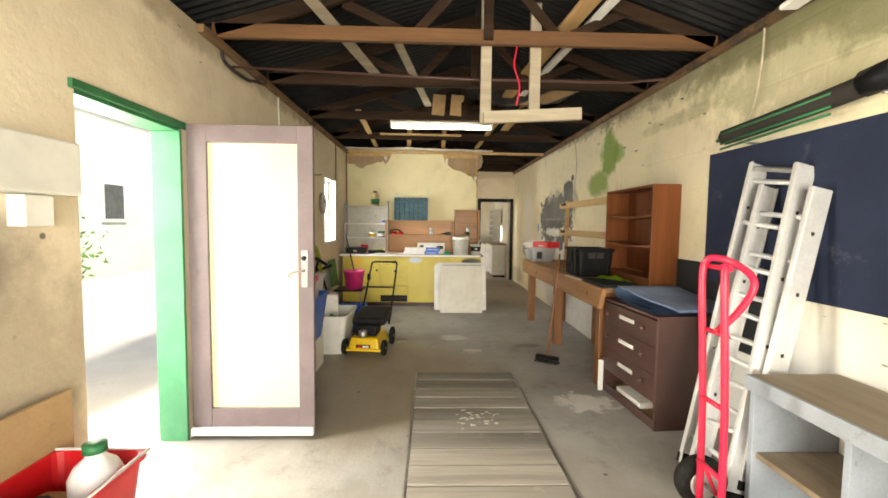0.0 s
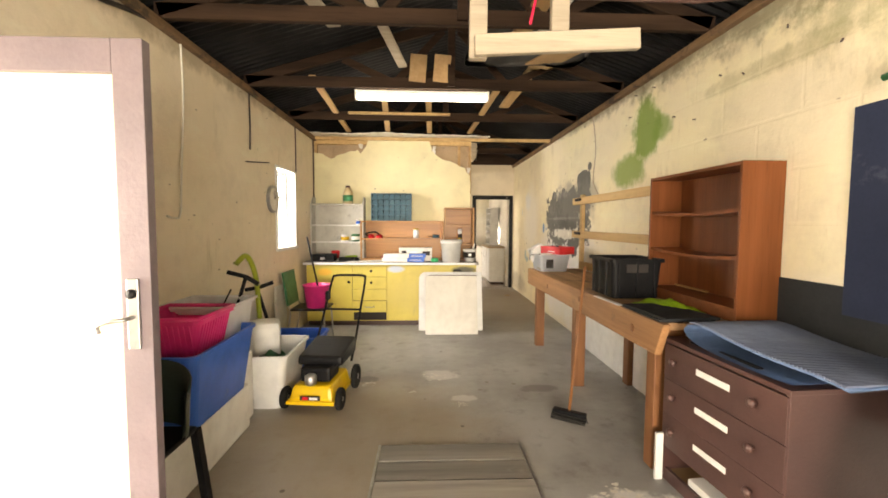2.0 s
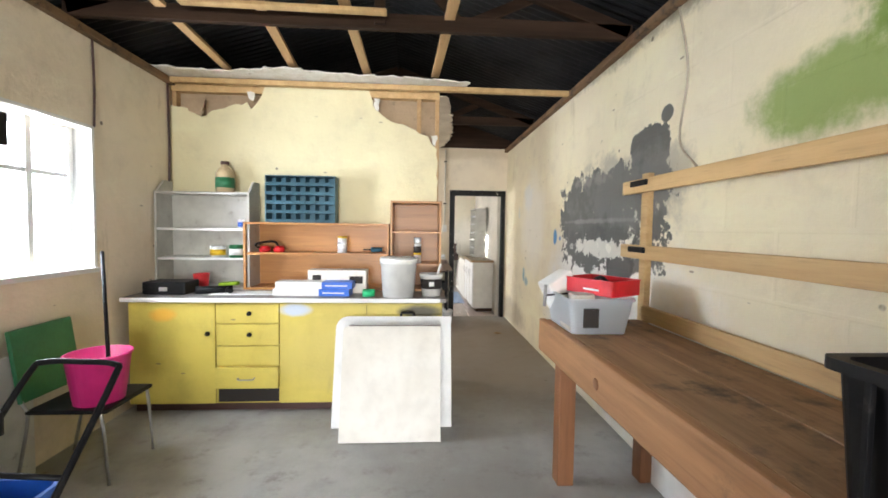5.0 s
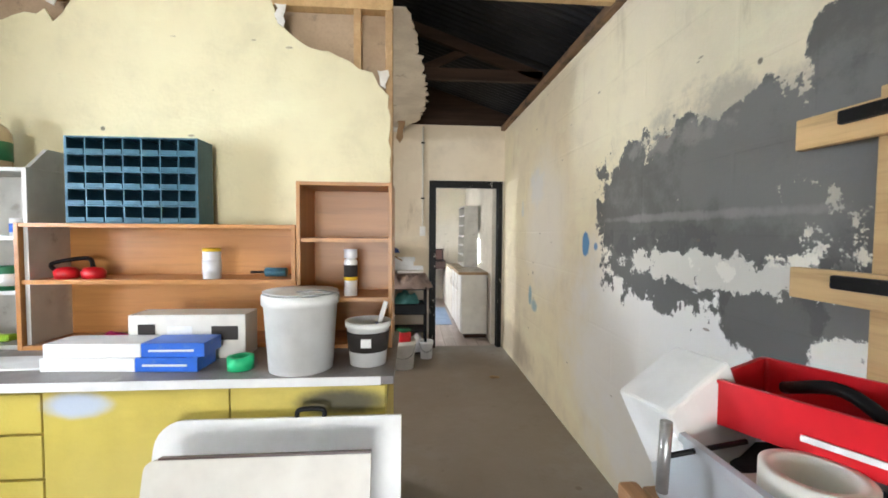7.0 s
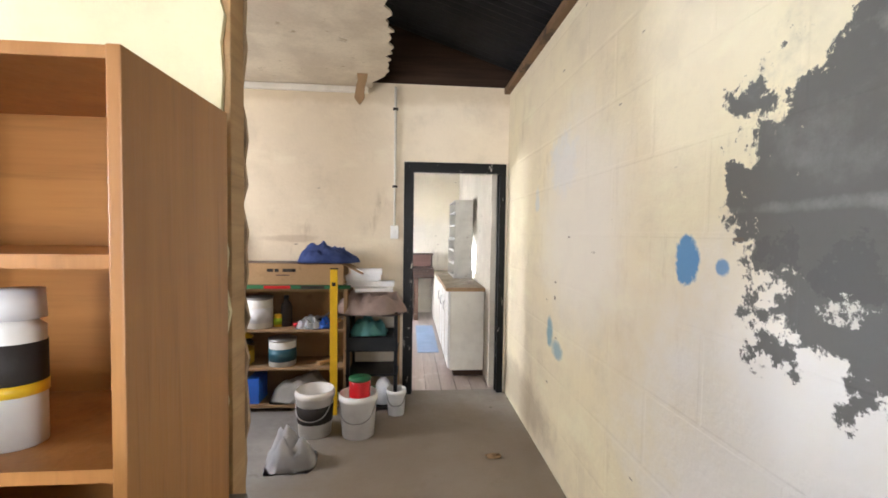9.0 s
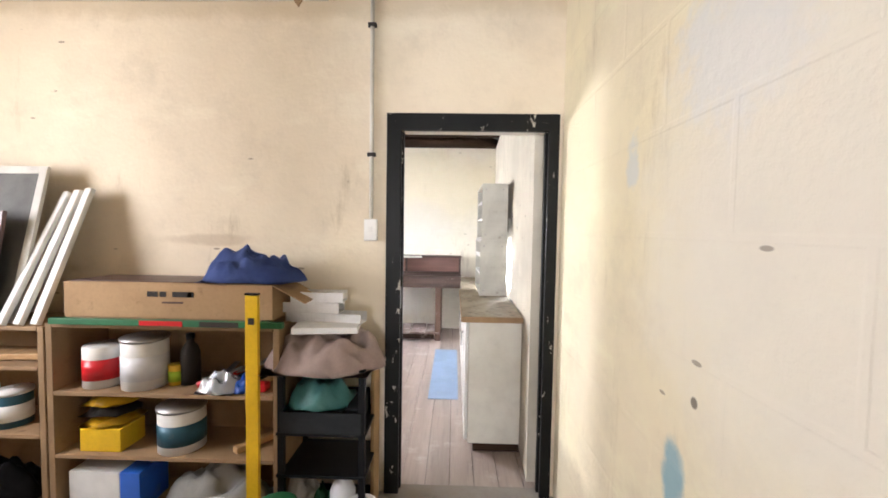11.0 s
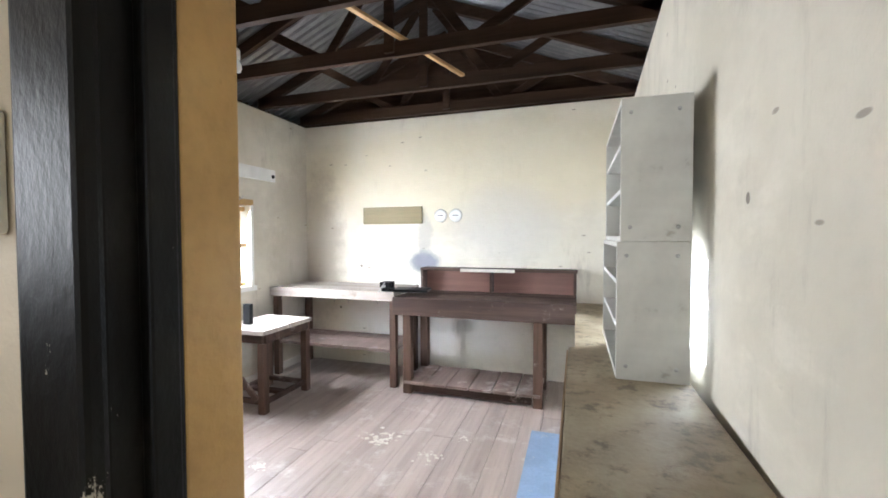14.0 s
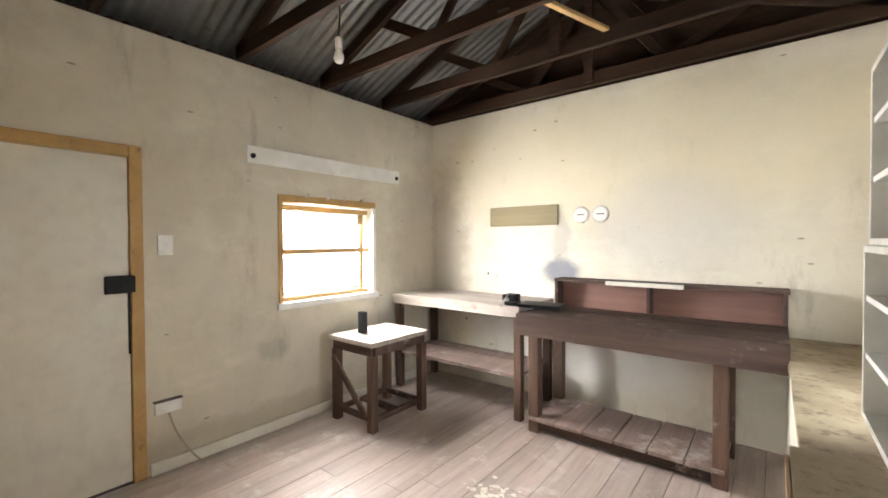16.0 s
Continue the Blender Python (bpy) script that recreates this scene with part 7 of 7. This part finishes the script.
bucket((0.56, 9.95, 0), 0.13, 0.32, "white plastic pail with a dark label")
part("label", lathe([(0.1215, 0.10), (0.128, 0.22), (0.1295, 0.22), (0.123, 0.10), (0.1215, 0.10)], 24), M_INK, bpy.data.objects["bucket.002"] if "bucket.002" in bpy.data.objects else bpy.data.objects["bucket.001"])
tin((0.88, 9.92, 0.012), 0.075, 0.38, M_RED, M_WPLAST, "red and white tin standing in a pail", M_GREENDK)
bucket((1.13, 10.24, 0), 0.075, 0.20, "small grey-white pail by the doorway")
single("white_bag", cloth(0.30, 0.26, 0.22, 51.0), M_CLEAR, "crumpled white plastic bag on the floor", "bag", (0.50, 9.55, 0.002))
single("floor_scrap", cloth(0.10, 0.06, 0.02, 52.0), M_CARD, "brown paper scrap on the floor", "paper", (1.78, 9.55, 0.002))
sw = thing("light_switch", "white plastic wall switch box", "switch", (1.09, YE - 0.001, 1.39))
part("box", finish(box(-0.035, 0.035, -0.035, 0, 0, 0.115), 0.006), M_WPLAST, sw)
part("rocker", box(-0.01, 0.01, -0.04, -0.0355, 0.045, 0.075, 0.002), M_WHITE, sw)
cd = thing("conduit", "cream painted conduit down to the switch", "conduit", (1.09, YE - 0.016, 1.506))
part("pipe", tube([(0, 0, 0), (0, 0, 1.2)], 0.011, 8), M_MELAMINE, cd)
for z in (0.33, 1.0):
    part("clip", box(-0.022, 0.022, -0.013, 0.012, z, z + 0.02, 0.003), M_INK, cd)
single("hanging_scrap", sheet(ragged([(0.80, 2.69), (0.88, 2.69), (0.86, 2.5), (0.82, 2.44), (0.78, 2.5), (0.80, 2.69)], random.Random(7), 0.01, 0.04)[:-1], 10.30, 10.31), M_CHIP, "torn brown scrap hanging from the ceiling edge", "scrap")

# ---- back room ----
def plank_top(parent, x0, x1, y0, y1, z0, z1, n, material, along="x", name="plank", gap=0.004):
    for k in range(n):
        if along == "x":
            w = (y1 - y0) / n
            part(name, box(x0, x1, y0 + k * w, y0 + (k + 1) * w - gap, z0, z1 - 0.002 * (k % 2), 0.003), material, parent)
        else:
            w = (x1 - x0) / n
            part(name, box(x0 + k * w, x0 + (k + 1) * w - gap, y0, y1, z0, z1 - 0.002 * (k % 2), 0.003), material, parent)


# heavy bench with an upstand
hbn = thing("workbench", "dark stained timber workbench with an upstand and slatted shelf", "workbench", (0.86, 14.06, 0))
x0, x1, y0, y1 = -0.77, 0.77, -0.36, 0.37
plank_top(hbn, x0, x1, y0 + 0.04, y1 - 0.16, 0.81, 0.855, 3, M_OLD)
part("front_apron", box(x0, x1, y0, y0 + 0.038, 0.70, 0.857, 0.006), M_OLD, hbn)
part("side_apron", box(x1 - 0.038, x1, y0 + 0.04, y1 - 0.17, 0.70, 0.808, 0.005), M_OLD, hbn)
part("side_apron", box(x0, x0 + 0.038, y0 + 0.04, y1 - 0.17, 0.70, 0.808, 0.005), M_OLD, hbn)
part("upstand_back", box(x0 + 0.05, x1, y1 - 0.03, y1 - 0.005, 0.80, 1.05, 0.004), M_REDOLD, hbn, "red-brown upstand")
part("upstand_top", box(x0 + 0.05, x1 + 0.01, y1 - 0.17, y1, 1.051, 1.075, 0.004), M_OLD, hbn)
part("upstand_end", box(x1 - 0.025, x1, y1 - 0.158, y1 - 0.032, 0.80, 1.05, 0.004), M_OLD, hbn)
part("upstand_end", box(x0 + 0.05, x0 + 0.075, y1 - 0.158, y1 - 0.032, 0.80, 1.05, 0.004), M_OLD, hbn)
part("upstand_divider", box(-0.02, 0.0, y1 - 0.155, y1 - 0.032, 0.80, 1.05, 0.003), M_OLD, hbn)
part("straightedge", box(-0.30, 0.22, y1 - 0.19, y1 - 0.172, 1.045, 1.075, 0.002), M_MELAMINE, hbn, "pale wooden straightedge")
for x in (x0 + 0.08, x1 - 0.33):
    for y in (y0 + 0.04, y1 - 0.26):
        part("leg", box(x, x + 0.075, y, y + 0.075, 0, 0.808, 0.006), M_OLDZ, hbn)
plank_top(hbn, x0 + 0.09, x1 - 0.26, y0 + 0.02, y1 - 0.20, 0.092, 0.117, 6, M_OLDPALE, "y", "shelf_board", 0.012)
part("shelf_rail", box(x0 + 0.16, x1 - 0.34, y0 + 0.06, y0 + 0.10, 0.02, 0.09, 0.004), M_OLD, hbn)
# paler lower bench in the corner
lb = thing("workbench", "long bench with a pale worn painted top and lower shelf", "workbench", (-0.60, 14.12, 0))
plank_top(lb, -0.70, 0.66, -0.30, 0.31, 0.845, 0.885, 4, M_PALEBENCH)
part("apron", box(-0.70, 0.66, -0.315, -0.302, 0.80, 0.886, 0.003), M_PALEBENCH, lb)
for x in (-0.68, 0.60):
    for y in (-0.29, 0.22):
        part("leg", box(x, x + 0.06, y, y + 0.06, 0, 0.843, 0.004), M_OLDZ, lb)
plank_top(lb, -0.66, 0.62, -0.27, 0.28, 0.315, 0.345, 3, M_OLDPALE, name="shelf_board")
for x in (-0.55, -0.42, -0.1, 0.05, 0.2, 0.5):
    part("nail", tube([(x, -0.317, 0.80), (x, -0.325, 0.77)], 0.004, 5), M_STEEL, lb)
vs = thing("bench_vice", "small black iron bench vice", "vice", (-0.02, 13.86, 0.886))
part("base", finish(box(-0.05, 0.05, -0.05, 0.05, 0, 0.03), 0.006), M_BLACK, vs)
part("jaw", finish(box(-0.05, 0.05, -0.015, 0.03, 0.031, 0.09), 0.006), M_BLACK, vs)
part("moving_jaw", finish(box(-0.05, 0.05, -0.08, -0.04, 0.04, 0.09), 0.006), M_BLACK, vs)
part("screw", tube([(0, -0.13, 0.055), (0, 0.03, 0.055)], 0.012, 8), M_STEEL, vs)
part("lever", tube([(-0.04, -0.13, 0.0), (0.03, -0.13, 0.10)], 0.005, 6), M_STEEL, vs)
single("black_tray", finish(box(-0.16, 0.16, -0.10, 0.10, 0, 0.025), 0.008), M_BLACK, "flat black tray on the bench", "tray", (0.20, 13.90, 0.888), 8)
# small table
stb = thing("side_table", "small rough timber table with a pale worn top", "table", (-0.91, 13.29, 0))
plank_top(stb, -0.25, 0.25, -0.31, 0.31, 0.625, 0.66, 4, M_PALEBENCH)
for s in (-1, 1):
    part("apron", box(-0.22, 0.22, s * 0.28 - 0.012, s * 0.28 + 0.012, 0.555, 0.623, 0.003), M_OLD, stb)
    part("apron", box(s * 0.225 - 0.012, s * 0.225 + 0.012, -0.265, 0.265, 0.555, 0.623, 0.003), M_OLD, stb)
    part("low_rail", box(s * 0.20 - 0.015, s * 0.20 + 0.015, -0.24, 0.24, 0.06, 0.10, 0.003), M_OLD, stb)
    part("low_rail", box(-0.18, 0.18, s * 0.25 - 0.015, s * 0.25 + 0.015, 0.06, 0.10, 0.003), M_OLD, stb)
    for u in (-1, 1):
        part("leg", box(s * 0.205 - 0.03, s * 0.205 + 0.03, u * 0.265 - 0.03, u * 0.265 + 0.03, 0, 0.553, 0.004), M_OLDZ, stb)
part("brace", beam((-0.20, -0.31, 0.50), (0.18, -0.31, 0.12), 0.018, 0.055), M_OLDZ, stb)
part("middle_rail", box(-0.18, 0.18, -0.03, 0.03, 0.06, 0.09, 0.003), M_OLD, stb)
single("wood_block", finish(box(-0.035, 0.035, -0.02, 0.02, 0, 0.17), 0.004), M_DKGREY, "dark upright block standing on the small table", "block", (-0.98, 13.17, 0.661))

# kitchen cabinets along the right wall
kc = thing("base_cabinet", "old white base cabinet with brown edges", "cabinet", (1.86, 11.63, 0))
part("carcass", box(-0.22, 0.12, -0.56, 0.66, 0.06, 0.862, 0.003), M_MELAMINE, kc)
part("plinth", box(-0.18, 0.12, -0.54, 0.66, 0.0, 0.059), M_DARKWOOD, kc)
for k in range(3):
    y = -0.55 + k * 0.40
    d = part("door", box(-0.242, -0.222, y, y + 0.39, 0.08, 0.85, 0.003), M_WHITE, kc)
    part("edge", box(-0.2435, -0.2425, y + 0.37, y + 0.388, 0.08, 0.85), M_CHIP, d)
    part("handle", tube([(-0.243, y + 0.36, 0.60), (-0.262, y + 0.36, 0.61), (-0.262, y + 0.36, 0.70), (-0.243, y + 0.36, 0.71)], 0.005, 6), M_STEEL, d)
kt = thing("worktop", "dusty stained brown worktop over the cabinet", "worktop", (1.86, 11.63, 0.863))
part("slab", box(-0.265, 0.125, -0.58, 0.66, 0.001, 0.037, 0.004), M_DIRTYTOP, kt)
part("worn_edge", box(-0.272, -0.266, -0.58, 0.60, 0.001, 0.037), M_CHIP, kt)
part("worn_edge", box(-0.265, 0.125, -0.587, -0.581, 0.001, 0.037), M_CHIP, kt)
k2 = thing("base_cabinet", "old cream base cabinet beside the bench", "cabinet", (1.89, 13.05, 0))
part("carcass", box(-0.25, 0.14, -0.74, 0.42, 0.0, 0.80, 0.003), M_MELAMINE, k2)
part("top", box(-0.27, 0.14, -0.745, 0.43, 0.801, 0.83, 0.004), M_DIRTYTOP, k2)
part("front_door", box(-0.268, -0.252, -0.73, -0.17, 0.06, 0.78, 0.003), M_MELAMINE, k2)
part("front_door", box(-0.268, -0.252, -0.16, 0.41, 0.06, 0.78, 0.003), M_MELAMINE, k2)
k3 = thing("base_cabinet", "low cream cabinet in the room corner", "cabinet", (1.90, 13.96, 0))
part("carcass", box(-0.27, 0.17, -0.47, 0.46, 0.0, 0.74, 0.003), M_MELAMINE, k3)
part("top", box(-0.28, 0.17, -0.475, 0.465, 0.741, 0.765, 0.003), M_DIRTYTOP, k3)


def wall_unit(z, h, y0, y1, x0, label):
    ob = thing("shelf_unit", label, "shelf", (x0, y0, z))
    d = 1.978 - x0
    part("side", box(0, d, 0, 0.018, 0, h, 0.002), M_GREYSHELF, ob)
    part("side", box(0, d, y1 - y0 - 0.018, y1 - y0, 0, h, 0.002), M_GREYSHELF, ob)
    part("top", box(0, d, 0.019, y1 - y0 - 0.019, h - 0.018, h, 0.002), M_GREYSHELF, ob)
    part("bottom", box(0, d, 0.019, y1 - y0 - 0.019, 0, 0.018, 0.002), M_GREYSHELF, ob)
    part("back", box(d - 0.01, d - 0.002, 0.019, y1 - y0 - 0.019, 0.019, h - 0.019), M_GREYSHELF, ob)
    for f in (0.35, 0.68):
        part("shelf", box(0.004, d - 0.011, 0.019, y1 - y0 - 0.019, h * f, h * f + 0.016, 0.002), M_WHITE, ob)
    for f in (0.1, 0.9):
        for x in (0.03, d - 0.04):
            q = part("screw", lathe([(0.0, 0.0), (0.007, 0.0), (0.005, 0.003), (0.0, 0.003)], 8), M_STEEL, ob)
            q.matrix_local = pose(x, 0, h * f, 90, 0, 0)
    return ob


wall_unit(0.901, 0.466, 11.90, 12.62, 1.755, "grey-white open shelf unit standing on the worktop")
wall_unit(1.368, 0.475, 11.90, 12.62, 1.765, "grey-white open shelf unit stacked on another")

# on the walls
pk = thing("wall_rail", "long white painted rail with hooks above the window", "rail", (X2L + 0.001, 13.16, 1.94))
part("board", box(0, 0.022, -0.74, 0.74, 0, 0.12, 0.004), M_WHITE, pk)
for y in (-0.70, 0.70):
    part("bolt", lathe([(0.0, 0.0), (0.02, 0.0), (0.016, 0.012), (0.0, 0.014)], 12), M_BLACK, pk).matrix_local = pose(0.022, y, 0.05, 0, 90, 0)
single("wall_board", box(-0.34, 0.34, -0.02, -0.001, 0, 0.18, 0.003), M_OLIVE, "short olive-brown board screwed to the wall", "board", (-0.24, Y2F, 1.52))
for x in (0.30, 0.46):
    q = thing("round_socket", "round white wall fitting with a dark slot", "socket", (x, Y2F - 0.001, 1.60), group="round fittings")
    p = part("disc", lathe([(0.0, 0.0), (0.068, 0.0), (0.066, 0.008), (0.05, 0.012), (0.0, 0.012)], 26), M_WHITE, q)
    p.matrix_local = pose(0, 0, 0, 90, 0, 0)
    part("slot", box(-0.03, 0.03, -0.0145, -0.0125, -0.004, 0.004), M_INK, q)
ls = thing("light_switch", "white wall switch by the door", "switch", (X2L + 0.001, 11.92, 1.31))
part("plate", finish(box(0, 0.02, -0.04, 0.04, 0, 0.12), 0.005), M_WPLAST, ls)
part("rocker", box(0.0205, 0.026, -0.01, 0.01, 0.05, 0.075, 0.002), M_WHITE, ls)
so = thing("wall_socket", "brown-edged wall socket with a hanging cord", "socket", (X2L + 0.001, 11.92, 0.36))
part("plate", finish(box(0, 0.03, -0.07, 0.07, 0, 0.07), 0.006), M_WPLAST, so)
part("edge", box(0.0, 0.034, -0.075, 0.075, 0.071, 0.08, 0.003), M_BROWN, so)
part("cord", tube(curve_pts([(0.02, 0.0, 0.0), (0.05, 0.03, -0.12), (0.06, 0.10, -0.26), (0.12, 0.16, -0.345)]), 0.006, 6), M_GREYPINE, so)
bl = thing("bulb_holder", "white bulb hanging from the roof timbers", "light", (-0.50, 12.60, 2.46))
part("bulb", lathe([(0.0, 0.0), (0.022, 0.008), (0.032, 0.03), (0.028, 0.055), (0.016, 0.08), (0.016, 0.09), (0.0, 0.09)], 20), M_WPLAST, bl)
part("holder", lathe([(0.0, 0.09), (0.022, 0.09), (0.022, 0.15), (0.012, 0.16), (0.0, 0.16)], 16), M_WHITE, bl)
part("flex", tube(curve_pts([(0, 0, 0.16), (0.01, 0, 0.3), (0.0, 0.0, 0.60)]), 0.005, 6), M_BLACK, bl)
runner("ceiling_brace", (0.2, 12.30, 2.78), (0.75, 13.75, 2.70), 0.04, 0.025, M_PINE, "thin pale brace nailed across the trusses", "brace")
single("blue_sheet", box(1.33, 1.59, 11.9, 13.35, 0.001, 0.006), M_BLUEBOARD, "pale blue sheet lying along the cabinet", "sheet")
for x, y, r, sd in ((0.35, 12.95, 0.14, 21), (0.75, 12.8, 0.08, 22), (-0.2, 12.4, 0.06, 23), (0.9, 13.1, 0.05, 24)):
    r0 = random.Random(sd)
    bm = bmesh.new()
    for k in range(45):
        c = Vector((x + r0.gauss(0, r * 0.5), y + r0.gauss(0, r * 0.4), 0.0015 + 0.0001 * k))
        q = r * r0.uniform(0.02, 0.17)
        bm.faces.new([bm.verts.new(c + Vector((q * r0.uniform(0.5, 1.2) * math.cos(a), q * r0.uniform(0.5, 1.2) * math.sin(a), 0))) for a in np.arange(0, 6.2, 0.6)])
    single("paint_spots", bm, M_TORN, "old white paint spots on the boards", "spill", kind="stuff")

# floorboards of the back room
floor2 = bpy.data.objects["floor_2"]
x, k = X2L, 0
rb_ = random.Random(9)
while x < X2R - 0.01:
    w = min(0.142, X2R - x)
    cut = 11.2 + 2.6 * rb_.random()
    for ya, yb in ((Y2 - 0.06, cut), (cut, Y2F)):
        ob = new("floorboard", mesh_of("floorboard", box(x + 0.0015, x + w - 0.0015, ya + 0.001, yb - 0.001, -0.021, 0.0 - 0.0012 * (k % 2), 0.002), M_BOARDS))
        ob.parent = floor2
    x += w
    k += 1
